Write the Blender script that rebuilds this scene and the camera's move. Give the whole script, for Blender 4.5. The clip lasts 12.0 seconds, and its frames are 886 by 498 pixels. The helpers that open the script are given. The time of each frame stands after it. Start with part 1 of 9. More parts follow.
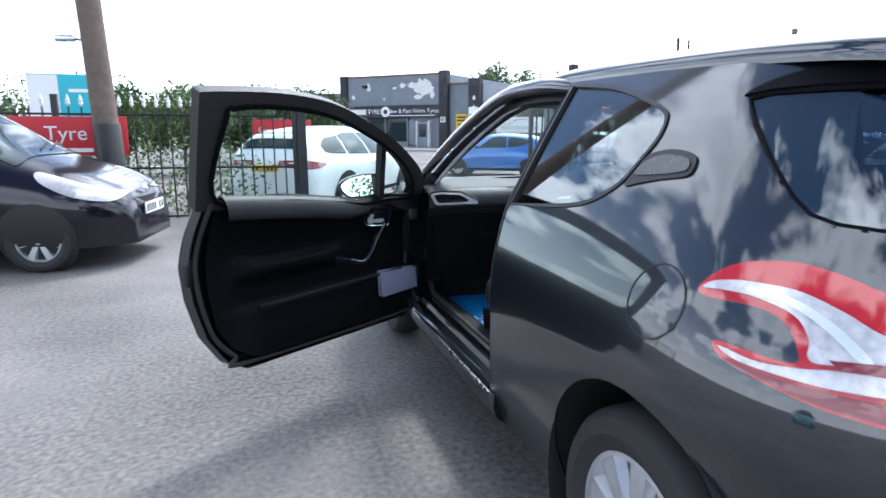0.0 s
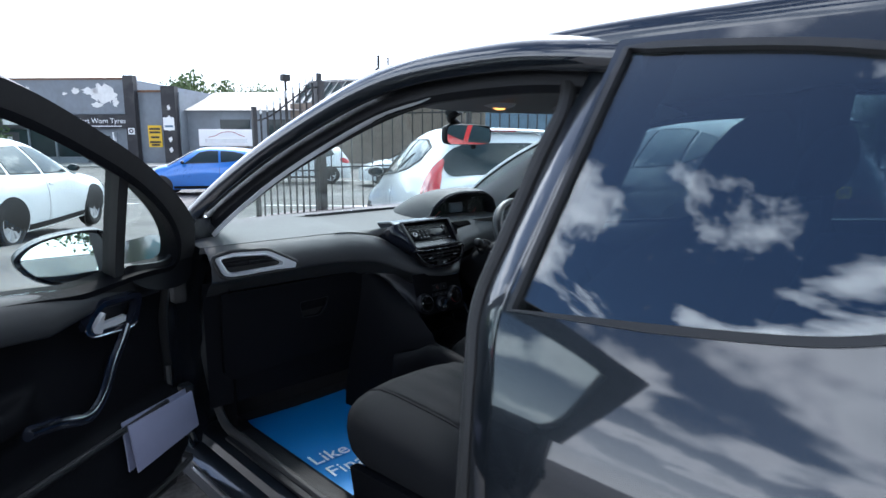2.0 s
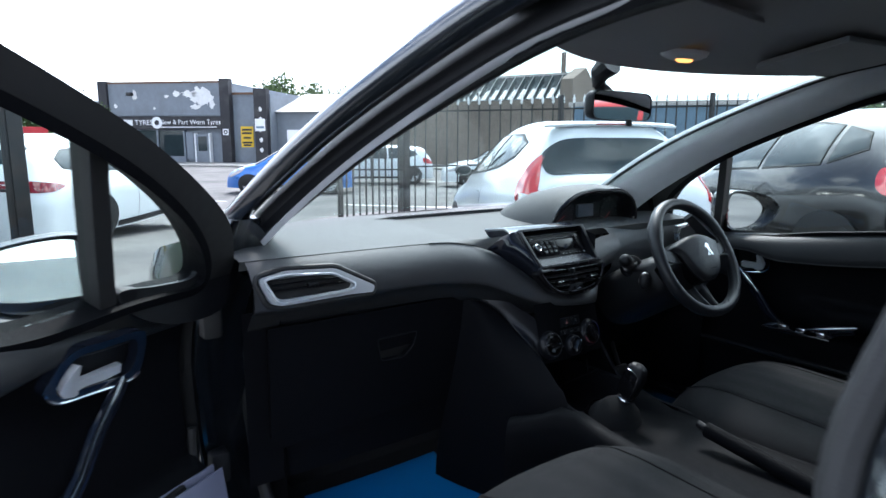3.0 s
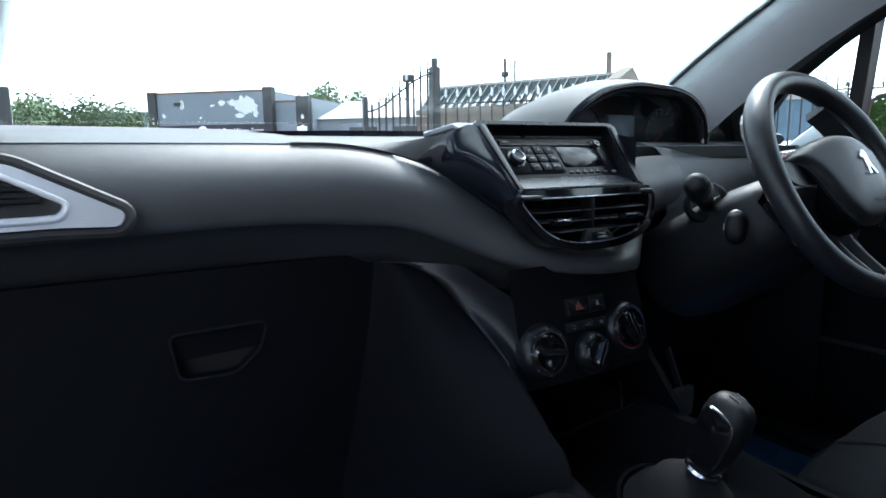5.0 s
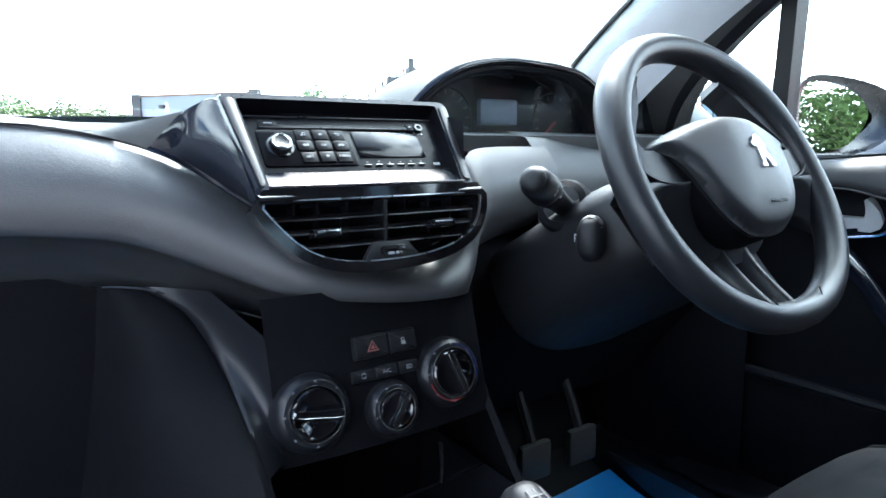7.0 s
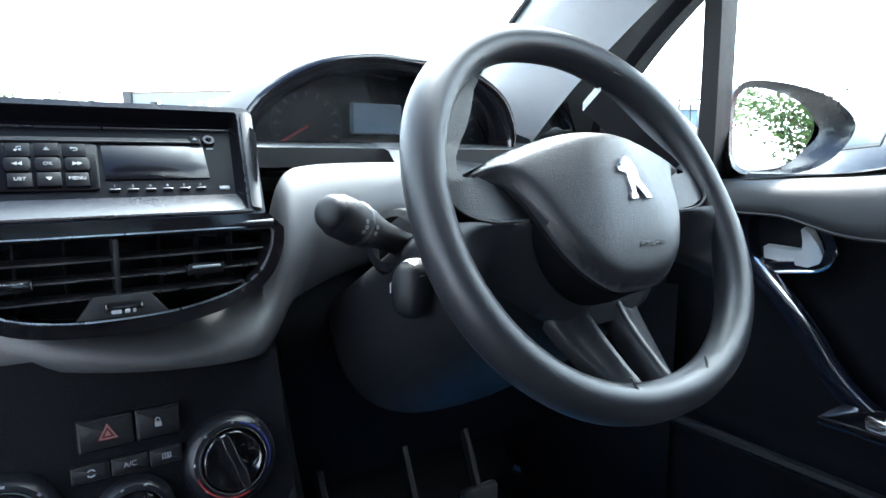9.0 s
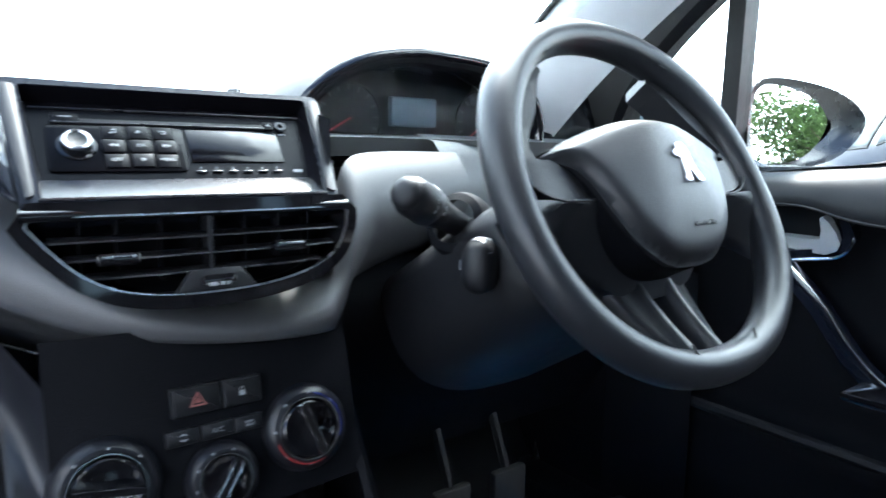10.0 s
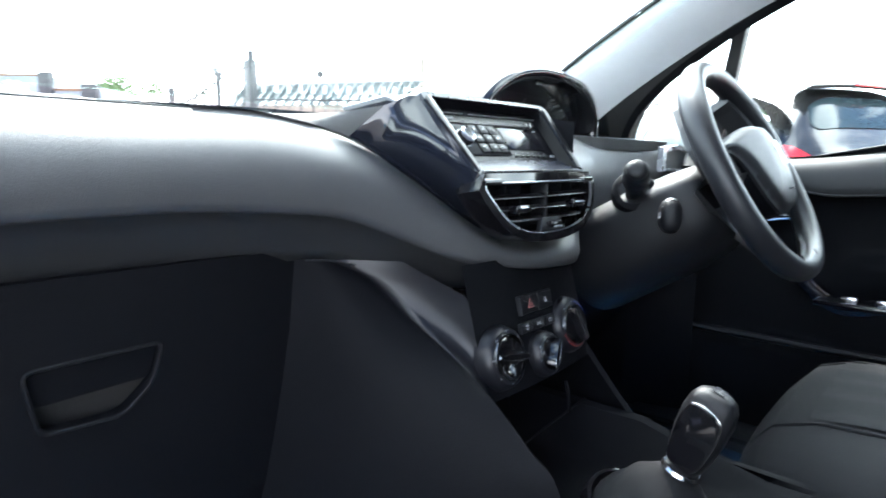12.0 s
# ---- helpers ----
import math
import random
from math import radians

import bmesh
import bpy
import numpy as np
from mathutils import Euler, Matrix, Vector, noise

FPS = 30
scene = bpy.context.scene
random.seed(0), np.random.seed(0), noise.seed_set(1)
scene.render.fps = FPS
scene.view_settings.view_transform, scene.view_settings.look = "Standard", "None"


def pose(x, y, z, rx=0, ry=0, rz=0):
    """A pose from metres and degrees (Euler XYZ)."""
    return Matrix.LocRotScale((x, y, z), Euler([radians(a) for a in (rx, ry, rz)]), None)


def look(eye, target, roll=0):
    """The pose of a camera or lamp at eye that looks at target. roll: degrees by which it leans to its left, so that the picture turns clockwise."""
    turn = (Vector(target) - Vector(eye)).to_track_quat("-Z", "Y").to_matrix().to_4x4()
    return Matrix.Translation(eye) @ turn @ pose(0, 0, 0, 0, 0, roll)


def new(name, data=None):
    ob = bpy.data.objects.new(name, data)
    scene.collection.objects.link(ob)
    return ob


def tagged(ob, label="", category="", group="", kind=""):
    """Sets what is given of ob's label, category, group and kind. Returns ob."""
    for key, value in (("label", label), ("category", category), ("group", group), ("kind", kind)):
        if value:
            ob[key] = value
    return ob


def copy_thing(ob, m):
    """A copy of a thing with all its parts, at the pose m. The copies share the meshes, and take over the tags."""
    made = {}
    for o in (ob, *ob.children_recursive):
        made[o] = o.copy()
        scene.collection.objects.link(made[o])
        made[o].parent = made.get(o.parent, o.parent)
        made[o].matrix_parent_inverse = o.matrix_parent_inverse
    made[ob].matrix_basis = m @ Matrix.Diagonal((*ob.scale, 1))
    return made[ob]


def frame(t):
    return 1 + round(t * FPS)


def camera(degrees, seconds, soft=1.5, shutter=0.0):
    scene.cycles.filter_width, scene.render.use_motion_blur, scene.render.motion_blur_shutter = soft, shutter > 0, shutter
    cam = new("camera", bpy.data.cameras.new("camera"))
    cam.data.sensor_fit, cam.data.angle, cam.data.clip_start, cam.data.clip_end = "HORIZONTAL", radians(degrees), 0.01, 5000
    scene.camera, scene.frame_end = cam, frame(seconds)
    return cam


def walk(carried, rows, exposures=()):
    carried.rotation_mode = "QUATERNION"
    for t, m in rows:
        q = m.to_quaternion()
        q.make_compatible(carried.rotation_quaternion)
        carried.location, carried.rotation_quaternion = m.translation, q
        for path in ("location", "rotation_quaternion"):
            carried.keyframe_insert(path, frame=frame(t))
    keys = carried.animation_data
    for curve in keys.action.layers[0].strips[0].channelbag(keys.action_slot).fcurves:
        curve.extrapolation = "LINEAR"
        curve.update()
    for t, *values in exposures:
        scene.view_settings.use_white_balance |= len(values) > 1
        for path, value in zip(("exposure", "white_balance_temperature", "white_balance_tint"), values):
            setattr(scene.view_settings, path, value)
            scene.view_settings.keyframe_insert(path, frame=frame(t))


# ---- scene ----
cam = camera(71.3, 12.0, shutter=0.35)
PATH = [
    (0, (-1.578, -0.992, 1.226), (-1.001, 0.884, 0.844), -0.1),
    (0.5, (-1.55, -0.658, 1.235), (-0.805, 1.161, 0.868), 0.1),
    (1, (-1.567, -0.298, 1.244), (-0.476, 1.341, 0.888), 0.6),
    (1.5, (-1.535, 0.013, 1.245), (-0.245, 1.501, 0.899), 0.5),
    (2, (-1.433, 0.32, 1.223), (-0.071, 1.744, 0.881), 0.0),
    (2.5, (-1.299, 0.589, 1.198), (-0.101, 2.157, 0.87), 0.3),
    (3, (-1.125, 0.838, 1.159), (0.043, 2.427, 0.823), 0.2),
    (3.2, (-1.043, 0.925, 1.132), (0.116, 2.519, 0.795), 0.3),
    (4.8, (-0.572, 1.302, 0.934), (0.468, 2.985, 0.642), -0.6),
    (5, (-0.539, 1.305, 0.915), (0.512, 2.979, 0.605), -0.6),
    (5.5, (-0.46, 1.312, 0.887), (0.597, 2.983, 0.586), -0.6),
    (6, (-0.39, 1.327, 0.875), (0.673, 2.995, 0.574), -0.6),
    (6.5, (-0.308, 1.338, 0.887), (0.754, 3.005, 0.586), -0.7),
    (6.7, (-0.279, 1.345, 0.897), (0.793, 3.005, 0.595), -0.8),
    (8.3, (-0.076, 1.386, 0.892), (0.996, 3.049, 0.595), 0.1),
    (8.5, (-0.049, 1.387, 0.902), (1.027, 3.047, 0.604), 0.1),
    (9, (-0.026, 1.388, 0.913), (1.067, 3.036, 0.615), 0.2),
    (9.5, (-0.02, 1.379, 0.919), (1.087, 3.017, 0.623), 0.3),
    (10, (-0.095, 1.396, 0.899), (1.033, 3.022, 0.609), 0.4),
    (10.5, (-0.236, 1.419, 0.896), (0.903, 3.029, 0.564), 0.6),
    (11, (-0.418, 1.396, 0.877), (0.740, 2.997, 0.573), 0.6),
    (11.5, (-0.54, 1.417, 0.864), (0.688, 2.964, 0.552), 1.0),
    (12, (-0.576, 1.482, 0.888), (0.92, 2.775, 0.586), 0.8),
]
walk(cam, [(t, look(eye, target, roll)) for t, eye, target, roll in PATH],
     exposures=[(t, e, 5900 if t < 8 else 6050 if t < 10.5 else 6300, 10) for t, e in ((0.0, 0.3), (2.0, 0.35), (3.2, 0.5), (4.8, 0.75), (5.1, 1.0), (5.5, 1.55), (6.5, 2.18), (8.5, 2.8), (9.2, 2.68), (10.0, 2.65), (11.0, 2.75), (11.5, 2.85), (12.0, 2.6))])

# ---- sky, sun, exposure ----
world = bpy.data.worlds.new("sky")
scene.world = world
world.use_nodes = True
SUN = Vector((0.40, 0.46, 0.80)).normalized()


def build_sky():
    nt = world.node_tree
    n, ln = nt.nodes, nt.links
    n.clear()
    out, bg = n.new("ShaderNodeOutputWorld"), n.new("ShaderNodeBackground")
    sky = n.new("ShaderNodeTexSky")
    sky.sky_type, sky.sun_disc = "NISHITA", False
    sky.sun_elevation = math.asin(SUN.z)
    sky.sun_rotation = math.atan2(SUN.x, SUN.y)
    sky.air_density, sky.dust_density = 1.0, 1.0
    co, sep = n.new("ShaderNodeTexCoord"), n.new("ShaderNodeSeparateXYZ")
    ln.new(co.outputs["Generated"], sep.inputs[0])
    # clouds lie on a flat layer: direction divided by its height
    hz = n.new("ShaderNodeMath"); hz.operation = "MAXIMUM"; hz.inputs[1].default_value = 0.06
    ln.new(sep.outputs["Z"], hz.inputs[0])
    hz2 = n.new("ShaderNodeMath"); hz2.operation = "ADD"; hz2.inputs[1].default_value = 0.12
    ln.new(hz.outputs[0], hz2.inputs[0])
    comb = n.new("ShaderNodeCombineXYZ")
    for a in "XY":
        d = n.new("ShaderNodeMath"); d.operation = "DIVIDE"
        ln.new(sep.outputs[a], d.inputs[0]); ln.new(hz2.outputs[0], d.inputs[1])
        ln.new(d.outputs[0], comb.inputs[a])
    shift = n.new("ShaderNodeVectorMath"); shift.operation = "ADD"; shift.inputs[1].default_value = (3.1, 1.7, 0.4)
    ln.new(comb.outputs[0], shift.inputs[0])
    no = n.new("ShaderNodeTexNoise")
    no.inputs["Scale"].default_value, no.inputs["Detail"].default_value = 1.75, 9.0
    no.inputs["Roughness"].default_value, no.inputs["Distortion"].default_value = 0.56, 0.25
    ln.new(shift.outputs[0], no.inputs["Vector"])
    ramp = n.new("ShaderNodeValToRGB")
    ramp.color_ramp.elements[0].position, ramp.color_ramp.elements[1].position = 0.490, 0.575
    ln.new(no.outputs["Fac"], ramp.inputs[0])
    shade = n.new("ShaderNodeValToRGB")
    shade.color_ramp.elements[0].position, shade.color_ramp.elements[1].position = 0.52, 0.78
    shade.color_ramp.elements[0].color, shade.color_ramp.elements[1].color = (31, 32, 33.5, 1), (13, 13.8, 15, 1)
    ln.new(no.outputs["Fac"], shade.inputs[0])
    # thin cloud and haze are brightest round the sun
    dt = n.new("ShaderNodeVectorMath"); dt.operation = "DOT_PRODUCT"
    dt.inputs[1].default_value = tuple(SUN)
    ln.new(co.outputs["Generated"], dt.inputs[0])
    cl = n.new("ShaderNodeMath"); cl.operation = "MAXIMUM"; cl.inputs[1].default_value = 0.0
    ln.new(dt.outputs["Value"], cl.inputs[0])
    pw = n.new("ShaderNodeMath"); pw.operation = "POWER"; pw.inputs[1].default_value = 7.0
    ln.new(cl.outputs[0], pw.inputs[0])
    gl = n.new("ShaderNodeMath"); gl.operation = "MULTIPLY_ADD"
    gl.inputs[1].default_value, gl.inputs[2].default_value = 2.4, 1.0
    ln.new(pw.outputs[0], gl.inputs[0])
    lit = n.new("ShaderNodeMix"); lit.data_type, lit.blend_type = "RGBA", "MULTIPLY"
    lit.clamp_result = False
    lit.inputs["Factor"].default_value = 1.0
    ln.new(shade.outputs["Color"], lit.inputs["A"]); ln.new(gl.outputs[0], lit.inputs["B"])
    # haze towards the horizon
    haze = n.new("ShaderNodeMapRange")
    haze.inputs["From Min"].default_value, haze.inputs["From Max"].default_value = 0.0, 0.33
    haze.inputs["To Min"].default_value, haze.inputs["To Max"].default_value = 0.75, 0.0
    ln.new(sep.outputs["Z"], haze.inputs["Value"])
    mx = n.new("ShaderNodeMath"); mx.operation = "MAXIMUM"
    hs = n.new("ShaderNodeMath"); hs.operation = "MULTIPLY_ADD"; hs.inputs[1].default_value = 0.85
    ln.new(pw.outputs[0], hs.inputs[0]); ln.new(haze.outputs[0], hs.inputs[2])
    hc = n.new("ShaderNodeMath"); hc.operation = "MINIMUM"; hc.inputs[1].default_value = 1.0
    ln.new(hs.outputs[0], hc.inputs[0])
    ln.new(ramp.outputs["Color"], mx.inputs[0]); ln.new(hc.outputs[0], mx.inputs[1])
    mix = n.new("ShaderNodeMix"); mix.data_type = "RGBA"
    ln.new(mx.outputs[0], mix.inputs["Factor"])
    deep = n.new("ShaderNodeMix"); deep.data_type, deep.blend_type = "RGBA", "MULTIPLY"
    deep.clamp_result = False
    deep.inputs["Factor"].default_value = 1.0
    deep.inputs["B"].default_value = (1.15, 1.25, 1.42, 1)
    ln.new(sky.outputs[0], deep.inputs["A"])
    ln.new(deep.outputs["Result"], mix.inputs["A"]); ln.new(lit.outputs["Result"], mix.inputs["B"])
    bg.inputs["Strength"].default_value = 0.10
    ln.new(mix.outputs["Result"], bg.inputs["Color"]); ln.new(bg.outputs[0], out.inputs[0])


build_sky()
sun = new("sun", bpy.data.lights.new("sun", "SUN"))
sun.data.energy, sun.data.angle, sun.data.color = 2.7, radians(7), (1.0, 0.95, 0.87)
sun.matrix_world = look(SUN * 60, (0, 0, 0))


# ---- materials ----
def mat(name, color, rough=0.6, metal=0.0, vary=0.15, scale=30.0, bump=0.0, bump_scale=400.0, coat=0.0, spec=0.5, grime=0.0, grime_col=(0.2, 0.18, 0.15), detail=4.0, sheen=0.0, island=0.0, big=1.5, rand=0.0):
    m = bpy.data.materials.new(name)
    m.use_nodes = True
    nt = m.node_tree
    n, ln = nt.nodes, nt.links
    b = n["Principled BSDF"]
    b.inputs["Roughness"].default_value, b.inputs["Metallic"].default_value = rough, metal
    b.inputs["Specular IOR Level"].default_value = spec
    b.inputs["Coat Weight"].default_value, b.inputs["Coat Roughness"].default_value = coat, 0.015
    b.inputs["Sheen Weight"].default_value = sheen
    co = n.new("ShaderNodeTexCoord")
    fine, coarse = n.new("ShaderNodeTexNoise"), n.new("ShaderNodeTexNoise")
    for t, s in ((fine, scale), (coarse, big)):
        t.inputs["Scale"].default_value, t.inputs["Detail"].default_value = s, detail
        ln.new(co.outputs["Object"], t.inputs["Vector"])
    add = n.new("ShaderNodeMath"); add.operation = "ADD"
    ln.new(fine.outputs["Fac"], add.inputs[0]); ln.new(coarse.outputs["Fac"], add.inputs[1])
    mr = n.new("ShaderNodeMapRange")
    mr.inputs["From Min"].default_value, mr.inputs["From Max"].default_value = 0.6, 1.4
    mr.inputs["To Min"].default_value, mr.inputs["To Max"].default_value = 1 - vary, 1 + vary
    ln.new(add.outputs[0], mr.inputs["Value"])
    mul = n.new("ShaderNodeMix"); mul.data_type, mul.blend_type = "RGBA", "MULTIPLY"
    mul.inputs["Factor"].default_value = 1.0
    mul.inputs["A"].default_value = (*color, 1)
    ln.new(mr.outputs[0], mul.inputs["B"])
    col = mul.outputs["Result"]
    if rand:
        oi = n.new("ShaderNodeObjectInfo")
        rr = n.new("ShaderNodeMapRange")
        rr.inputs["To Min"].default_value, rr.inputs["To Max"].default_value = 1 - rand, 1 + rand
        ln.new(oi.outputs["Random"], rr.inputs["Value"])
        m2 = n.new("ShaderNodeMix"); m2.data_type, m2.blend_type = "RGBA", "MULTIPLY"
        m2.inputs["Factor"].default_value = 1.0
        ln.new(col, m2.inputs["A"]); ln.new(rr.outputs[0], m2.inputs["B"])
        col = m2.outputs["Result"]
    if island:
        geo = n.new("ShaderNodeNewGeometry")
        rr = n.new("ShaderNodeMapRange")
        rr.inputs["To Min"].default_value, rr.inputs["To Max"].default_value = 1 - island, 1 + island
        ln.new(geo.outputs["Random Per Island"], rr.inputs["Value"])
        m2 = n.new("ShaderNodeMix"); m2.data_type, m2.blend_type = "RGBA", "MULTIPLY"
        m2.inputs["Factor"].default_value = 1.0
        ln.new(col, m2.inputs["A"]); ln.new(rr.outputs[0], m2.inputs["B"])
        col = m2.outputs["Result"]
    if grime:
        g = n.new("ShaderNodeTexNoise")
        g.inputs["Scale"].default_value, g.inputs["Detail"].default_value = big * 2.3, 7.0
        ln.new(co.outputs["Object"], g.inputs["Vector"])
        gr = n.new("ShaderNodeMapRange")
        gr.inputs["From Min"].default_value, gr.inputs["From Max"].default_value = 0.50, 0.68
        gr.inputs["To Max"].default_value = grime
        ln.new(g.outputs["Fac"], gr.inputs["Value"])
        m3 = n.new("ShaderNodeMix"); m3.data_type = "RGBA"
        ln.new(gr.outputs[0], m3.inputs["Factor"]); ln.new(col, m3.inputs["A"])
        m3.inputs["B"].default_value = (*grime_col, 1)
        col = m3.outputs["Result"]
    ln.new(col, b.inputs["Base Color"])
    rv = n.new("ShaderNodeMapRange")
    rv.inputs["From Min"].default_value, rv.inputs["From Max"].default_value = 0.6, 1.4
    rv.inputs["To Min"].default_value, rv.inputs["To Max"].default_value = max(rough * 0.85, 0.0), min(rough * 1.15, 1.0)
    ln.new(add.outputs[0], rv.inputs["Value"]); ln.new(rv.outputs[0], b.inputs["Roughness"])
    if bump:
        bt, bn = n.new("ShaderNodeTexNoise"), n.new("ShaderNodeBump")
        bt.inputs["Scale"].default_value, bt.inputs["Detail"].default_value = bump_scale, 3.0
        bn.inputs["Strength"].default_value, bn.inputs["Distance"].default_value = bump, 0.002
        ln.new(co.outputs["Object"], bt.inputs["Vector"]); ln.new(bt.outputs["Fac"], bn.inputs["Height"])
        ln.new(bn.outputs[0], b.inputs["Normal"])
    return m


def glass_mat(name, tint, f0=0.045, rim=1.0):
    """Thin glass: clear, with a sheen that rises at a glancing view."""
    m = bpy.data.materials.new(name)
    m.use_nodes = True
    n, ln = m.node_tree.nodes, m.node_tree.links
    n.clear()
    out, mix = n.new("ShaderNodeOutputMaterial"), n.new("ShaderNodeMixShader")
    tr, gl, lw = n.new("ShaderNodeBsdfTransparent"), n.new("ShaderNodeBsdfGlossy"), n.new("ShaderNodeLayerWeight")
    tr.inputs["Color"].default_value = (*tint, 1)
    gl.inputs["Color"].default_value, gl.inputs["Roughness"].default_value = (1, 1, 1, 1), 0.0
    lw.inputs["Blend"].default_value = 0.5
    pw, sc = n.new("ShaderNodeMath"), n.new("ShaderNodeMath")
    pw.operation, pw.inputs[1].default_value = "POWER", 5.0
    sc.operation, sc.inputs[1].default_value, sc.inputs[2].default_value = "MULTIPLY_ADD", (1 - f0) * rim, f0
    ln.new(lw.outputs["Facing"], pw.inputs[0]); ln.new(pw.outputs[0], sc.inputs[0])
    ln.new(sc.outputs[0], mix.inputs[0]); ln.new(tr.outputs[0], mix.inputs[1]); ln.new(gl.outputs[0], mix.inputs[2])
    ln.new(mix.outputs[0], out.inputs[0])
    return m


def emit_mat(name, color, strength):
    m = mat(name, color, 0.4)
    b = m.node_tree.nodes["Principled BSDF"]
    b.inputs["Emission Color"].default_value, b.inputs["Emission Strength"].default_value = (*color, 1), strength
    return m


PAINT = mat("slate_metallic_paint", (0.014, 0.018, 0.023), 0.30, 0.5, vary=0.06, scale=900, coat=1.0, big=2.0, spec=0.2)
PAINT.node_tree.nodes["Principled BSDF"].inputs["Coat IOR"].default_value = 1.75
PAINT.node_tree.nodes["Principled BSDF"].inputs["Coat Roughness"].default_value = 0.045
WHITE_PAINT = mat("white_car_paint", (0.74, 0.78, 0.80), 0.3, 0.0, vary=0.03, coat=0.8)
DARK_PAINT = mat("aubergine_black_paint", (0.007, 0.005, 0.010), 0.14, 0.0, vary=0.1, coat=0.3, spec=0.4)
GREY_PAINT = mat("graphite_paint", (0.026, 0.025, 0.026), 0.22, 0.4, vary=0.1, coat=0.6)
BLUE_PAINT = mat("bright_blue_paint", (0.03, 0.17, 0.55), 0.3, 0.3, vary=0.06, coat=1.0)
SILVER_PAINT = mat("silver_paint", (0.5, 0.52, 0.54), 0.3, 0.6, vary=0.05, coat=1.0)
RED_PAINT = mat("red_paint", (0.5, 0.03, 0.025), 0.3, 0.0, vary=0.05, coat=1.0)
GLASS = glass_mat("clear_car_glass", (0.90, 0.95, 0.93), 0.025, 0.5)
TINT = glass_mat("tinted_car_glass", (0.46, 0.54, 0.57), 0.125)
LENS = glass_mat("clear_instrument_lens", (0.93, 0.94, 0.95), 0.035, 0.6)
FAR_GLASS = mat("dark_window_glass", (0.024, 0.036, 0.040), 0.05, 0.0, vary=0.25, spec=0.3)
MIRROR = mat("mirror_silver", (0.86, 0.88, 0.9), 0.01, 1.0, vary=0.0)
# darker and duller than PLASTIC: stands in for the shade low in the cabin
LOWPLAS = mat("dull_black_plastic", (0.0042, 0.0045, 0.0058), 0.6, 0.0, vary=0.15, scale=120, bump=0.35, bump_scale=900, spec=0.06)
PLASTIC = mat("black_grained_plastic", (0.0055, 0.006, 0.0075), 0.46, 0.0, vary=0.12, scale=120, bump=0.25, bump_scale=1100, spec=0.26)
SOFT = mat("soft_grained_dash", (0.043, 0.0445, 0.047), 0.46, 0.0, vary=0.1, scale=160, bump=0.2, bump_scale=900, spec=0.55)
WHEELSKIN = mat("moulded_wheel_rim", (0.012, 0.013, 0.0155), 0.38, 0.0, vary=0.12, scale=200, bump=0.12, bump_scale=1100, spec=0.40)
# paler than SOFT: daylight on the dash top is put into this base colour
DASHTOP = mat("daylit_matt_dash_top", (0.075, 0.078, 0.078), 0.60, 0.0, vary=0.1, scale=160, bump=0.4, bump_scale=800, spec=0.25)
GLOSSBLACK = mat("piano_black", (0.005, 0.005, 0.006), 0.09, 0.0, vary=0.1)
SEALTRIM = mat("satin_black_trim", (0.018, 0.0185, 0.021), 0.28, 0.0, vary=0.1, spec=0.8)
RAILTRIM = mat("matt_black_window_trim", (0.012, 0.0125, 0.014), 0.42, 0.0, vary=0.12, spec=0.4)
NAVYGLOSS = mat("gloss_black_console", (0.008, 0.010, 0.016), 0.10, 0.0, vary=0.1)
RUBBER = mat("black_rubber", (0.014, 0.014, 0.014), 0.62, 0.0, vary=0.25, scale=60, bump=0.2)
TYRE = mat("tyre_rubber", (0.018, 0.018, 0.018), 0.75, 0.0, vary=0.3, scale=40, bump=0.3, bump_scale=200)
CHROME = mat("satin_chrome", (0.75, 0.76, 0.78), 0.16, 1.0, vary=0.04)
SATIN = mat("satin_silver_trim", (0.62, 0.64, 0.68), 0.28, 1.0, vary=0.05)
ALLOY = mat("silver_wheel_trim", (0.55, 0.56, 0.58), 0.33, 0.7, vary=0.12, grime=0.2)
CLOTH = mat("charcoal_seat_cloth", (0.008, 0.0085, 0.010), 0.95, 0.0, vary=0.3, scale=500, bump=0.6, bump_scale=1500, spec=0.2)
CLOTH2 = mat("woven_seat_insert", (0.010, 0.0105, 0.012), 0.95, 0.0, vary=0.5, scale=700, bump=0.7, bump_scale=1200, spec=0.2)
LINING = mat("grey_headlining", (0.30, 0.305, 0.31), 0.95, 0.0, vary=0.08, scale=400, bump=0.3)
PILLARTRIM = mat("light_grey_pillar_trim", (0.58, 0.60, 0.62), 0.6, 0.0, vary=0.06, bump=0.2)
CARPET = mat("black_carpet", (0.006, 0.006, 0.007), 1.0, 0.0, vary=0.4, scale=500, bump=0.8, bump_scale=900)
REDLAMP = mat("red_lamp_plastic", (0.50, 0.012, 0.014), 0.06, 0.0, vary=0.15, scale=120, coat=1.0)
DARKRED = mat("dark_red_lamp_plastic", (0.20, 0.006, 0.010), 0.06, 0.0, vary=0.15, coat=1.0)
CLEARLAMP = mat("clear_lamp_plastic", (0.56, 0.54, 0.54), 0.16, 0.25, vary=0.45, scale=60, coat=0.6)
ASPHALT = mat("worn_asphalt", (0.120, 0.112, 0.106), 0.9, 0.0, vary=0.95, scale=38, bump=1.0, bump_scale=130, grime=0.35, grime_col=(0.105, 0.101, 0.102), big=0.7, detail=8)
BLUEMAT = mat("blue_printed_paper", (0.012, 0.20, 0.52), 0.55, 0.0, vary=0.06)
WHITEINK = mat("white_print", (0.78, 0.79, 0.80), 0.5, 0.0, vary=0.04)
PAPER = mat("lilac_folder_card", (0.17, 0.175, 0.25), 0.6, 0.0, vary=0.08)
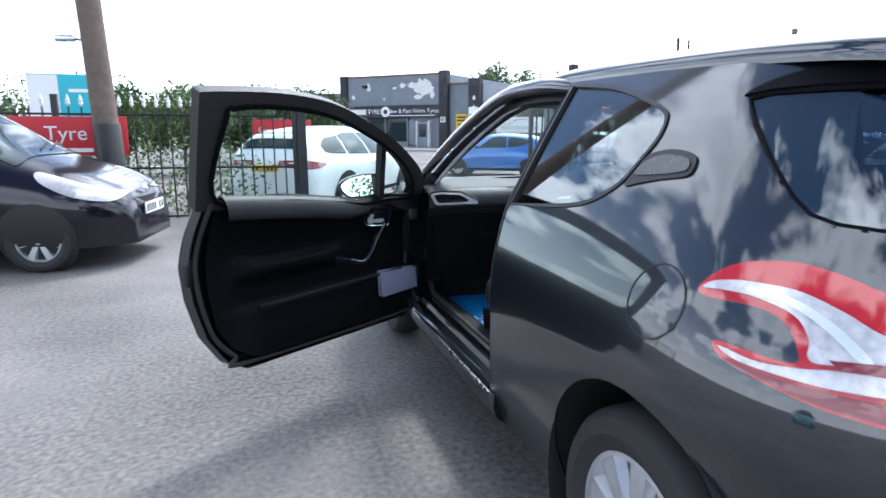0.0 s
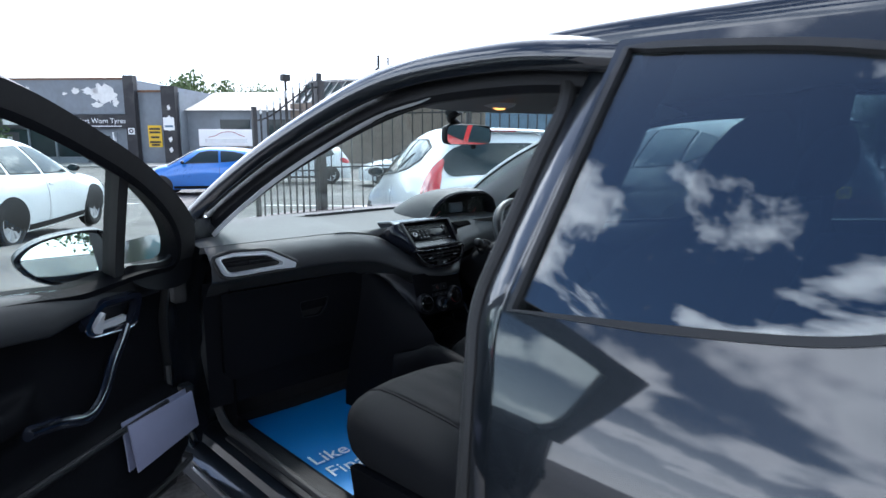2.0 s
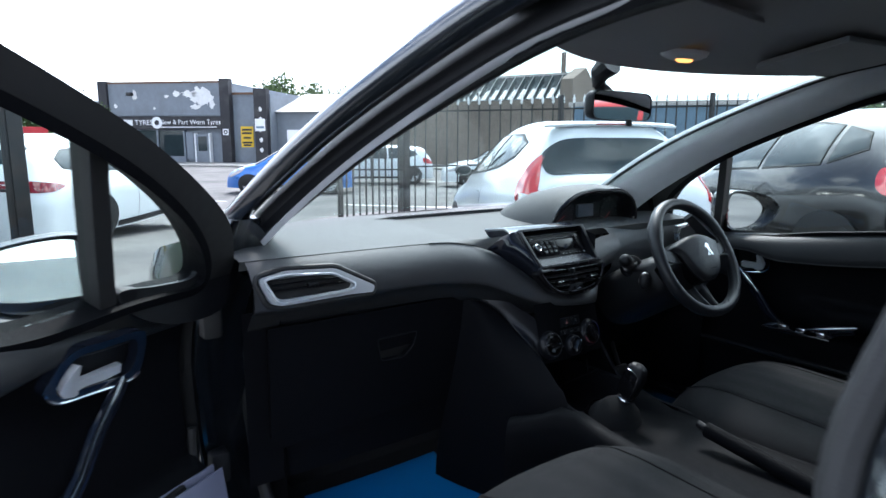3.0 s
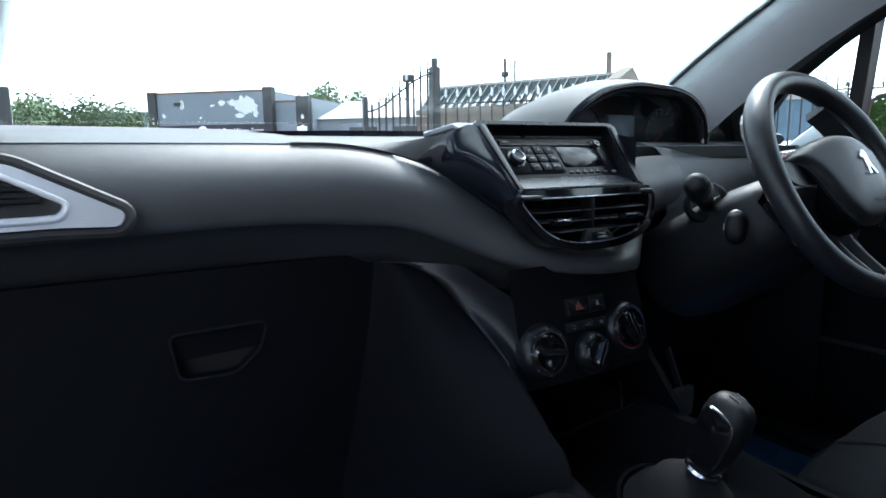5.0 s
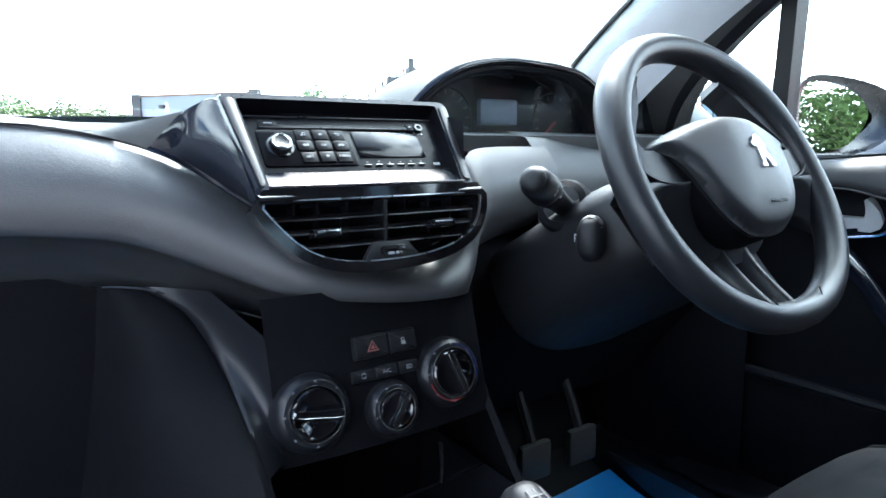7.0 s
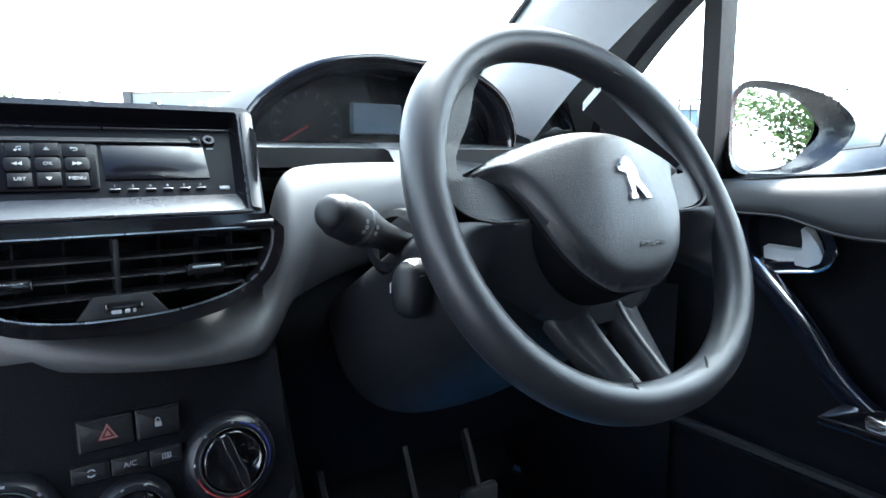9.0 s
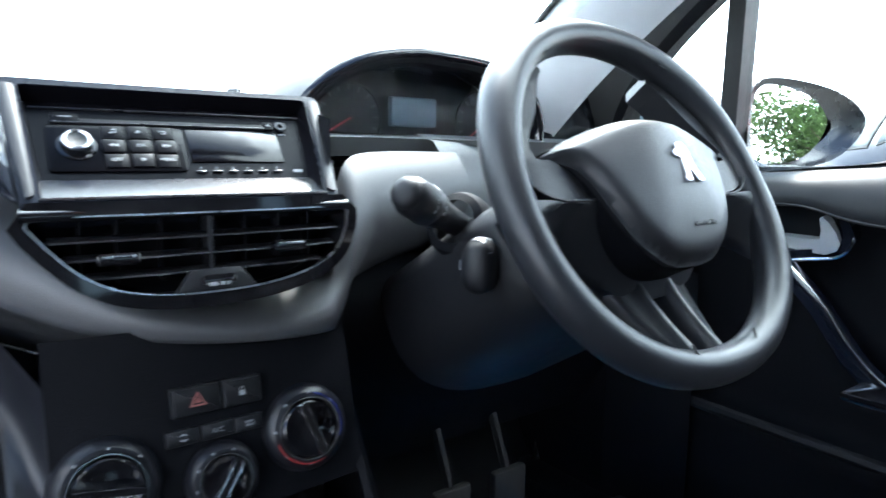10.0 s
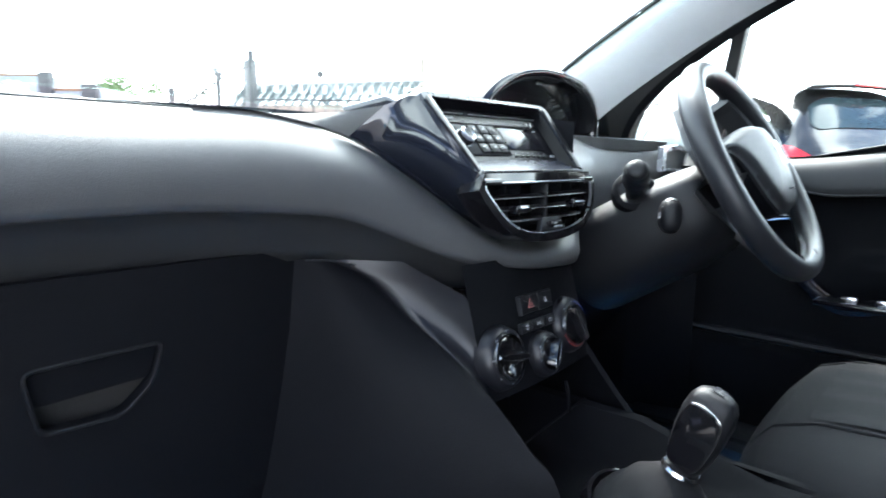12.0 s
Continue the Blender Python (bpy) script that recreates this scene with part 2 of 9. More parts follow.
INK = mat("dark_print", (0.02, 0.02, 0.022), 0.6)
DIMMARK = mat("dim_dial_print", (0.045, 0.045, 0.05), 0.5, vary=0.0)
ICON = mat("white_button_print", (0.22, 0.23, 0.24), 0.5, vary=0.0)
REDINK = mat("red_print", (0.30, 0.02, 0.02), 0.5, vary=0.0)
AMBER = emit_mat("amber_courtesy_lamp", (1.0, 0.42, 0.10), 2.2)
SCREEN = mat("grey_lcd", (0.10, 0.13, 0.16), 0.4, 0.0, vary=0.05, spec=0.2)
DARKSCREEN = mat("dark_display", (0.003, 0.003, 0.004), 0.32, 0.0, vary=0.1, spec=0.06)
LCDGLASS = mat("dark_lcd_window", (0.003, 0.003, 0.004), 0.12, 0.0, vary=0.1, spec=0.22)
KEYCAP = mat("black_radio_keys", (0.004, 0.004, 0.005), 0.32, 0.0, vary=0.1, spec=0.08)
LEDGE = mat("glossy_ledge", (0.007, 0.009, 0.014), 0.26, 0.0, vary=0.1, spec=0.14)
IRON = mat("black_painted_iron", (0.012, 0.012, 0.013), 0.45, 0.0, vary=0.3, scale=20, grime=0.3, grime_col=(0.07, 0.04, 0.025))
PAD = mat("soft_door_pad", (0.017, 0.018, 0.020), 0.52, 0.0, vary=0.1, scale=160, bump=0.14, bump_scale=900, spec=0.26)
SILVERTRIM = mat("silver_painted_trim", (0.62, 0.64, 0.66), 0.36, 0.45, vary=0.05)
RADIOFACE = mat("dark_radio_face", (0.003, 0.003, 0.004), 0.25, 0.0, vary=0.1, spec=0.07)
AIRBAG = mat("grained_airbag_cover", (0.011, 0.0115, 0.0135), 0.42, 0.0, vary=0.12, scale=160, bump=0.2, bump_scale=1000, spec=0.42)
PADSHADE = mat("shaded_dash_underside", (0.021, 0.022, 0.0235), 0.52, 0.0, vary=0.12, scale=140, bump=0.3, bump_scale=900, spec=0.25)
SPOKETRIM = mat("satin_spoke_insert", (0.012, 0.0125, 0.014), 0.34, 0.0, vary=0.15, scale=300, bump=0.25, bump_scale=700, spec=0.4)
SLAT = mat("black_vent_slat", (0.006, 0.006, 0.007), 0.3, 0.0, vary=0.1, spec=0.35)
CONSOLETRIM = mat("satin_console_trim", (0.008, 0.0085, 0.011), 0.34, 0.0, vary=0.1, scale=80, spec=0.26)
RIMCHROME = mat("dark_chrome", (0.42, 0.43, 0.45), 0.18, 1.0, vary=0.05)
HAZARD = mat("pale_red_print", (0.22, 0.075, 0.065), 0.5, vary=0.0)
COLDINK = mat("blue_print", (0.02, 0.035, 0.22), 0.5, vary=0.0)
GALV = mat("pale_spear_tip", (0.74, 0.76, 0.76), 0.5, 0.0, vary=0.15)


# ---- mesh helpers ----
from mathutils.geometry import delaunay_2d_cdt


def obj(name, verts, faces, material, parent=None, label="", smooth=True, normals=None, flat_angle=None):
    me = bpy.data.meshes.new(name)
    me.from_pydata([tuple(map(float, v)) for v in verts], [], [tuple(map(int, f)) for f in faces])
    me.materials.append(material)
    me.update()
    if smooth:
        me.shade_smooth()
        if flat_angle:
            me.set_sharp_from_angle(angle=radians(flat_angle))
    if normals is not None:
        me.normals_split_custom_set_from_vertices([tuple(map(float, v)) for v in normals])
    ob = new(name, me)
    if parent is not None:
        ob.parent = parent
    if label:
        tagged(ob, label)
    return ob


def part(name, bm, material, parent, label="", sharp=35, recalc=True):
    """Links a bmesh as one mesh object under a thing or a part."""
    me = bpy.data.meshes.new(name)
    if recalc:
        bmesh.ops.recalc_face_normals(bm, faces=bm.faces)
    bm.to_mesh(me)
    bm.free()
    me.materials.append(material)
    me.shade_smooth()
    me.set_sharp_from_angle(angle=radians(sharp))
    ob = new(name, me)
    if parent is not None:
        ob.parent = parent
    if label:
        tagged(ob, label)
    return ob


def thing(name, m, label, category, group="", kind=""):
    e = new(name)
    e.empty_display_size = 0.1
    e.matrix_world = m
    return tagged(e, label, category, group, kind)


def to_bm(verts, faces):
    bm = bmesh.new()
    vs = [bm.verts.new(v) for v in verts]
    for f in faces:
        try:
            bm.faces.new([vs[i] for i in f])
        except ValueError:
            pass
    return bm


def box(lo, hi, bevel=0.0, seg=2, m=None):
    bm = bmesh.new()
    bmesh.ops.create_cube(bm, size=1)
    lo, hi = Vector(lo), Vector(hi)
    for v in bm.verts:
        v.co = Vector([(lo[i] + hi[i]) / 2 + v.co[i] * (hi[i] - lo[i]) for i in range(3)])
    if bevel:
        bmesh.ops.bevel(bm, geom=bm.edges[:], offset=bevel, segments=seg, affect="EDGES", profile=0.5)
    if m is not None:
        bm.transform(m)
    return bm


def join(*bms):
    a = bms[0]
    for b in bms[1:]:
        me = bpy.data.meshes.new("tmp")
        b.to_mesh(me)
        b.free()
        a.from_mesh(me)
        bpy.data.meshes.remove(me)
    return a


def prism(poly, depth, m, bevel=0.0, seg=2):
    """A flat polygon (x, y) with depth along z, then placed by m."""
    bm = bmesh.new()
    lo = [bm.verts.new((x, y, 0)) for x, y in poly]
    f = bm.faces.new(lo)
    r = bmesh.ops.extrude_face_region(bm, geom=[f])
    top = [v for v in r["geom"] if isinstance(v, bmesh.types.BMVert)]
    for v in top:
        v.co.z += depth
    if bevel:
        tops = set(top)
        ed = [e for e in bm.edges if e.verts[0] in tops and e.verts[1] in tops]
        bmesh.ops.bevel(bm, geom=ed, offset=bevel, segments=seg, affect="EDGES", profile=0.5)
    bm.transform(m)
    return bm


def lathe(profile, n=32, m=None, arc=360.0):
    """Turns (radius, height) points round z."""
    full = arc >= 360
    k = n if full else n + 1
    verts, faces = [], []
    for i in range(k):
        a = radians(arc) * i / n
        verts += [(r * math.cos(a), r * math.sin(a), h) for r, h in profile]
    p = len(profile)
    for i in range(n):
        j = (i + 1) % k
        faces += [(i * p + q, j * p + q, j * p + q + 1, i * p + q + 1) for q in range(p - 1)]
    bm = to_bm(verts, faces)
    bmesh.ops.remove_doubles(bm, verts=bm.verts, dist=1e-6)
    if m is not None:
        bm.transform(m)
    return bm


def spline(pts, n, closed=False):
    """A smooth curve of n points through control points (centripetal enough for even controls)."""
    P = np.array(pts, float)
    k = len(P)
    out = []
    segs = k if closed else k - 1
    for i in range(n):
        u = i / n * segs if closed else i / (n - 1) * segs
        a = min(int(u), segs - 1)
        t = u - a
        if closed:
            p0, p1, p2, p3 = (P[(a + j - 1) % k] for j in range(4))
        else:
            p1, p2 = P[a], P[a + 1]
            p0 = P[a - 1] if a > 0 else 2 * p1 - p2
            p3 = P[a + 2] if a + 2 < k else 2 * p2 - p1
        out.append(0.5 * (2 * p1 + (p2 - p0) * t + (2 * p0 - 5 * p1 + 4 * p2 - p3) * t * t + (3 * p1 - p0 - 3 * p2 + p3) * t ** 3))
    return np.array(out)


def tube(path, r, n=10, closed=False, flat=1.0, up=(0, 0, 1), caps=True, radii=None):
    """Sweeps a round or flattened section along a path. flat: the section's size along 'up' against its width."""
    P = [Vector(p) for p in path]
    k = len(P)
    verts, faces = [], []
    upv = Vector(up)
    for i, p in enumerate(P):
        a, b = (P[i - 1], P[(i + 1) % k]) if closed else (P[max(i - 1, 0)], P[min(i + 1, k - 1)])
        t = (b - a).normalized()
        s = t.cross(upv)
        s = s.normalized() if s.length > 1e-4 else Vector((1, 0, 0))
        w = s.cross(t)
        rr = r if radii is None else radii[i]
        for j in range(n):
            c = 2 * math.pi * j / n
            verts.append(p + s * rr * math.cos(c) + w * rr * flat * math.sin(c))
    for i in range(k if closed else k - 1):
        i2 = (i + 1) % k
        faces += [(i * n + j, i * n + (j + 1) % n, i2 * n + (j + 1) % n, i2 * n + j) for j in range(n)]
    if caps and not closed:
        faces += [tuple(range(n))[::-1], tuple((k - 1) * n + j for j in range(n))]
    return to_bm(verts, faces)


def loft(secs, closed=False, caps=False, ring=False):
    """Skins rows of points. closed: each row is a loop; ring: the rows close too."""
    n, k = len(secs[0]), len(secs)
    verts = [p for s in secs for p in s]
    faces = []
    for i in range(k if ring else k - 1):
        i2 = (i + 1) % k
        for j in range(n if closed else n - 1):
            j2 = (j + 1) % n
            faces.append((i * n + j, i * n + j2, i2 * n + j2, i2 * n + j))
    if caps:
        faces += [tuple(range(n))[::-1], tuple((k - 1) * n + j for j in range(n))]
    return to_bm(verts, faces)


def dense(poly, step):
    P = np.array(poly, float)
    out = []
    for i in range(len(P)):
        a, b = P[i], P[(i + 1) % len(P)]
        k = max(1, int(np.ceil(np.linalg.norm(b - a) / step)))
        out += [a + (b - a) * j / k for j in range(k)]
    return np.array(out)


def inside(pts, poly):
    x, y = pts[:, 0], pts[:, 1]
    r = np.zeros(len(pts), bool)
    for i in range(len(poly)):
        (x1, y1), (x2, y2) = poly[i], poly[(i + 1) % len(poly)]
        c = (y1 > y) != (y2 > y)
        with np.errstate(divide="ignore", invalid="ignore"):
            r ^= c & (x < (x2 - x1) * (y - y1) / (y2 - y1) + x1)
    return r


def patch(name, outline, fn, material, parent, step=0.03, holes=(), thick=0.004, label="", offset=0.0, flip=False):
    """A sheet with the outline and holes given in two surface coordinates, laid on the surface fn(u, v) and given thickness inwards."""
    rings = [dense(outline, step)] + [dense(h, step) for h in holes]
    edge = np.concatenate(rings)
    lo, hi = rings[0].min(0), rings[0].max(0)
    gx, gy = np.meshgrid(np.arange(lo[0], hi[0], step), np.arange(lo[1], hi[1], step))
    g = np.stack([gx.ravel(), gy.ravel()], 1)
    g[:, 0] += np.where((np.arange(len(g)) // max(gx.shape[1], 1)) % 2, step / 2, 0)
    ok = inside(g, rings[0])
    for h in rings[1:]:
        ok &= ~inside(g, h)
    g = g[ok]
    if len(g):
        d = np.min(np.linalg.norm(g[:, None] - edge[None], axis=2), axis=1)
        g = g[d > step * 0.45]
    pts = np.concatenate([edge, g])
    cons, s = [], 0
    for r in rings:
        cons += [(s + i, s + (i + 1) % len(r)) for i in range(len(r))]
        s += len(r)
    vs, _, fs, *_ = delaunay_2d_cdt([Vector(p) for p in pts], cons, [], 0, 1e-6)
    V = np.array([tuple(v) for v in vs])
    T = np.array([tuple(f) for f in fs if len(f) == 3])
    cen = V[T].mean(1)
    keep = inside(cen, rings[0])
    for h in rings[1:]:
        keep &= ~inside(cen, h)
    T = T[keep]
    P = np.array([fn(u, v) for u, v in V], float)
    e = 1e-3
    N = np.array([np.cross(np.subtract(fn(u + e, v), fn(u - e, v)), np.subtract(fn(u, v + e), fn(u, v - e))) for u, v in V])
    N /= np.maximum(np.linalg.norm(N, axis=1, keepdims=True), 1e-12)
    if flip:
        N, T = -N, T[:, ::-1]
    fn0 = np.cross(P[T[:, 1]] - P[T[:, 0]], P[T[:, 2]] - P[T[:, 0]])
    if (fn0 * N[T[:, 0]]).sum() < 0:
        T = T[:, ::-1]
    P = P + N * offset
    k = len(P)
    count = {}
    for t in T:
        for a, b in ((t[0], t[1]), (t[1], t[2]), (t[2], t[0])):
            count[(a, b)] = count.get((a, b), 0) + 1
    rim = [(a, b) for (a, b) in count if (b, a) not in count]
    verts = np.concatenate([P, P - N * thick])
    faces = [tuple(t) for t in T] + [(t[2] + k, t[1] + k, t[0] + k) for t in T]
    norms = np.concatenate([N, -N])
    # rim has vertices of its own so that its shading stays crisp
    rv, rn = [], []
    for a, b in rim:
        s = len(verts) + len(rv)
        side = np.cross(P[b] - P[a], N[a])
        side /= max(np.linalg.norm(side), 1e-9)
        rv += [P[b], P[a], P[a] - N[a] * thick, P[b] - N[b] * thick]
        rn += [side] * 4
        faces.append((s, s + 1, s + 2, s + 3))
    verts, norms = np.concatenate([verts, rv]), np.concatenate([norms, rn])
    return obj(name, verts, faces, material, parent, label, normals=norms)


def words(name, text, size, m, material, parent, depth=0.0008, align="CENTER", label=""):
    """Lettering in the built-in font, as a mesh, centred at m, reading along m's x."""
    cu = bpy.data.curves.new("letters", "FONT")
    cu.body, cu.size, cu.extrude, cu.align_x, cu.align_y = text, size, depth, align, "CENTER"
    cu.resolution_u = 3
    tmp = bpy.data.objects.new("letters", cu)
    scene.collection.objects.link(tmp)
    me = bpy.data.meshes.new_from_object(tmp.evaluated_get(bpy.context.evaluated_depsgraph_get()))
    bpy.data.objects.remove(tmp)
    me.transform(m)
    me.materials.clear()
    me.materials.append(material)
    ob = new(name, me)
    if parent is not None:
        ob.parent = parent
    if label:
        tagged(ob, label)
    return ob


def axes_m(o, x, y):
    """A frame at o with the given x direction and about the given y."""
    x = Vector(x).normalized()
    z = x.cross(Vector(y)).normalized()
    y = z.cross(x)
    return Matrix(((x.x, y.x, z.x, o[0]), (x.y, y.y, z.y, o[1]), (x.z, y.z, z.z, o[2]), (0, 0, 0, 1)))


def arcpts(cx, cy, rx, ry, a0, a1, n):
    return [(cx + rx * math.cos(radians(a0 + (a1 - a0) * i / (n - 1))), cy + ry * math.sin(radians(a0 + (a1 - a0) * i / (n - 1)))) for i in range(n)]


# ---- the small hatchback that the camera enters ----
class Cub:
    """Natural cubic spline through (x, y), straight beyond the ends."""

    def __init__(self, xs, ys):
        self.x, self.y = np.array(xs, float), np.array(ys, float)
        h, k = np.diff(self.x), len(xs)
        A, r = np.eye(k), np.zeros(k)
        for i in range(1, k - 1):
            A[i, i - 1:i + 2] = h[i - 1], 2 * (h[i - 1] + h[i]), h[i]
            r[i] = 6 * ((self.y[i + 1] - self.y[i]) / h[i] - (self.y[i] - self.y[i - 1]) / h[i - 1])
        self.m, self.h = np.linalg.solve(A, r), h

    def __call__(self, x):
        i = int(np.clip(np.searchsorted(self.x, x) - 1, 0, len(self.h) - 1))
        x0, h = self.x[i], self.h[i]
        t = min(max(x, self.x[0]), self.x[-1])
        a, b = (x0 + h - t) / h, (t - x0) / h
        v = a * self.y[i] + b * self.y[i + 1] + ((a ** 3 - a) * self.m[i] + (b ** 3 - b) * self.m[i + 1]) * h * h / 6
        if x != t:
            s = (self.y[i + 1] - self.y[i]) / h
            v += s * (x - t)
        return v


S = Cub([0.16, 0.30, 0.46, 0.62, 0.76, 0.86, 0.97, 1.15, 1.36, 1.42], [0.745, 0.795, 0.833, 0.846, 0.844, 0.817, 0.772, 0.690, 0.587, 0.556])
YR = Cub([0.16, 0.40, 0.62, 0.85, 1.00, 1.12, 1.25, 1.36], [-0.58, -0.63, -0.64, -0.60, -0.56, -0.50, -0.41, -0.32])
YC, NN = 0.10, 2.5


def side(s, z, sx=-1):
    """The body's skin: s runs aft along the flank and round the tail, z up."""
    w = S(z)
    if s >= YC:
        w -= 0.035 * max(0.0, s - 1.9) ** 2
        return (sx * w, s, z)
    yr = YR(z)
    q8 = 0.8
    q = (YC - s) / (YC - yr)
    if q <= q8:
        return (sx * w * (1 - q ** NN) ** (1 / NN), s, z)
    x8 = w * (1 - q8 ** NN) ** (1 / NN)
    x = max(x8 - (YC - q8 * (YC - yr) - s), 0.0)
    return (sx * x, YC - (YC - yr) * (1 - (x / w) ** NN) ** (1 / NN), z)


hero = thing("hatchback_car", pose(0, 0, 0), "slate grey three-door hatchback with its passenger door open on asphalt", "car")

QW = [(0.876, 0.984), (0.67, 1.002), (0.52, 1.02), (0.445, 1.036), (0.385, 1.060), (0.325, 1.10), (0.288, 1.155), (0.262, 1.20), (0.262, 1.243), (0.292, 1.268), (0.40, 1.301), (0.545, 1.333), (0.70, 1.350), (0.812, 1.357)]
RW = [(0.036, 1.284), (0.006, 1.245), (-0.044, 1.197), (-0.090, 1.153), (-0.143, 1.107), (-0.183, 1.080), (-0.226, 1.068), (-0.30, 1.063), (-0.75, 1.060), (-1.28, 1.06), (-1.28, 1.30), (-0.6, 1.302), (-0.18, 1.300), (-0.01, 1.297)]
ARCH = arcpts(0.07, 0.315, 0.365, 0.365, -15, 195, 25)
QUARTER = [(0.893, 0.968), (0.866, 0.86), (0.848, 0.73), (0.858, 0.60), (0.885, 0.46), (0.93, 0.35), (0.97, 0.30), (0.97, 0.19), (0.435, 0.185)] + ARCH + [(-0.30, 0.19), (-0.7, 0.20), (-1.28, 0.20), (-1.28, 1.355), (-0.6, 1.36), (0.3, 1.366), (0.83, 1.372)]


def grow(poly, d):
    """Offsets a closed outline outwards by d (smooth outlines only)."""
    P = np.array(poly)
    area = 0.5 * np.sum(P[:, 0] * np.roll(P[:, 1], -1) - np.roll(P[:, 0], -1) * P[:, 1])
    T = np.roll(P, -1, 0) - np.roll(P, 1, 0)
    N = np.stack([T[:, 1], -T[:, 0]], 1) / np.linalg.norm(T, axis=1, keepdims=True)
    return P + N * d * (1 if area > 0 else -1)


def ring(name, poly, d0, d1, fn, material, parent, step=0.02, thick=0.01, offset=0.0, label=""):
    return patch(name, grow(poly, d1), fn, material, parent, step, [grow(poly, d0)], thick, label, offset)


def smooth_poly(p, n):
    return [tuple(v) for v in spline(p, n, True)]


QWS = [tuple(v) for v in spline(QW[1:], 40)] + [QW[0]]


def hero_shell():
    for sx in (-1, 1):
        fn = lambda s, z, k=sx: side(s, z, k)
        fl = sx < 0
        patch("rear_quarter_panel", QUARTER, fn, PAINT, hero, 0.035, [grow(QWS, 0.005), RW], 0.006, flip=fl)
        patch("quarter_window", QWS, fn, TINT, hero, 0.05, (), 0.004, "tinted rear quarter glass", -0.006, flip=fl).visible_shadow = False
        patch("window_seal", grow(QWS, 0.006), fn, RAILTRIM, hero, 0.008, [grow(QWS, -0.004)], 0.012, "black window surround", 0.004, flip=fl)
        fin = smooth_poly([(0.305, 1.090), (0.285, 1.130), (0.262, 1.163), (0.20, 1.178), (0.135, 1.176), (0.100, 1.164), (0.093, 1.142), (0.108, 1.125), (0.19, 1.112), (0.26, 1.098)], 44)
        f1 = patch("pillar_fin", fin, fn, RAILTRIM, hero, 0.015, (), 0.012, "black plastic pillar fin", 0.005, flip=fl)
        fin2 = smooth_poly([(0.280, 1.118), (0.256, 1.150), (0.20, 1.165), (0.135, 1.163), (0.110, 1.154), (0.107, 1.140), (0.125, 1.132), (0.20, 1.122)], 36)
        patch("fin_insert", fin2, fn, SEALTRIM, f1, 0.015, (), 0.005, "", 0.008, flip=fl)
        # tail lamp: a hooked cluster that wraps the corner
        lamp = smooth_poly([(-0.054, 0.928), (-0.068, 0.956), (-0.102, 0.982), (-0.146, 0.997), (-0.207, 1.004), (-0.268, 0.994), (-0.33, 0.975), (-0.45, 0.955), (-0.50, 0.90), (-0.49, 0.80), (-0.42, 0.785), (-0.331, 0.791), (-0.276, 0.799), (-0.208, 0.814), (-0.151, 0.827), (-0.126, 0.843), (-0.131, 0.854), (-0.178, 0.853), (-0.234, 0.850), (-0.259, 0.856), (-0.248, 0.88), (-0.226, 0.906), (-0.189, 0.921), (-0.131, 0.923), (-0.078, 0.919)], 110)
        tl = patch("tail_lamp", lamp, fn, REDLAMP, hero, 0.018, (), 0.02, "red and clear wraparound tail lamp", 0.004, flip=fl)
        clear = [(-0.067, 0.933), (-0.084, 0.948), (-0.126, 0.958), (-0.162, 0.961), (-0.225, 0.960), (-0.289, 0.940), (-0.34, 0.916), (-0.42, 0.90), (-0.43, 0.87), (-0.35, 0.868), (-0.306, 0.862), (-0.272, 0.862), (-0.262, 0.892), (-0.23, 0.923), (-0.165, 0.938), (-0.103, 0.937)]
        patch("reversing_lens", smooth_poly(clear, 70), fn, CLEARLAMP, tl, 0.018, (), 0.004, "clear reversing lens", 0.010, flip=fl)
        rib = [(-0.15, 0.950), (-0.225, 0.946), (-0.285, 0.920), (-0.33, 0.886), (-0.34, 0.872), (-0.325, 0.874), (-0.28, 0.908), (-0.22, 0.936), (-0.16, 0.942)]
        patch("lens_rib", smooth_poly(rib, 40), fn, SATIN, tl, 0.02, (), 0.004, "", 0.013, flip=fl)
        low = [(-0.139, 0.847), (-0.203, 0.840), (-0.264, 0.846), (-0.315, 0.856), (-0.40, 0.858), (-0.40, 0.836), (-0.322, 0.828), (-0.254, 0.828), (-0.174, 0.833)]
        patch("indicator_lens", smooth_poly(low, 40), fn, CLEARLAMP, tl, 0.02, (), 0.004, "clear indicator lens", 0.010, flip=fl)
        patch("stop_lens", [(-0.295, 0.868), (-0.40, 0.882), (-0.40, 0.862), (-0.31, 0.856)], fn, DARKRED, tl, 0.02, (), 0.004, "", 0.015, flip=fl)
        patch("lower_lens", smooth_poly([(-0.15, 0.829), (-0.21, 0.817), (-0.276, 0.803), (-0.34, 0.796), (-0.45, 0.79), (-0.45, 0.82), (-0.33, 0.820), (-0.25, 0.822), (-0.18, 0.829)], 40), fn, DARKRED, tl, 0.02, (), 0.004, "", 0.008, flip=fl)
        visor = [(0.046, 1.288), (0.034, 1.298), (0.012, 1.309), (-0.02, 1.320), (-0.06, 1.330), (-0.11, 1.337), (-0.3, 1.342), (-1.0, 1.342), (-1.0, 1.300), (-0.3, 1.301), (-0.1, 1.301), (-0.01, 1.297)]
        patch("tail_spoiler", visor, fn, LOWPLAS, hero, 0.02, (), 0.014, "black tail visor", 0.007, flip=fl)
    # fuel flap with a dark gap round it, left side only
    cap = arcpts(0.045, 0.88, 0.081, 0.074, 0, 349, 44)
    fn = lambda s, z: side(s, z, -1)
    patch("fuel_flap_gap", grow(cap, 0.0022), fn, RUBBER, hero, 0.02, [grow(cap, -0.0018)], 0.004, "", 0.0012, flip=True)
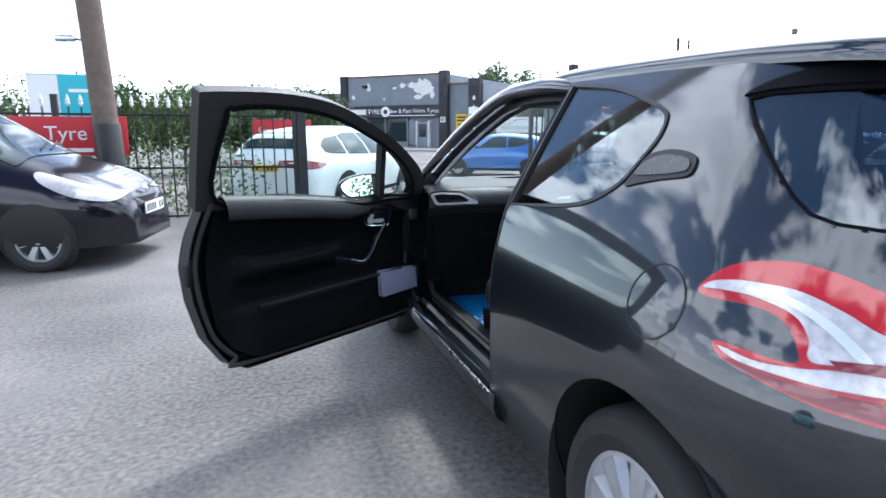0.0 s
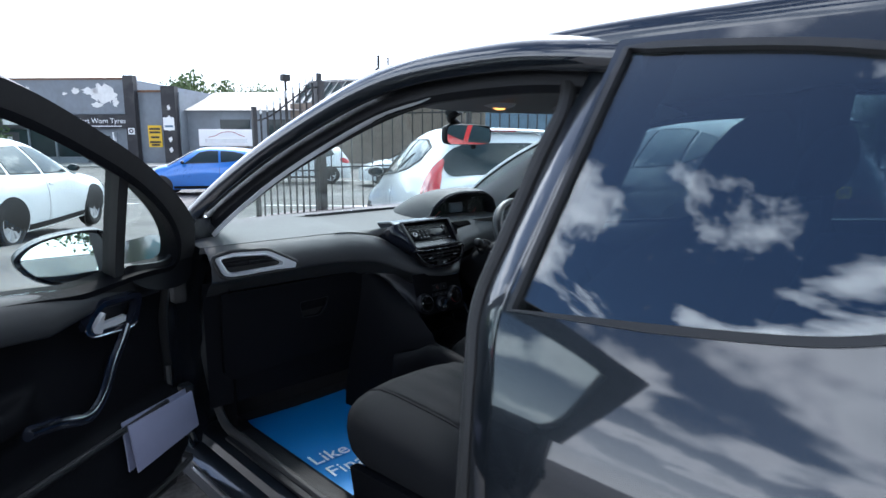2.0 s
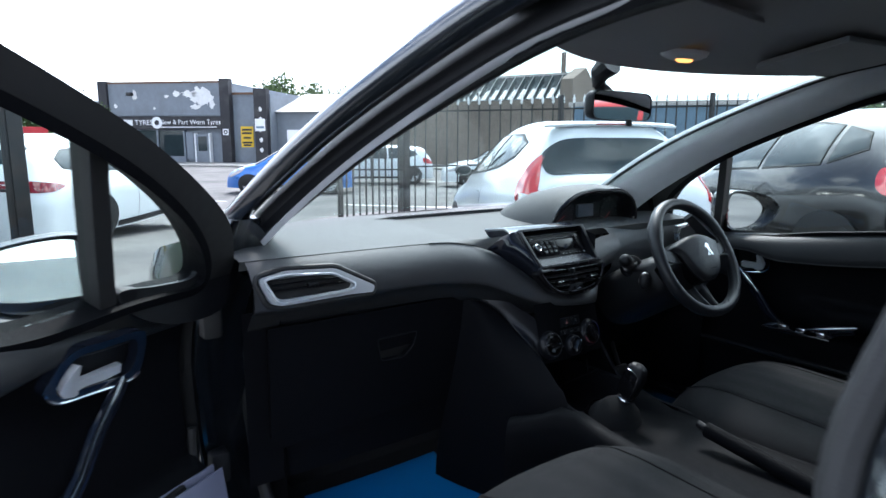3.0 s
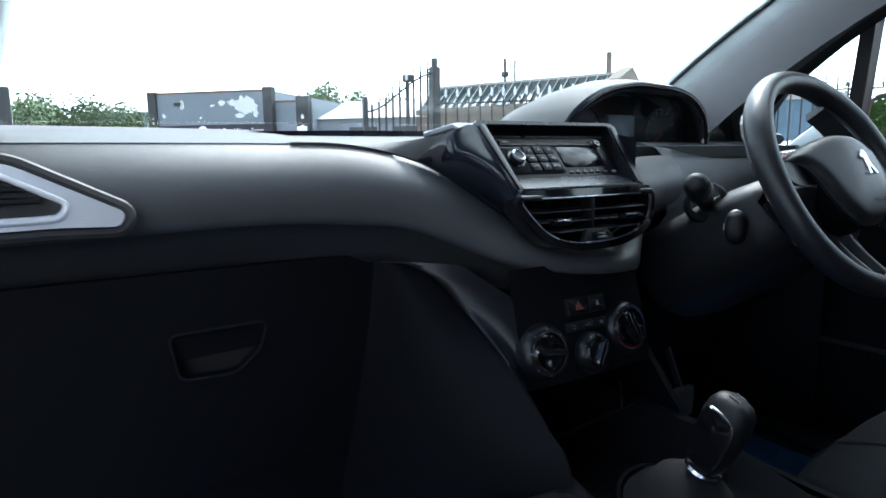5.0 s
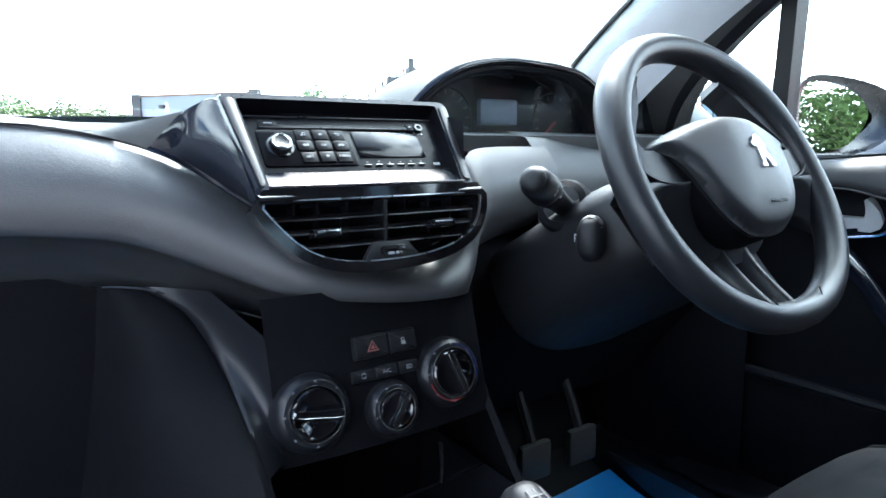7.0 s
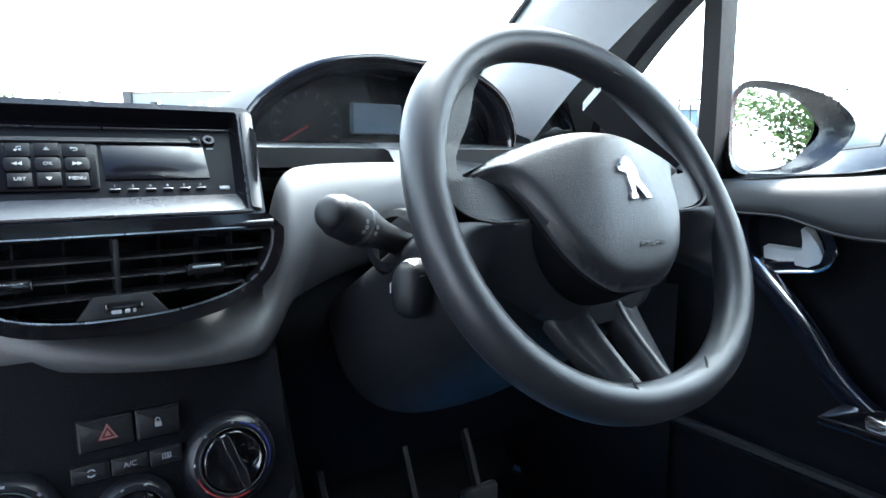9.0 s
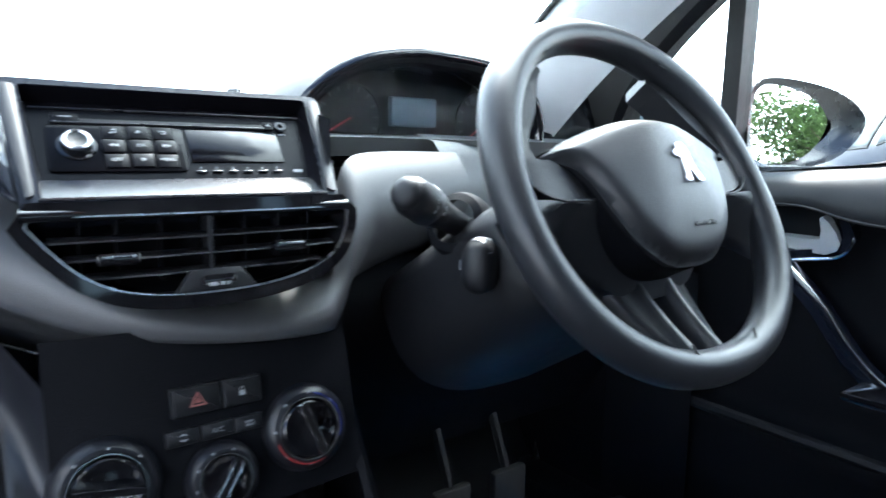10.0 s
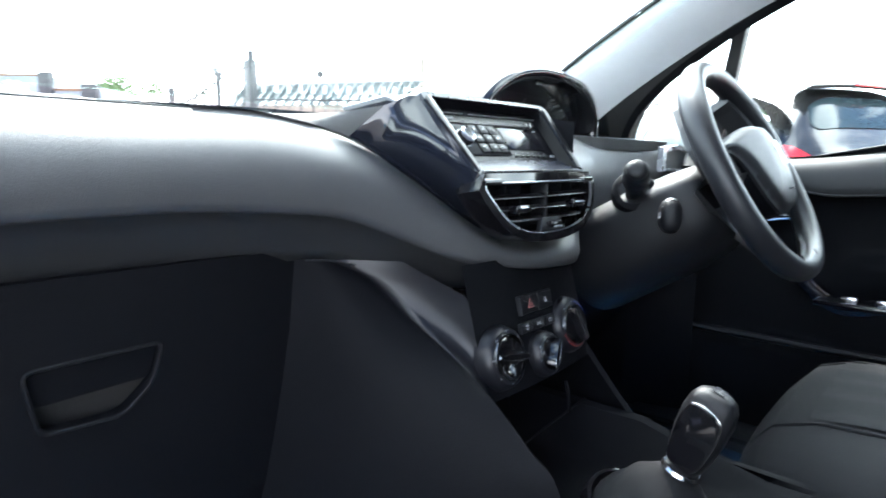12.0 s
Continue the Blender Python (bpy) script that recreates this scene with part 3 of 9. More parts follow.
    patch("flap_notch", [(-0.035, 0.853), (-0.018, 0.856), (-0.018, 0.842), (-0.030, 0.840)], fn, RUBBER, hero, 0.01, (), 0.003, "", 0.0014, flip=True)
    patch("rear_window", RW[:9] + [(-1.0, 1.06), (-1.27, 1.06), (-1.27, 1.30)] + RW[11:], fn, TINT, hero, 0.06, (), 0.004, "tinted rear screen", -0.004, flip=True).visible_shadow = False
    patch("rear_window.001", RW[:9] + [(-1.0, 1.06), (-1.27, 1.06), (-1.27, 1.30)] + RW[11:], lambda s, z: side(s, z, 1), TINT, hero, 0.06, (), 0.004, "tinted rear screen", -0.004).visible_shadow = False
    for k in (-1, 1):
        patch("screen_surround", [tuple(q) for q in grow(RW[:9] + [(-1.0, 1.06), (-1.27, 1.06), (-1.27, 1.30)] + RW[11:], 0.003)], lambda s, z, k=k: side(s, z, k), LOWPLAS, hero, 0.05, [[tuple(q) for q in grow(RW[:9] + [(-0.9, 1.06), (-1.2, 1.06), (-1.2, 1.30)] + RW[11:], -0.006)]], 0.004, "", 0.0, flip=k < 0)
    # roof and the visor over the rear screen
    ze = Cub([-0.42, -0.30, 0.0, 0.4, 0.8, 1.1, 1.30, 1.45], [1.318, 1.336, 1.362, 1.375, 1.380, 1.378, 1.366, 1.342])
    rows = []
    for y in np.linspace(-0.40, 1.44, 50):
        z0, w = ze(y), S(min(ze(y), 1.38)) * (1.0 if y > -0.1 else 1 - 0.30 * ((-0.1 - y) / 0.3) ** 2) + 0.004
        k = min(max((y - 0.8) / 0.64, 0), 1) ** 1.5
        hgt = 0.072 - 0.064 * k
        th = np.linspace(-90, 90, 41)
        rows.append([(w * math.sin(radians(a)), y + 0.25 * k * math.cos(radians(a)) ** 2, z0 + hgt * (math.cos(radians(a)) ** 0.62)) for a in th])
    bm = loft(rows)
    g = bmesh.ops.extrude_face_region(bm, geom=bm.faces[:])
    for v in g["geom"]:
        if isinstance(v, bmesh.types.BMVert):
            v.co.z -= 0.012
    roof = part("roof_panel", bm, PAINT, hero, sharp=60)
    fin = prism([(0, 0), (0.16, 0), (0.05, 0.055), (0.01, 0.062)], 0.03, axes_m((-0.015, -0.22, 1.405), (0, 1, 0), (0, 0, 1)), 0.006)
    part("roof_aerial", fin, GLOSSBLACK, roof)
    # pillars: painted outer rail from the tail of the door opening to the bonnet
    for sx in (-1, 1):
        rail = [(0.552, 0.80, 1.348), (0.578, 0.92, 1.362), (0.590, 1.05, 1.370), (0.596, 1.27, 1.362), (0.600, 1.44, 1.334), (0.613, 1.64, 1.272), (0.632, 1.85, 1.192), (0.660, 2.05, 1.094), (0.692, 2.22, 0.992), (0.715, 2.34, 0.912)]
        path = [(sx * x, y, z) for x, y, z in spline(rail, 44)]
        part("roof_rail", tube(path, 0.030, 12, up=(sx, 0, 0.5), flat=0.8), PAINT, hero, "painted windscreen pillar")
        inner = [(sx * (x - (0.050 if sx < 0 else 0.020)), y - 0.005, z - 0.030) for x, y, z in spline(rail, 44)]
        part("door_aperture", tube(inner, 0.036 if sx < 0 else 0.018, 10, up=(sx, 0, 0.5), flat=0.7), PLASTIC, hero, "black door aperture frame")
        ap = [(S(1.20) - 0.044, 0.938, 1.20), (S(1.28) - 0.044, 0.925, 1.275), (0.542, 0.952, 1.322), (0.534, 1.02, 1.335)] + [(x - 0.066, y - 0.01, z - 0.046) for x, y, z in rail[2:9]] + [(0.66, 2.23, 0.84), (0.70, 2.16, 0.62), (0.70, 2.06, 0.40), (0.69, 1.90, 0.365), (0.69, 1.4, 0.36), (0.69, 1.06, 0.365), (0.74, 1.005, 0.42), (S(0.6) - 0.044, 0.938, 0.60), (S(0.73) - 0.044, 0.928, 0.73), (S(0.86) - 0.044, 0.946, 0.86), (S(0.968) - 0.044, 0.972, 0.968), (S(1.08) - 0.044, 0.956, 1.08)]
        if sx < 0:
            part("door_seal", tube([(sx * x, y, z) for x, y, z in spline(ap, 120, True)], 0.0135, 10, True, up=(sx, 0, 0.1)), RUBBER, hero, "hollow rubber door seal")
        # inner pillar trim in pale grey
        trim = [(x - 0.085, y + 0.015, z - 0.045) for x, y, z in rail[3:9]]
        rows = []
        for x, y, z in spline(trim, 24):
            k = (1.33 - z) / 0.45
            wd = 0.030 - 0.014 * max(k, 0) if sx > 0 else 0.030 - 0.020 * max(k, 0)
            kk = max(k, 0)
            rows.append([(sx * (x + 0.05), y - 0.030 - 0.02 * kk, z - 0.012 - 0.03 * kk), (sx * (x + 0.015), y - 0.034, z - 0.004), (sx * (x - wd * 0.5), y + 0.0, z + 0.012), (sx * (x - wd), y + 0.045, z + 0.022), (sx * (x - wd * 0.8), y + 0.07, z + 0.03)])
        bm = loft(rows)
        g = bmesh.ops.extrude_face_region(bm, geom=bm.faces[:])
        for v in g["geom"]:
            if isinstance(v, bmesh.types.BMVert):
                v.co += Vector((sx * 0.01, 0.006, 0.006))
        if sx > 0:
            part("screen_edge", tube([Vector(r[3]) + Vector((-0.004, 0.006, 0.004)) for r in rows], 0.0042, 8), RUBBER, hero, "black edge of the windscreen")
        part("pillar_trim", bm, PILLARTRIM, hero, "pale grey windscreen pillar trim", sharp=60)
        # rear pillar of the door opening: painted jamb with a black inner lip
        edge = [(0.820, 1.362), (0.845, 1.25), (0.872, 1.10), (0.893, 0.968), (0.866, 0.86), (0.848, 0.73), (0.858, 0.60), (0.885, 0.46), (0.93, 0.35)]
        rows = []
        for y, z in spline(edge, 50):
            w = S(z)
            rows.append([(sx * (w + 0.001), y - 0.002, z), (sx * (w - 0.006), y + 0.006, z), (sx * (w - 0.026), y + 0.010, z), (sx * (w - 0.032), y + 0.060, z), (sx * (w - 0.05), y + 0.075, z), (sx * (w - 0.09), y + 0.075, z)])
        part("door_jamb", loft(rows), PAINT, hero, sharp=50)
        rows = []
        for y, z in spline(edge, 40):
            w = S(z)
            rows.append([(sx * (w - 0.082), y + 0.064, z), (sx * (w - 0.13), y + 0.05, z), (sx * (w - 0.14), y + 0.0, z), (sx * (w - 0.10), y - 0.05, z), (sx * (w - 0.05), y - 0.02, z)])
        part("pillar_lining", loft(rows), PLASTIC, hero, sharp=50)
        # sill with a tread plate
        sec = [(0.742, 0.17), (0.785, 0.20), (0.800, 0.245), (0.795, 0.290), (0.770, 0.305), (0.742, 0.312), (0.735, 0.335), (0.700, 0.352), (0.640, 0.355), (0.610, 0.345), (0.60, 0.28), (0.60, 0.17)]
        rows = [[(sx * x, y, z) for x, z in sec] for y in (0.93, 1.2, 1.5, 1.8, 2.06, 2.20)]
        part("sill", loft(rows, closed=True, caps=True), PAINT, hero, sharp=30)
        part("sill_tread", box((sx * 0.675 - 0.045, 0.99, 0.352), (sx * 0.675 + 0.045, 2.0, 0.362), 0.004), PLASTIC, hero, "black plastic sill plate")
        part("sill_fold", tube([(sx * 0.805, 2.03, 0.285), (sx * 0.802, 1.5, 0.282), (sx * 0.802, 0.96, 0.284)], 0.007, 6), SATIN if sx < 0 else PAINT, hero)
        # front wing and its inner hinge pillar
        wing = [(2.135, 0.95), (2.125, 0.6), (2.11, 0.3), (2.11, 0.18), (2.22, 0.18)] + arcpts(2.60, 0.315, 0.36, 0.36, 195, -15, 21) + [(3.0, 0.2), (3.18, 0.22), (3.2, 0.62), (2.9, 0.80), (2.6, 0.885), (2.34, 0.935)]
        patch("front_wing", wing, lambda s, z, k=sx: (k * (S(z) - 0.02 - 0.22 * max(0, s - 2.3) ** 2), s, z), PAINT, hero, 0.05, (), 0.005, flip=sx < 0)
        part("hinge_pillar", loft([[(sx * (S(z) - 0.03), 2.115, z), (sx * (S(z) - 0.06), 2.12, z), (sx * (S(z) - 0.085), 2.14, z), (sx * (S(z) - 0.14), 2.15, z), (sx * (S(z) - 0.16), 2.18, z), (sx * (S(z) - 0.02), 2.20, z)] for z in np.linspace(0.30, 1.0, 8)], closed=True, caps=True), PAINT, hero, sharp=40)
        for z in (0.48, 0.80):
            part("door_hinge", box((sx * 0.785 - 0.02, 2.085, z - 0.035), (sx * 0.785 + 0.02, 2.13, z + 0.035), 0.008), RUBBER, hero)
    # bonnet and cowl, seen only as a sliver through the glass
    rows = []
    for y in np.linspace(2.33, 3.22, 14):
        k = (y - 2.33) / 0.89
        z0 = 0.93 - 0.10 * k - 0.10 * k * k
        w = 0.70 - 0.13 * k
        rows.append([(w * math.sin(radians(a)), y, z0 - 0.05 + 0.075 * math.cos(radians(a)) ** 0.7) for a in np.linspace(-90, 90, 21)])
    bm = loft(rows)
    g = bmesh.ops.extrude_face_region(bm, geom=bm.faces[:])
    for v in g["geom"]:
        if isinstance(v, bmesh.types.BMVert):
            v.co.z -= 0.01
    part("bonnet", bm, PAINT, hero, sharp=60)
    rows = [[(-0.66, 3.2, z), (-0.5, 3.30, z), (0, 3.36, z), (0.5, 3.30, z), (0.66, 3.2, z)] for z in (0.2, 0.35, 0.55, 0.70)]
    bm = loft(rows)
    g = bmesh.ops.extrude_face_region(bm, geom=bm.faces[:])
    for v in g["geom"]:
        if isinstance(v, bmesh.types.BMVert):
            v.co.y -= 0.01
    part("front_bumper", bm, PAINT, hero, sharp=60)
    # windscreen
    def screen(u, v):
        w = 0.535 + 0.135 * (1 - v)
        k = 1 - abs(u) ** 2.2
        return (u * w, 1.44 + 0.83 * (1 - v) + (0.12 + 0.13 * v) * k, 0.955 + 0.385 * v + 0.012 * k)
    patch("windscreen", [(-1, 0), (1, 0), (1, 1), (-1, 1)], screen, GLASS, hero, 0.12, (), 0.004, "clear laminated windscreen").visible_shadow = False
    part("scuttle", loft([[(x, 2.27 + 0.10 * (1 - (x / 0.7) ** 2) + d, z) for x in np.linspace(-0.70, 0.70, 15)] for d, z in ((0, 0.925), (0.0, 0.95), (0.05, 0.955), (0.09, 0.92))]), PLASTIC, hero, "black scuttle panel")
    wiper = [(-0.62, 2.38, 0.940), (-0.35, 2.40, 0.948), (0.0, 2.41, 0.950), (0.10, 2.41, 0.946)]
    part("wiper", tube([tuple(v) for v in spline(wiper, 16)], 0.007, 6), RUBBER, hero)


def wheel(parent, c, r, w, sx, spokes=9, trim=ALLOY, name="wheel"):
    """A road wheel lying with its face to sx."""
    m = Matrix.Translation(c) @ Matrix.Rotation(radians(90 * sx), 4, "Y")
    ri = r * 0.66
    ty = part(name, lathe([(ri, w * 0.38), (r * 0.80, w * 0.50), (r * 0.93, w * 0.46), (r * 0.985, w * 0.36), (r, w * 0.2), (r, -w * 0.2), (r * 0.985, -w * 0.36), (r * 0.93, -w * 0.46), (r * 0.8, -w * 0.5), (ri, -w * 0.38), (ri * 0.98, 0), (ri, w * 0.38)], 40, m), TYRE, parent)
    part("rim", lathe([(ri * 1.01, w * 0.40), (ri * 0.95, w * 0.41), (ri * 0.92, w * 0.30), (ri * 0.90, 0.0), (ri * 0.5, -w * 0.1), (0.0, -w * 0.1)], 36, m), trim, ty, "silver rim")
    for i in range(spokes):
        a = 360 / spokes * i
        bm = loft([[(0.03, -0.022, w * 0.27), (0.03, 0.022, w * 0.27), (0.03, 0.016, w * 0.36), (0.03, -0.016, w * 0.36)], [(ri * 0.6, -ri * 0.17, w * 0.26), (ri * 0.6, ri * 0.17, w * 0.26), (ri * 0.6, ri * 0.12, w * 0.38), (ri * 0.6, -ri * 0.12, w * 0.38)], [(ri * 0.95, -ri * 0.22, w * 0.22), (ri * 0.95, ri * 0.22, w * 0.22), (ri * 0.95, ri * 0.15, w * 0.36), (ri * 0.95, -ri * 0.15, w * 0.36)]], closed=True, caps=True)
        bm.transform(m @ Matrix.Rotation(radians(a), 4, "Z"))
        part("spoke", bm, trim, ty)
    part("hub_cap", lathe([(0.0, w * 0.42), (ri * 0.18, w * 0.41), (ri * 0.24, w * 0.36), (ri * 0.24, w * 0.2)], 20, m), trim, ty)
    return ty


def hero_wheels():
    for sx in (-1, 1):
        for y in (0.07, 2.60):
            wheel(hero, (sx * 0.735, y, 0.305), 0.305, 0.185, sx, 9)
            rows = [[(sx * x, y + 0.37 * math.cos(radians(a)), 0.315 + 0.37 * math.sin(radians(a))) for a in np.linspace(-20, 200, 23)] for x in (0.83, 0.55)]
            part("wheel_arch_liner", loft(rows), RUBBER, hero)
    bm = box((-0.6, 0.5, 0.17), (0.6, 2.2, 0.24), 0.02)
    part("underbody", bm, RUBBER, hero)


hero_shell()
hero_wheels()


def door_lower(g=0.0, e=0.0):
    return [(y + (e if y < 1.2 else 0.0), z) for y, z in [(2.10 - g, 0.862), (2.11 - g, 0.60), (2.085 - g, 0.34 + g), (2.01, 0.285 + g), (1.06, 0.30 + g), (0.985 + g, 0.335 + g), (0.915 + g, 0.45), (0.876 + g, 0.60), (0.866 + g, 0.73), (0.882 + g, 0.86), (0.905 + g, 0.968), (1.3, 0.945), (1.6, 0.908), (1.75, 0.880), (1.9, 0.858), (2.02, 0.855)]]


LG = Cub([0.75, 0.95, 1.3, 1.6, 1.75, 1.9, 2.1], [0.995, 0.988, 0.958, 0.920, 0.892, 0.870, 0.860])
FRAME_OUT = [(0.905, 0.960), (0.838, 1.352), (0.86, 1.362), (1.08, 1.370), (1.27, 1.360), (1.44, 1.332), (1.64, 1.268), (1.85, 1.186), (2.03, 1.092), (2.13, 1.02), (2.182, 0.94), (2.182, 0.865), (1.9, 0.855), (1.75, 0.877), (1.6, 0.905), (1.3, 0.943)]
FRAME_IN = [(1.01, 0.998), (0.985, 1.28), (1.005, 1.308), (1.08, 1.318), (1.27, 1.308), (1.44, 1.279), (1.64, 1.214), (1.82, 1.142), (1.96, 1.064), (2.045, 0.995), (2.083, 0.94), (2.072, 0.913), (1.98, 0.916), (1.9, 0.918), (1.75, 0.912), (1.6, 0.932), (1.3, 0.97)]


MIRROR_FOOT = [(1.870, 0.878), (1.874, 0.895), (1.902, 0.960), (1.908, 1.000), (1.926, 1.003), (1.940, 0.960), (1.945, 0.878)]


def car_door(sx, m, label, e=0.0):
    """A front door in its closed place, then swung by m."""
    fl = sx < 0
    skin = lambda s, z: (sx * (S(z) - 0.0), s, z)
    FO = [(y - (0.018 if y < 1.05 and e else 0.0), z) for y, z in FRAME_OUT]
    FI = [(y - (0.048 if y < 1.05 and e else 0.0), z) for y, z in FRAME_IN]
    if sx > 0:
        FI = FI[:10] + [(2.085, 0.925), (2.072, 0.897), (1.98, 0.893), (1.9, 0.890), (1.75, 0.893), (1.6, 0.913), (1.3, 0.955)]
    FO = FO[:2] + [tuple(v) for v in spline(FO[1:11], 50)][1:] + FO[11:]
    FI = [tuple(v) for v in spline(FI, 110, True)]
    door = patch("door", door_lower(0.0, e), skin, PAINT, hero, 0.05, (), 0.006, label, 0.0, flip=fl)
    frame_fn = lambda s, z: (sx * (S(z) - 0.012), s, z)
    patch("window_frame", FO, frame_fn, RUBBER, door, 0.03, [FI], 0.045, "black window frame", flip=fl)
    patch("frame_lip", [tuple(p) for p in grow(FI, 0.014)], frame_fn, LOWPLAS, door, 0.02, [[tuple(p) for p in grow(FI, -0.001)]], 0.055, "", 0.0, flip=fl)
    patch("door_glass", [tuple(p) for p in grow(FI, 0.006)], lambda s, z: (sx * (S(z) - 0.032), s, z), GLASS, door, 0.06, (), 0.004, "clear side glass", flip=fl).visible_shadow = False
    bar = [(1.905, 0.86), (1.825, 1.15), (1.850, 1.14), (1.932, 0.86)]
    if e:
        bar = [(1.880, 0.87), (1.762, 1.165), (1.800, 1.148), (1.912, 0.87)]
    patch("division_bar", bar, lambda s, z: (sx * (S(z) - 0.018), s, z), RUBBER, door, 0.02, (), 0.035, "", flip=fl)
    # edge of the door between skin and trim
    ring_pts = dense(door_lower(0.002, e)[:11], 0.05)
    rows = [[(sx * (S(z) - d), y, z) for d in (0.004, 0.02, 0.045, 0.06)] for y, z in ring_pts]
    part("door_edge", loft(rows), RUBBER, door, "black door edge", sharp=50)
    gz = [tuple(v) for v in spline([(p[0], p[1]) for p in door_lower(0.028, e)][1:11], 60)]
    part("edge_seal", tube([(sx * (S(z) - 0.066), y, z) for y, z in gz], 0.009, 8, up=(sx, 0, 0)), RUBBER, door)

    # trim: a moulded skin with pad, armrest and pocket
    def depth(y, z):
        ss = lambda a, b, v: min(max((v - a) / (b - a), 0), 1) ** 2 * (3 - 2 * min(max((v - a) / (b - a), 0), 1))
        d = 0.055
        az = 0.70 + 0.02 * (1.5 - y)
        arm = ss(az - 0.09, az - 0.03, z) * (1 - ss(az + 0.0, az + 0.025, z)) * ss(1.02, 1.12, y) * (1 - ss(1.52, 1.68, y))
        d += 0.055 * arm
        pocket = (1 - ss(0.530, 0.550, z)) * ss(1.0, 1.15, y)
        d += 0.060 * pocket * (1 - 0.5 * ss(0.45, 0.30, z))
        return d
    trim = [(2.072, 0.860), (2.078, 0.60), (2.055, 0.38), (1.98, 0.335), (1.10, 0.345), (1.02 + e, 0.385), (0.965 + e, 0.48), (0.945 + e, 0.62), (0.945 + e, 0.74), (0.955 + e, 0.86), (0.97 + e, 0.985), (1.3, 0.955), (1.6, 0.917), (1.75, 0.889), (1.9, 0.868), (2.0, 0.862)]
    patch("door_trim", trim, lambda s, z: (sx * (S(z) - depth(s, z)), s, z), LOWPLAS, door, 0.022, (), 0.006, "black moulded door trim", flip=not fl)
    if fl:
        rows = []
        for y in np.linspace(0.98 + e, 2.06, 60):
            k, f = min(max((y - 1.62) / 0.18, 0.0), 1.0), min(max((y - 1.84) / 0.12, 0.0), 1.0)
            tz, kz = LG(y) + 0.004, LG(y) - 0.078 + 0.042 * k
            xo, reach = S(LG(y)) - 0.030, 0.056 - 0.020 * k - 0.016 * f
            row = [(-xo - 0.004, y, tz - 0.012), (-xo, y, tz - 0.003)]
            row += [(-(xo - 0.006 - (reach - 0.006) * math.sin(q)), y, kz + (tz - kz) * math.cos(q) ** 0.8) for q in np.linspace(0.0, math.pi / 2, 14)]
            row += [(-(xo - reach + 0.004), y, kz - 0.005), (-(xo - reach + 0.024), y, kz - 0.008), (-(xo + 0.004), y, kz - 0.006)]
            rows.append(row)
        part("trim_pad", loft(rows), PAD, door, "grey-lit soft door pad", sharp=60)
        # corner cover where the mirror stalk passes
        cover = smooth_poly([(2.15, 0.985), (2.178, 0.92), (2.165, 0.85), (2.11, 0.828), (2.01, 0.838), (1.94, 0.866), (1.90, 0.90), (1.905, 0.922), (1.98, 0.914), (2.07, 0.910), (2.095, 0.94), (2.12, 0.975)], 60)
        patch("mirror_cover", cover, lambda s, z: (sx * (S(z) - 0.050 - 0.45 * max(0.0, 0.92 - z)), s, z), PLASTIC, door, 0.03, (), 0.012, "", flip=not fl)
    else:
        T = Cub([0.95, 1.3, 1.6, 1.69, 1.75, 1.85, 1.95, 2.09], [0.985, 0.950, 0.910, 0.899, 0.893, 0.885, 0.881, 0.878])
        K = Cub([0.95, 1.3, 1.55, 1.65, 1.70, 1.735, 1.77, 1.81, 1.88, 2.09], [0.900, 0.868, 0.838, 0.831, 0.831, 0.838, 0.847, 0.848, 0.850, 0.852])
        rows = []
        for y in np.linspace(0.97, 2.08, 60):
            xo, k = S(T(y)) - 0.030, min(max((y - 1.86) / 0.10, 0.0), 1.0)
            xi = 0.708 + 0.05 * k
            row = [(xo + 0.004, y, T(y) - 0.012), (xo, y, T(y) - 0.003)]
            row += [(xo - 0.006 - (xo - 0.006 - xi) * math.sin(q), y, K(y) + (T(y) - K(y)) * math.cos(q) ** 0.8) for q in np.linspace(0.0, math.pi / 2, 14)]
            row += [(xi + 0.004, y, K(y) - 0.005), (xi + 0.030, y, K(y) - 0.008), (xi + 0.065, y, K(y) - 0.006)]
            rows.append(row)
        part("trim_pad", loft(rows), PAD, door, "grey-lit soft door pad", sharp=60)
        part("pad_crease", tube([(0.711 + 0.05 * min(max((y - 1.86) / 0.10, 0.0), 1.0), y, K(y) - 0.004) for y in np.linspace(1.0, 1.88, 50)], 0.0022, 6), RUBBER, door)
        part("mirror_foot", prism(MIRROR_FOOT, 0.03, axes_m((0.815, 0, 0), (0, 1, 0), (0, 0, 1)), 0.006), RUBBER, door, "black mirror foot")
    # release lever in a gloss black surround
    X = lambda y, z, e: (sx * (S(z) - depth(y, z) - 0.012 - e), y, z)
    sh = 0.04 if e else 0.0
    mv = lambda poly: [(y + sh, z) for y, z in poly] if fl else [(1.786 + (y - 1.812) * 0.62, z) for y, z in poly]
    mb = mv if fl else lambda poly: [(y - 0.035, z + 0.006) for y, z in poly]
    bez = smooth_poly(mv([(1.755, 0.856), (1.718, 0.816), (1.720, 0.795), (1.745, 0.779), (1.80, 0.772), (1.87, 0.765), (1.897, 0.772), (1.905, 0.80), (1.902, 0.838), (1.88, 0.852), (1.82, 0.855)]), 60)
    hol = smooth_poly(mv([(1.764, 0.844), (1.737, 0.814), (1.739, 0.801), (1.757, 0.791), (1.80, 0.785), (1.86, 0.779), (1.880, 0.785), (1.887, 0.805), (1.884, 0.830), (1.87, 0.840), (1.82, 0.843)]), 60)
    patch("handle_surround", bez, lambda s, z: X(s, z, 0.020), NAVYGLOSS, door, 0.015, [hol], 0.018, "gloss black handle surround", flip=not fl)
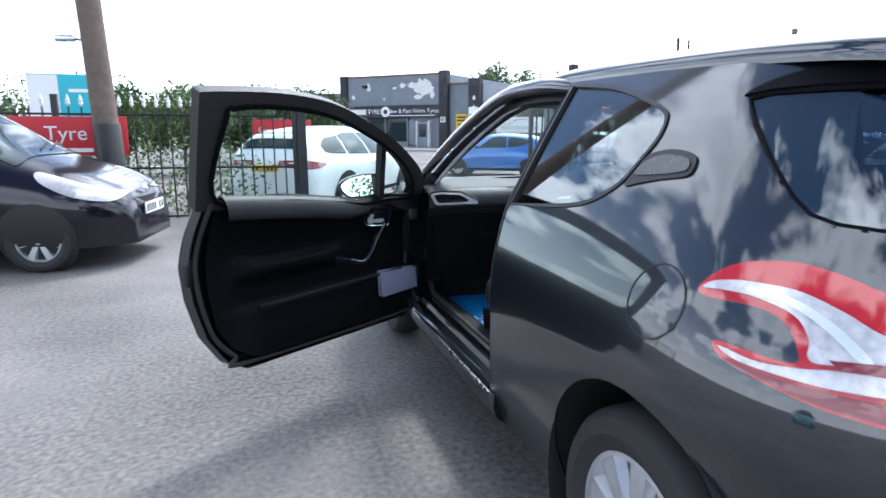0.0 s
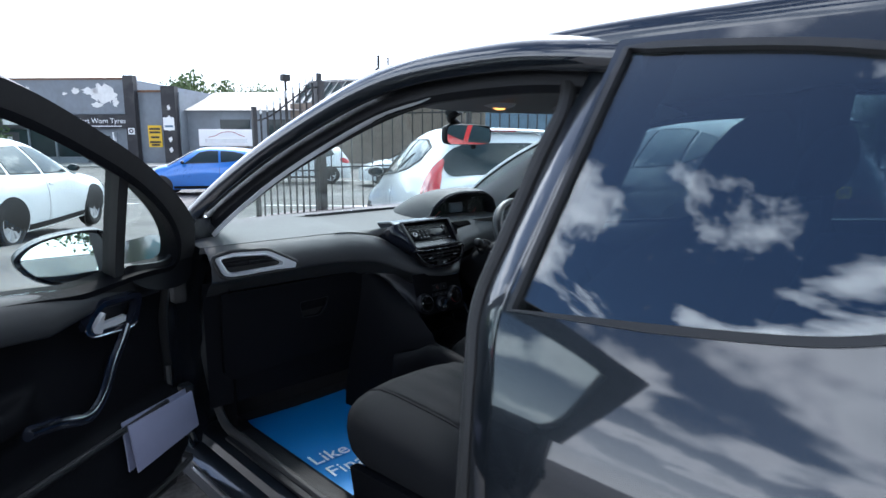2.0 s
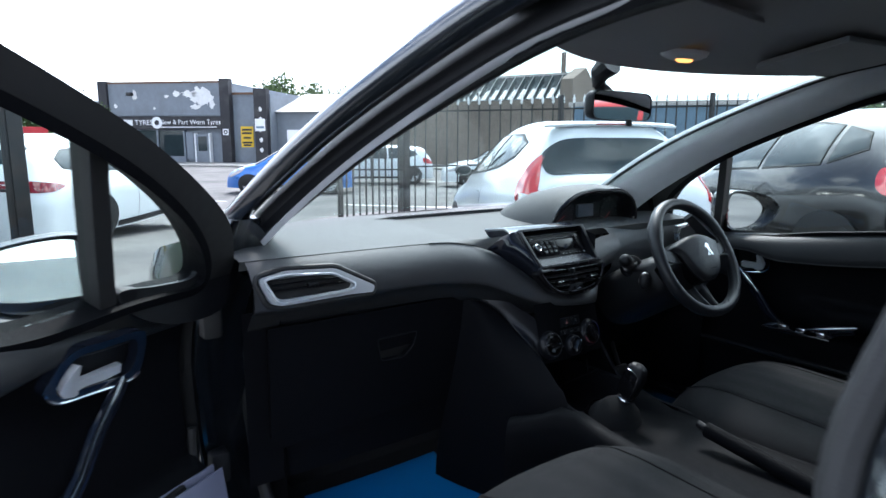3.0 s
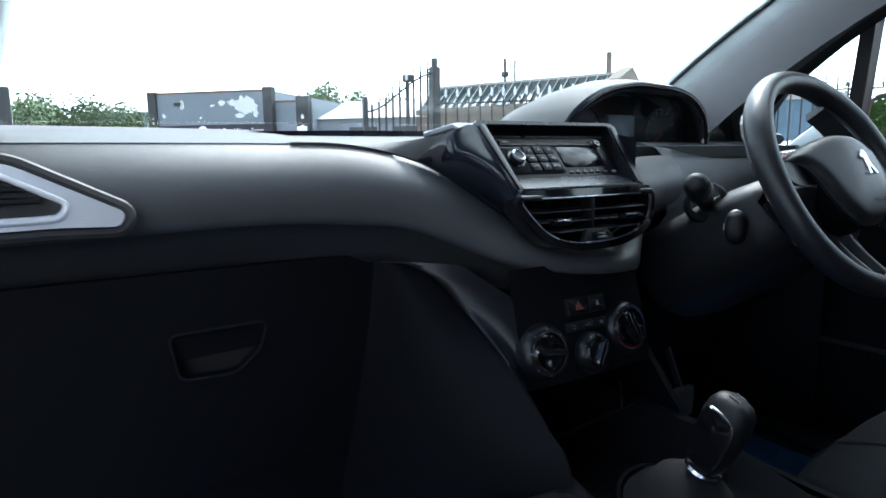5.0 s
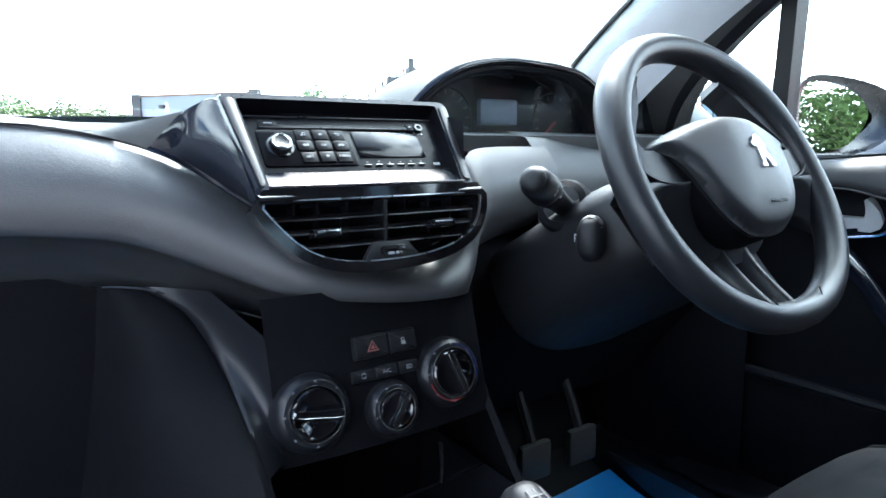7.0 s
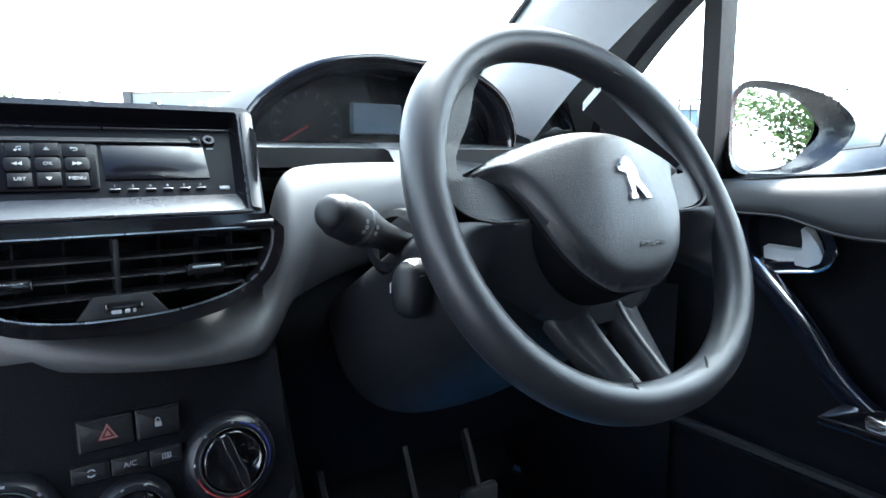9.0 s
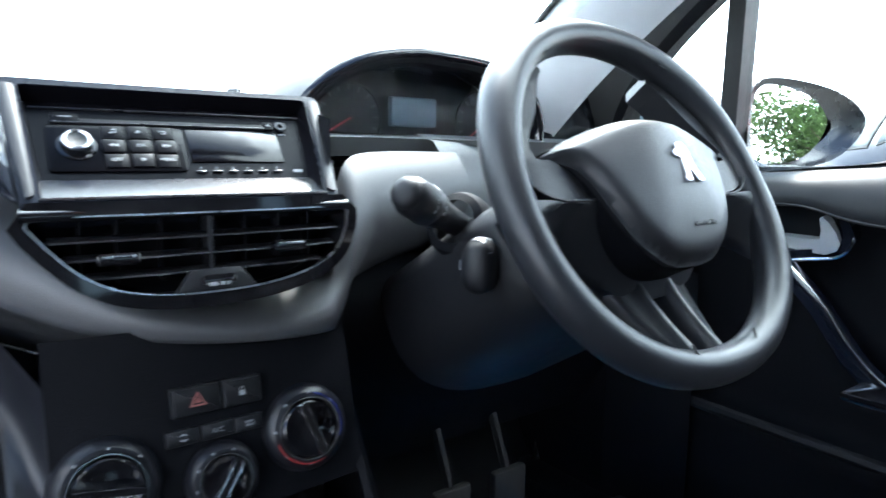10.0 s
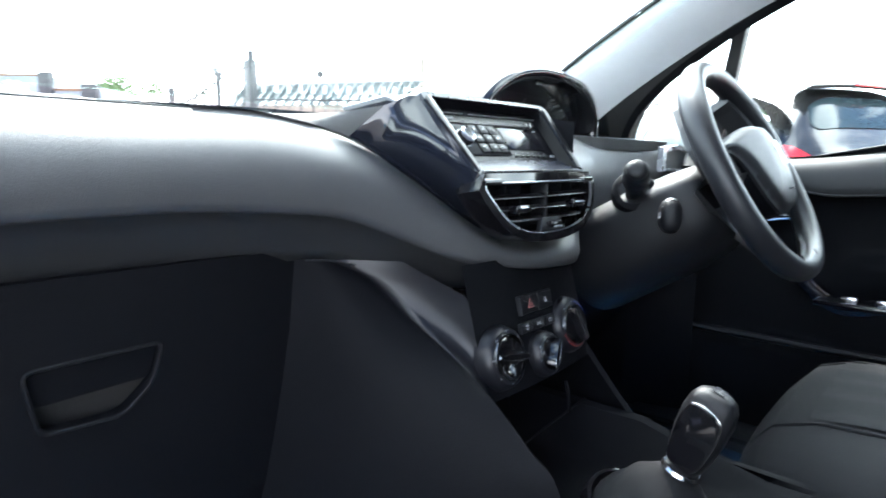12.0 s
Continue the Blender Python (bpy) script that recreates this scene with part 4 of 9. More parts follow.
    patch("handle_recess", hol, lambda s, z: X(s, z, -0.004), PLASTIC, door, 0.03, (), 0.004, "", flip=not fl)
    part("surround_edge", tube([X(y, z, 0.021) for y, z in bez[8:34]], 0.0022, 6), CHROME, door)
    lev = mv([(1.862, 0.799), (1.862, 0.784), (1.80, 0.781), (1.765, 0.781), (1.745, 0.787), (1.738, 0.797), (1.744, 0.810), (1.757, 0.823), (1.770, 0.830), (1.776, 0.827), (1.774, 0.812), (1.778, 0.801), (1.80, 0.799)])
    patch("release_lever", lev, lambda s, z: X(s, z, 0.014 + 0.012 * math.exp(-((s - sh - 1.75) / 0.03) ** 2)), SILVERTRIM, door, 0.012, (), 0.012, "satin silver release lever", flip=not fl)
    # grab pull: a gloss bow from the surround down to the armrest, edged in chrome
    bow = [X(y, z, d) for (y, z), d in zip(mb([(1.865, 0.768), (1.835, 0.745), (1.79, 0.705), (1.745, 0.653), (1.70, 0.621), (1.66, 0.618), (1.60, 0.636), (1.50, 0.664)]), (0.014, 0.026, 0.036, 0.044, 0.048, 0.048, 0.04, 0.02))]
    bw = [tuple(v) for v in spline(bow, 34)]
    part("grab_pull", tube(bw, 0.015, 10, up=(sx, 0, 0), flat=0.7), NAVYGLOSS, door, "gloss black grab pull")
    part("pull_edge", tube([(x - sx * 0.011, y - 0.006, z + 0.010) for x, y, z in bw], 0.0022, 6), RIMCHROME, door, "chrome edge strip")
    if sx > 0:
        part("switch_panel", box((sx * 0.66 - 0.03, 1.50, 0.640), (sx * 0.66 + 0.03, 1.68, 0.650), 0.004), GLOSSBLACK, door)
        for y in (1.53, 1.58, 1.63):
            part("window_switch", box((sx * 0.66 - 0.015, y - 0.012, 0.649), (sx * 0.66 + 0.015, y + 0.012, 0.660), 0.004), CHROME, door)
    # pocket lip
    lip = [X(y, 0.545, 0.0) for y in np.linspace(1.12, 1.97, 16)]
    part("pocket_lip", tube([(x - sx * 0.055, y, z) for x, y, z in lip], 0.008, 8), PLASTIC, door)
    # latch on the trailing edge
    part("door_latch", box((sx * 0.80 - 0.018, 0.862 + e, 0.66), (sx * 0.80 + 0.018, 0.882 + e, 0.74), 0.004), PLASTIC, door)
    # mirror
    c = Vector((-0.885, 1.855, 0.958)) if sx < 0 else Vector((0.885, 1.888, 0.945))
    prof = [(-0.122, 0.004), (-0.105, 0.036), (-0.06, 0.062), (0.0, 0.077), (0.06, 0.083), (0.095, 0.076), (0.109, 0.05), (0.110, 0.0), (0.105, -0.048), (0.085, -0.070), (0.03, -0.075), (-0.04, -0.066), (-0.09, -0.040)]
    loop = np.array(spline(prof, 40, True))
    if sx < 0:
        loop = loop * np.array((0.87, 0.84)) + np.array((0.008, -0.010))
    if sx > 0:
        loop = loop * np.array((0.845, 0.82)) + np.array((0.0185, 0.003))
    turn = Matrix.Translation(c) @ Matrix.Rotation(radians(50 if sx < 0 else -24), 4, "Z") @ Matrix.Translation(-c)
    rows = []
    for yy, sc in ((-0.040, 0.74 if sx < 0 else 0.5), (-0.046, 0.84), (-0.054, 0.93), (-0.058, 0.985), (-0.045, 1.0), (0.0, 0.98), (0.04, 0.88), (0.07, 0.68), (0.088, 0.35), (0.092, 0.03)):
        rows.append([tuple(turn @ Vector((c.x - sx * p[0] * sc, c.y + yy, c.z + p[1] * sc))) for p in loop])
    part("mirror_housing", loft(rows, closed=True), SEALTRIM, door, "black door mirror housing", sharp=60)
    gl = [(p[0] * 0.84, p[1] * 0.86) if sx < 0 else (p[0] * 0.64 + 0.029, p[1] * 0.86) for p in loop]
    gm = turn @ Matrix.Translation(c + Vector((0, -0.050, 0))) @ axes_m((0, 0, 0), (-sx, 0, 0), (0, 0, 1)) @ Matrix.Rotation(radians(-4.5 if fl else 0), 4, "X")
    part("mirror_glass", prism(gl, 0.004, gm), MIRROR, door, "mirror glass")
    arm = [(sx * 0.78, c.y + 0.05, c.z - 0.05), (sx * 0.82, c.y + 0.04, c.z - 0.04), (sx * 0.87, c.y + 0.02, c.z - 0.02)]
    part("mirror_arm", tube(arm, 0.028, 10, flat=0.8), RUBBER, door)
    door.matrix_basis = m
    return door


HINGE = Matrix.Translation((-0.832, 2.137, 0))
SWING = HINGE @ Matrix.Rotation(radians(-53.7), 4, "Z") @ HINGE.inverted()
car_door(-1, SWING, "passenger door swung wide open, painted slate outside", 0.01)
car_door(1, Matrix.Identity(4), "closed driver's door")


# ---- inside the car ----
def interp(x, xs, ys):
    return float(np.interp(x, xs, ys))


def dashboard():
    X = [-0.74, -0.62, -0.45, -0.30, -0.235, -0.176, -0.134, -0.100, -0.065, -0.035, 0.0, 0.06, 0.095, 0.115, 0.127, 0.134, 0.140, 0.148, 0.158, 0.175, 0.20, 0.24, 0.32]
    U = Cub(X, [0.927, 0.928, 0.928, 0.927, 0.924, 0.911, 0.893, 0.869, 0.841, 0.816, 0.799, 0.790, 0.795, 0.807, 0.824, 0.842, 0.862, 0.884, 0.897, 0.903, 0.905, 0.906, 0.906])
    C = Cub(X, [0.828, 0.834, 0.838, 0.838, 0.833, 0.824, 0.806, 0.790, 0.775, 0.768, 0.763, 0.758, 0.757, 0.758, 0.759, 0.760, 0.762, 0.764, 0.767, 0.774, 0.782, 0.790, 0.80])
    L = Cub(X, [0.778, 0.780, 0.780, 0.778, 0.778, 0.777, 0.765, 0.753, 0.741, 0.735, 0.731, 0.730, 0.731, 0.732, 0.733, 0.734, 0.735, 0.737, 0.740, 0.745, 0.752, 0.760, 0.77])
    Y = Cub(X, [1.985, 1.978, 1.970, 1.962, 1.950, 1.932, 1.914, 1.898, 1.878, 1.864, 1.852, 1.842, 1.842, 1.844, 1.847, 1.849, 1.852, 1.856, 1.861, 1.868, 1.878, 1.893, 1.915])
    xs = list(np.linspace(-0.73, 0.09, 76)) + list(np.linspace(0.094, 0.32, 52))
    rows, lower = [], []
    for x in xs:
        u, c, l, y = U(x), C(x), L(x), Y(x)
        lean = 0.012 + 0.075 * min(max((x - 0.115) / 0.06, 0.0), 1.0)
        row = []
        for v in np.linspace(0, 1, 14):
            z = u + (c - u) * v
            row.append((x, y + 0.056 * (1 - v) ** 2.5 + lean * v ** 2.2, z))
        under = [(x, y + lean + 0.050 * k ** 0.7, c + (l - c) * k ** 1.15) for k in (0.06, 0.16, 0.3, 0.5, 0.75, 1.0)]
        rows.append(row + under[:1])
        lower.append(under + [(x, y + lean + 0.085, l + 0.002)])
    dash = part("dashboard", loft(rows), SOFT, hero, "black soft-grained dashboard", sharp=70)
    # same pad below the crease: its shade is put into a darker base colour
    part("pad_underside", loft(lower), PADSHADE, dash, "underside of the pad, its shade put into the colour", sharp=70)
    # fine shut line along the lower edge of the pad
    part("pad_seam", tube([(x, Y(x) + 0.0500, L(x) + 0.001) for x in np.linspace(-0.20, 0.02, 40)], 0.0011, 6), SEALTRIM, dash)
    # top pad
    rows = []
    for x in np.linspace(-0.74, 0.74, 61):
        front = Y(min(x, -0.2)) + 0.054
        u = U(min(x, -0.235)) if x < -0.2 else 0.921
        back = 2.31 + 0.07 * (1 - (x / 0.74) ** 2)
        row = []
        for v in np.linspace(0, 1, 14):
            row.append((x, front + (back - front) * v, u + 0.007 * math.sin(min(v * 2.2, 1.0) * math.pi / 2) + 0.022 * v * v))
        row += [(x, back + 0.01, 0.93), (x, back, 0.80)]
        rows.append([(x, front + 0.01, u - 0.02)] + row)
    part("dash_top", loft(rows), DASHTOP, dash, "matt dash top, lightened in colour for daylight", sharp=60)
    # matt fillet where the dash top runs up to the pod, then the gloss cheek down beside the radio and the vents
    def edge(xs_, n):
        return spline([(x, Y(x) + 0.052, U(x) + 0.0015) for x in xs_], n)

    def skin(lo, hi, bulge):
        n = len(lo) - 1
        return loft([[tuple(a * (1 - u) + b * u + np.array(bulge) * math.sin(math.pi * k / n) * math.sin(math.pi * u)) for u in np.linspace(0, 1, 10)] for k, (a, b) in enumerate(zip(lo, hi))])

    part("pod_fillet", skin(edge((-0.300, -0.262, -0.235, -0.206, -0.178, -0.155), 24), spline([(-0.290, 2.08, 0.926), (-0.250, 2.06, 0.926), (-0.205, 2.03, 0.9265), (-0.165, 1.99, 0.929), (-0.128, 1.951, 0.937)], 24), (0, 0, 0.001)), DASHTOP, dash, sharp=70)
    part("console_cheek", skin(edge((-0.155, -0.138, -0.122, -0.096, -0.072, -0.050, -0.028), 40), spline([(-0.128, 1.951, 0.937), (-0.1045, 1.929, 0.9475), (-0.1010, 1.908, 0.9215), (-0.0975, 1.885, 0.895), (-0.0940, 1.863, 0.869), (-0.0865, 1.853, 0.842), (-0.0620, 1.846, 0.812), (-0.0300, 1.842, 0.801)], 40), (-0.005, -0.008, 0.006)), NAVYGLOSS, dash, "gloss black cheek beside the radio", sharp=70)
    part("cheek_strip", tube([(x, Y(x) + 0.050, U(x) + 0.0012) for x in np.linspace(-0.155, 0.0, 40)], 0.0018, 6), NAVYGLOSS, dash)
    # flank between the pod and the driver's half of the pad, its shade put into dark plastic
    rows = [[(0.1215 + 0.010 * k, 1.872 + 0.06 * k, z + 0.01 * k) for k in (0, 0.5, 1.0)] for z in (0.80, 0.84, 0.88, 0.915, 0.93)]
    part("pod_flank", loft(rows), LOWPLAS, dash, sharp=60)

    # side vent with its bright frame
    def side_vent(sx):
        q = lambda x, z: (sx * x, 1.968 + 0.06 * (0.72 - abs(x)) * 0.2 + (0.9 - z) * -0.12, z)
        fr = rounded([(-0.735, 0.905), (-0.68, 0.915), (-0.572, 0.908), (-0.483, 0.861), (-0.488, 0.848), (-0.54, 0.850), (-0.69, 0.848), (-0.714, 0.855)], 0.012, 6)
        ho = rounded([(-0.720, 0.901), (-0.68, 0.905), (-0.580, 0.897), (-0.532, 0.871), (-0.537, 0.862), (-0.555, 0.861), (-0.685, 0.859), (-0.70, 0.864)], 0.006, 5)
        part("vent_surround", tube([tuple(Vector(q(x, z)) + Vector((0, -0.004, 0))) for x, z in grow(fr, 0.005)], 0.006, 8, True, up=(0, 1, 0)), RUBBER, dash, "dark recessed vent surround")
        patch("side_vent", fr, q, SILVERTRIM, dash, 0.012, [ho], 0.014, "silver-framed face vent", 0.012)
        part("vent_lip", tube([tuple(Vector(q(x, z)) + Vector((0, -0.0135, 0))) for x, z in grow(ho, 0.003)], 0.0028, 8, True, up=(0, 1, 0)), SILVERTRIM, dash)
        patch("vent_throat", ho, q, RUBBER, dash, 0.03, (), 0.004, "", -0.006)
        for z in (0.873, 0.884, 0.895):
            part("vent_slat", tube([q(x, z + 0.003) for x in np.linspace(-0.705, -0.55, 6)], 0.0032, 6, up=(0, 1, 0), flat=2.0), PLASTIC, dash)
        part("vent_tab", box((sx * -0.625 - 0.012, 1.945, 0.880), (sx * -0.625 + 0.012, 1.957, 0.888), 0.002), PLASTIC, dash)
    side_vent(1)
    # driver's side fascia, beyond the wheel
    rows = []
    for x in np.linspace(0.298, 0.74, 30):
        k = (x - 0.298) / 0.442
        y0 = 1.953 + 0.03 * math.sin(k * math.pi) + 0.03 * k
        rows.append([(x, y0 + 0.07, 0.928), (x, y0 + 0.03, 0.918), (x, y0 + 0.006, 0.895), (x, y0, 0.86), (x, y0 + 0.004, 0.81), (x, y0 + 0.03, 0.78), (x, y0 + 0.07, 0.765)])
    part("driver_fascia", loft(rows), SOFT, dash, sharp=70)
    patch("side_vent", [(0.60, 0.862), (0.70, 0.858), (0.73, 0.90), (0.68, 0.914), (0.60, 0.908)], lambda x, z: (x, 1.945, z), SATIN, dash, 0.02, [[(0.612, 0.868), (0.69, 0.866), (0.715, 0.898), (0.675, 0.905), (0.612, 0.900)]], 0.012, "silver-framed face vent")
    patch("vent_throat", [(0.612, 0.868), (0.69, 0.866), (0.715, 0.898), (0.675, 0.905), (0.612, 0.900)], lambda x, z: (x, 1.95, z), RUBBER, dash, 0.03, (), 0.004)
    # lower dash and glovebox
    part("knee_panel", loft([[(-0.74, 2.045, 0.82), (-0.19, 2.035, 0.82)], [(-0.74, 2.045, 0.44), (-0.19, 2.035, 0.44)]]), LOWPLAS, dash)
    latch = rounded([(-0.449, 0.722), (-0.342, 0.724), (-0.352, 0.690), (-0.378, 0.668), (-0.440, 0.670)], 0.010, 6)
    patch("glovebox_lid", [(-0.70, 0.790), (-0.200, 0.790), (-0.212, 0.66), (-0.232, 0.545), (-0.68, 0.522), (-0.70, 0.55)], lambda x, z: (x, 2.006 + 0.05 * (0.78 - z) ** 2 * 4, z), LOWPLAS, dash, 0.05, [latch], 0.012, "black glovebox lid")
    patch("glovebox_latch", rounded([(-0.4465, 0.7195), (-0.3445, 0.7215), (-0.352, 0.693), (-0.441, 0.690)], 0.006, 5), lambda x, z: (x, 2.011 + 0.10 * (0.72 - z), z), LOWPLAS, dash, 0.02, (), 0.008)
    patch("latch_recess", [(-0.452, 0.728), (-0.338, 0.728), (-0.338, 0.66), (-0.452, 0.66)], lambda x, z: (x, 2.036, z), RUBBER, dash, 0.03, (), 0.004)
    part("latch_rim", tube([(x, 2.0055, z) for x, z in latch], 0.0016, 6, True, up=(0, 1, 0)), PLASTIC, dash)
    # knee bolster below the wheel
    rows = []
    for x in np.linspace(0.16, 0.74, 16):
        rows.append([(x, 2.0, 0.79), (x, 1.955, 0.765), (x, 1.945, 0.72), (x, 1.965, 0.66), (x, 2.03, 0.58), (x, 2.08, 0.50)])
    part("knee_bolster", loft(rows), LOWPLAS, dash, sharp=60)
    centre_pod(dash)
    binnacle(dash)
    return dash


FM = axes_m((0.0175, 1.861, 0.8665), (1, 0, 0), (0, 0.068, 0.079))


def F(x, y, z=0.0):
    """A place on the radio's slanted face: across, up, out."""
    return FM @ Vector((x, y, z))


def rounded(poly, r, n=5):
    """A closed outline with its corners rounded."""
    out, P = [], [Vector(p) for p in poly]
    for i, p in enumerate(P):
        a, b = P[i - 1] - p, P[(i + 1) % len(P)] - p
        d = min(r, a.length * 0.45, b.length * 0.45)
        a, b = p + a.normalized() * d, p + b.normalized() * d
        for k in range(n + 1):
            t = k / n
            q = a * (1 - t) ** 2 + p * 2 * t * (1 - t) + b * t * t
            out.append((q.x, q.y))
    return out


def centre_pod(dash):
    H = 0.104
    outer = rounded([(-0.108, -0.006), (0.103, -0.006), (0.1165, H + 0.004), (-0.1205, H + 0.005)], 0.010, 6)
    inner = rounded([(-0.099, 0.002), (0.092, 0.002), (0.1035, H - 0.001), (-0.1060, H - 0.001)], 0.004, 4)
    fp = lambda x, y: tuple(F(x, y))
    patch("radio_bezel", outer, fp, LEDGE, dash, 0.02, [inner], 0.010, "piano black radio surround", 0.006)
    rows = []
    for x, y in outer + outer[:1]:
        a = F(x, y, 0.006)
        k = 0.4 if x < 0 else 1.0
        rows.append([tuple(a), tuple(F(x * 1.012, y + (0.0015 if y > 0.05 else -0.001), 0.002)), tuple(F(x * 1.016, y + (0.001 if y > 0.05 else -0.001), -0.014)), (a.x * (1.0 + 0.05 * k), a.y + 0.05, a.z - (0.001 if y > 0.05 else -0.01)), (a.x * (1.0 + 0.08 * k), a.y + 0.12, (a.z - 0.010) if y > 0.05 else a.z)])
    part("pod_shell", loft(rows), NAVYGLOSS, dash, sharp=50)
    # bright-edged blades down each side of the screen
    for s in (-1, 1):
        b0, b1, t0, t1 = (0.0945, 0.1015, 0.1060, 0.1145) if s > 0 else (-0.1025, -0.1065, -0.1085, -0.1185)
        blade = rounded([(b0, 0.004), (b1, 0.001), (t1, H - 0.004), (t0, H - 0.002)] if s > 0 else [(b1, 0.001), (b0, 0.004), (t0, H - 0.002), (t1, H - 0.004)], 0.004, 4)
        mid = lambda x, y: 0.5 * (b0 + b1) + 0.5 * (t0 + t1 - b0 - b1) * y / H
        patch("bezel_blade", blade, lambda x, y, mid=mid: tuple(F(x, y, 0.0075 - 45.0 * (x - mid(x, y)) ** 2)), RAILTRIM, dash, 0.004, (), 0.004, "satin black blade", 0.001)
    # sloping ledge under the radio and the recessed unit
    rows = [[tuple(F(x, 0.0025, 0.005)), tuple(F(x, 0.014, 0.0)), tuple(F(x * 1.0, 0.0275, -0.007))] for x in np.linspace(-0.0985, 0.0915, 8)]
    part("radio_ledge", loft(rows), LEDGE, dash, "glossy sloping ledge")
    part("ledge_lip", tube([tuple(F(x, 0.001, 0.0068)) for x in np.linspace(-0.100, 0.094, 8)], 0.0012, 6), SEALTRIM, dash)
    RZ = -0.008
    TL, TR, BL, BR = (-0.1055, H - 0.0015), (0.103, H - 0.0015), (-0.099, 0.003), (0.092, 0.003)
    for nm, p0, p1, q0, q1 in (("pod_wall", BL, TL, (-0.097, 0.028), (-0.103, H - 0.004)), ("pod_wall", TR, BR, (0.0985, H - 0.004), (0.090, 0.028)), ("pod_roof", TL, TR, (-0.103, H - 0.004), (0.0985, H - 0.004))):
        part(nm, loft([[tuple(F(*p0, 0.005)), tuple(F(*p1, 0.005))], [tuple(F(*q0, RZ)), tuple(F(*q1, RZ))]]), RADIOFACE, dash)
    fr = lambda x, y: tuple(F(x, y, RZ))
    patch("radio", [(-0.099, 0.0265), (0.091, 0.0265), (0.101, H - 0.002), (-0.105, H - 0.002)], fr, RADIOFACE, dash, 0.03, (), 0.01, "car radio with a dark display")
    rb = lambda x0, y0, x1, y1, d, b=0.0012: box((x0, y0, RZ), (x1, y1, RZ + d), b, 2, FM)
    part("face_line", rb(-0.100, H - 0.0105, 0.098, H - 0.0095, 0.0016, 0.0003), SEALTRIM, dash)
    part("disc_slot", rb(-0.088, H - 0.0235, 0.066, H - 0.0205, 0.0022, 0.0008), RUBBER, dash)
    part("slot_lip", rb(-0.088, H - 0.0250, 0.066, H - 0.0240, 0.0028, 0.0003), SEALTRIM, dash)
    part("source_button", prism([(-0.0095, -0.004), (0.0095, -0.004), (0.0075, 0.0045), (-0.0075, 0.0045)], 0.003, FM @ Matrix.Translation((-0.079, H - 0.020, RZ)), 0.001), KEYCAP, dash)
    part("source_mark", rb(-0.083, H - 0.0205, -0.075, H - 0.0195, 0.0034, 0.0), ICON, dash)
    part("eject_button", rb(0.064, H - 0.0265, 0.0725, H - 0.0175, 0.003), KEYCAP, dash)
    part("eject_mark", prism([(-0.0018, -0.0008), (0.0018, -0.0008), (0, 0.0016)], 0.0003, FM @ Matrix.Translation((0.0682, H - 0.0218, RZ + 0.003))), ICON, dash)
    part("aux_socket", lathe([(0.0015, 0.001), (0.0025, 0.003), (0.0045, 0.003), (0.005, 0.0)], 16, FM @ Matrix.Translation((0.079, H - 0.022, RZ))), GLOSSBLACK, dash)
    part("aux_mark", rb(0.0765, H - 0.0300, 0.0815, H - 0.0288, 0.0004, 0.0), ICON, dash)
    # volume knob and its key block, one raised plate with a rounded hexagonal middle row
    part("key_plate", prism(rounded([(-0.092, 0.0345), (-0.003, 0.0345), (-0.001, 0.0775), (-0.092, 0.0775)], 0.004), 0.0016, FM @ Matrix.Translation((0, 0, RZ)), 0.0006), RADIOFACE, dash)
    km = FM @ Matrix.Translation((-0.074, 0.057, RZ))
    part("radio_knob", lathe([(0.0, 0.0092), (0.0066, 0.0095), (0.0078, 0.0100), (0.0092, 0.0085), (0.0102, 0.004), (0.0102, 0.0)], 28, km), PLASTIC, dash)
    part("knob_ring", lathe([(0.0068, 0.0097), (0.0078, 0.0106), (0.0090, 0.0096), (0.0094, 0.0078)], 28, km), SATIN, dash, "satin ring of the volume knob")
    part("knob_skirt", lathe([(0.0102, 0.0), (0.0102, 0.0030), (0.0124, 0.0026), (0.0130, 0.0)], 28, km), GLOSSBLACK, dash)
    glyph = [["note", "^", "back"], ["<<", "OK", ">>"], ["LIST", "v", "MENU"]]
    for r in range(3):
        for c in range(3):
            x, y = -0.050 + c * 0.0168, 0.0700 - r * 0.0134
            hx, hy = 0.0079, 0.0062
            if r == 1:
                x += (c - 1) * 0.0010
                poly = [(-hx, -hy * 0.55), (-hx * 0.8, -hy), (hx * 0.8, -hy), (hx, -hy * 0.55), (hx, hy * 0.55), (hx * 0.8, hy), (-hx * 0.8, hy), (-hx, hy * 0.55)]
            else:
                poly = [(-hx * 0.92, -hy), (hx * 0.92, -hy), (hx * 0.92, hy), (-hx * 0.92, hy)]
            part("radio_button", prism(poly, 0.0040 if r == 1 or c == 1 else 0.0034, FM @ Matrix.Translation((x, y, RZ)), 0.0011), KEYCAP, dash)
            g = glyph[r][c]
            m = FM @ Matrix.Translation((x, y, RZ + 0.0042))
            if g in ("^", "v"):
                k = 1 if g == "^" else -1
                part("button_mark", prism([(-0.002, -0.0013 * k), (0.002, -0.0013 * k), (0, 0.0017 * k)], 0.0003, m), ICON, dash)
            elif g in ("<<", ">>"):
                k = 1 if g == ">>" else -1
                part("button_mark", join(prism([(-0.003 * k, -0.0017), (-0.003 * k, 0.0017), (0, 0)], 0.0003, m), prism([(0, -0.0017), (0, 0.0017), (0.003 * k, 0)], 0.0003, m)), ICON, dash)
            elif g == "note":
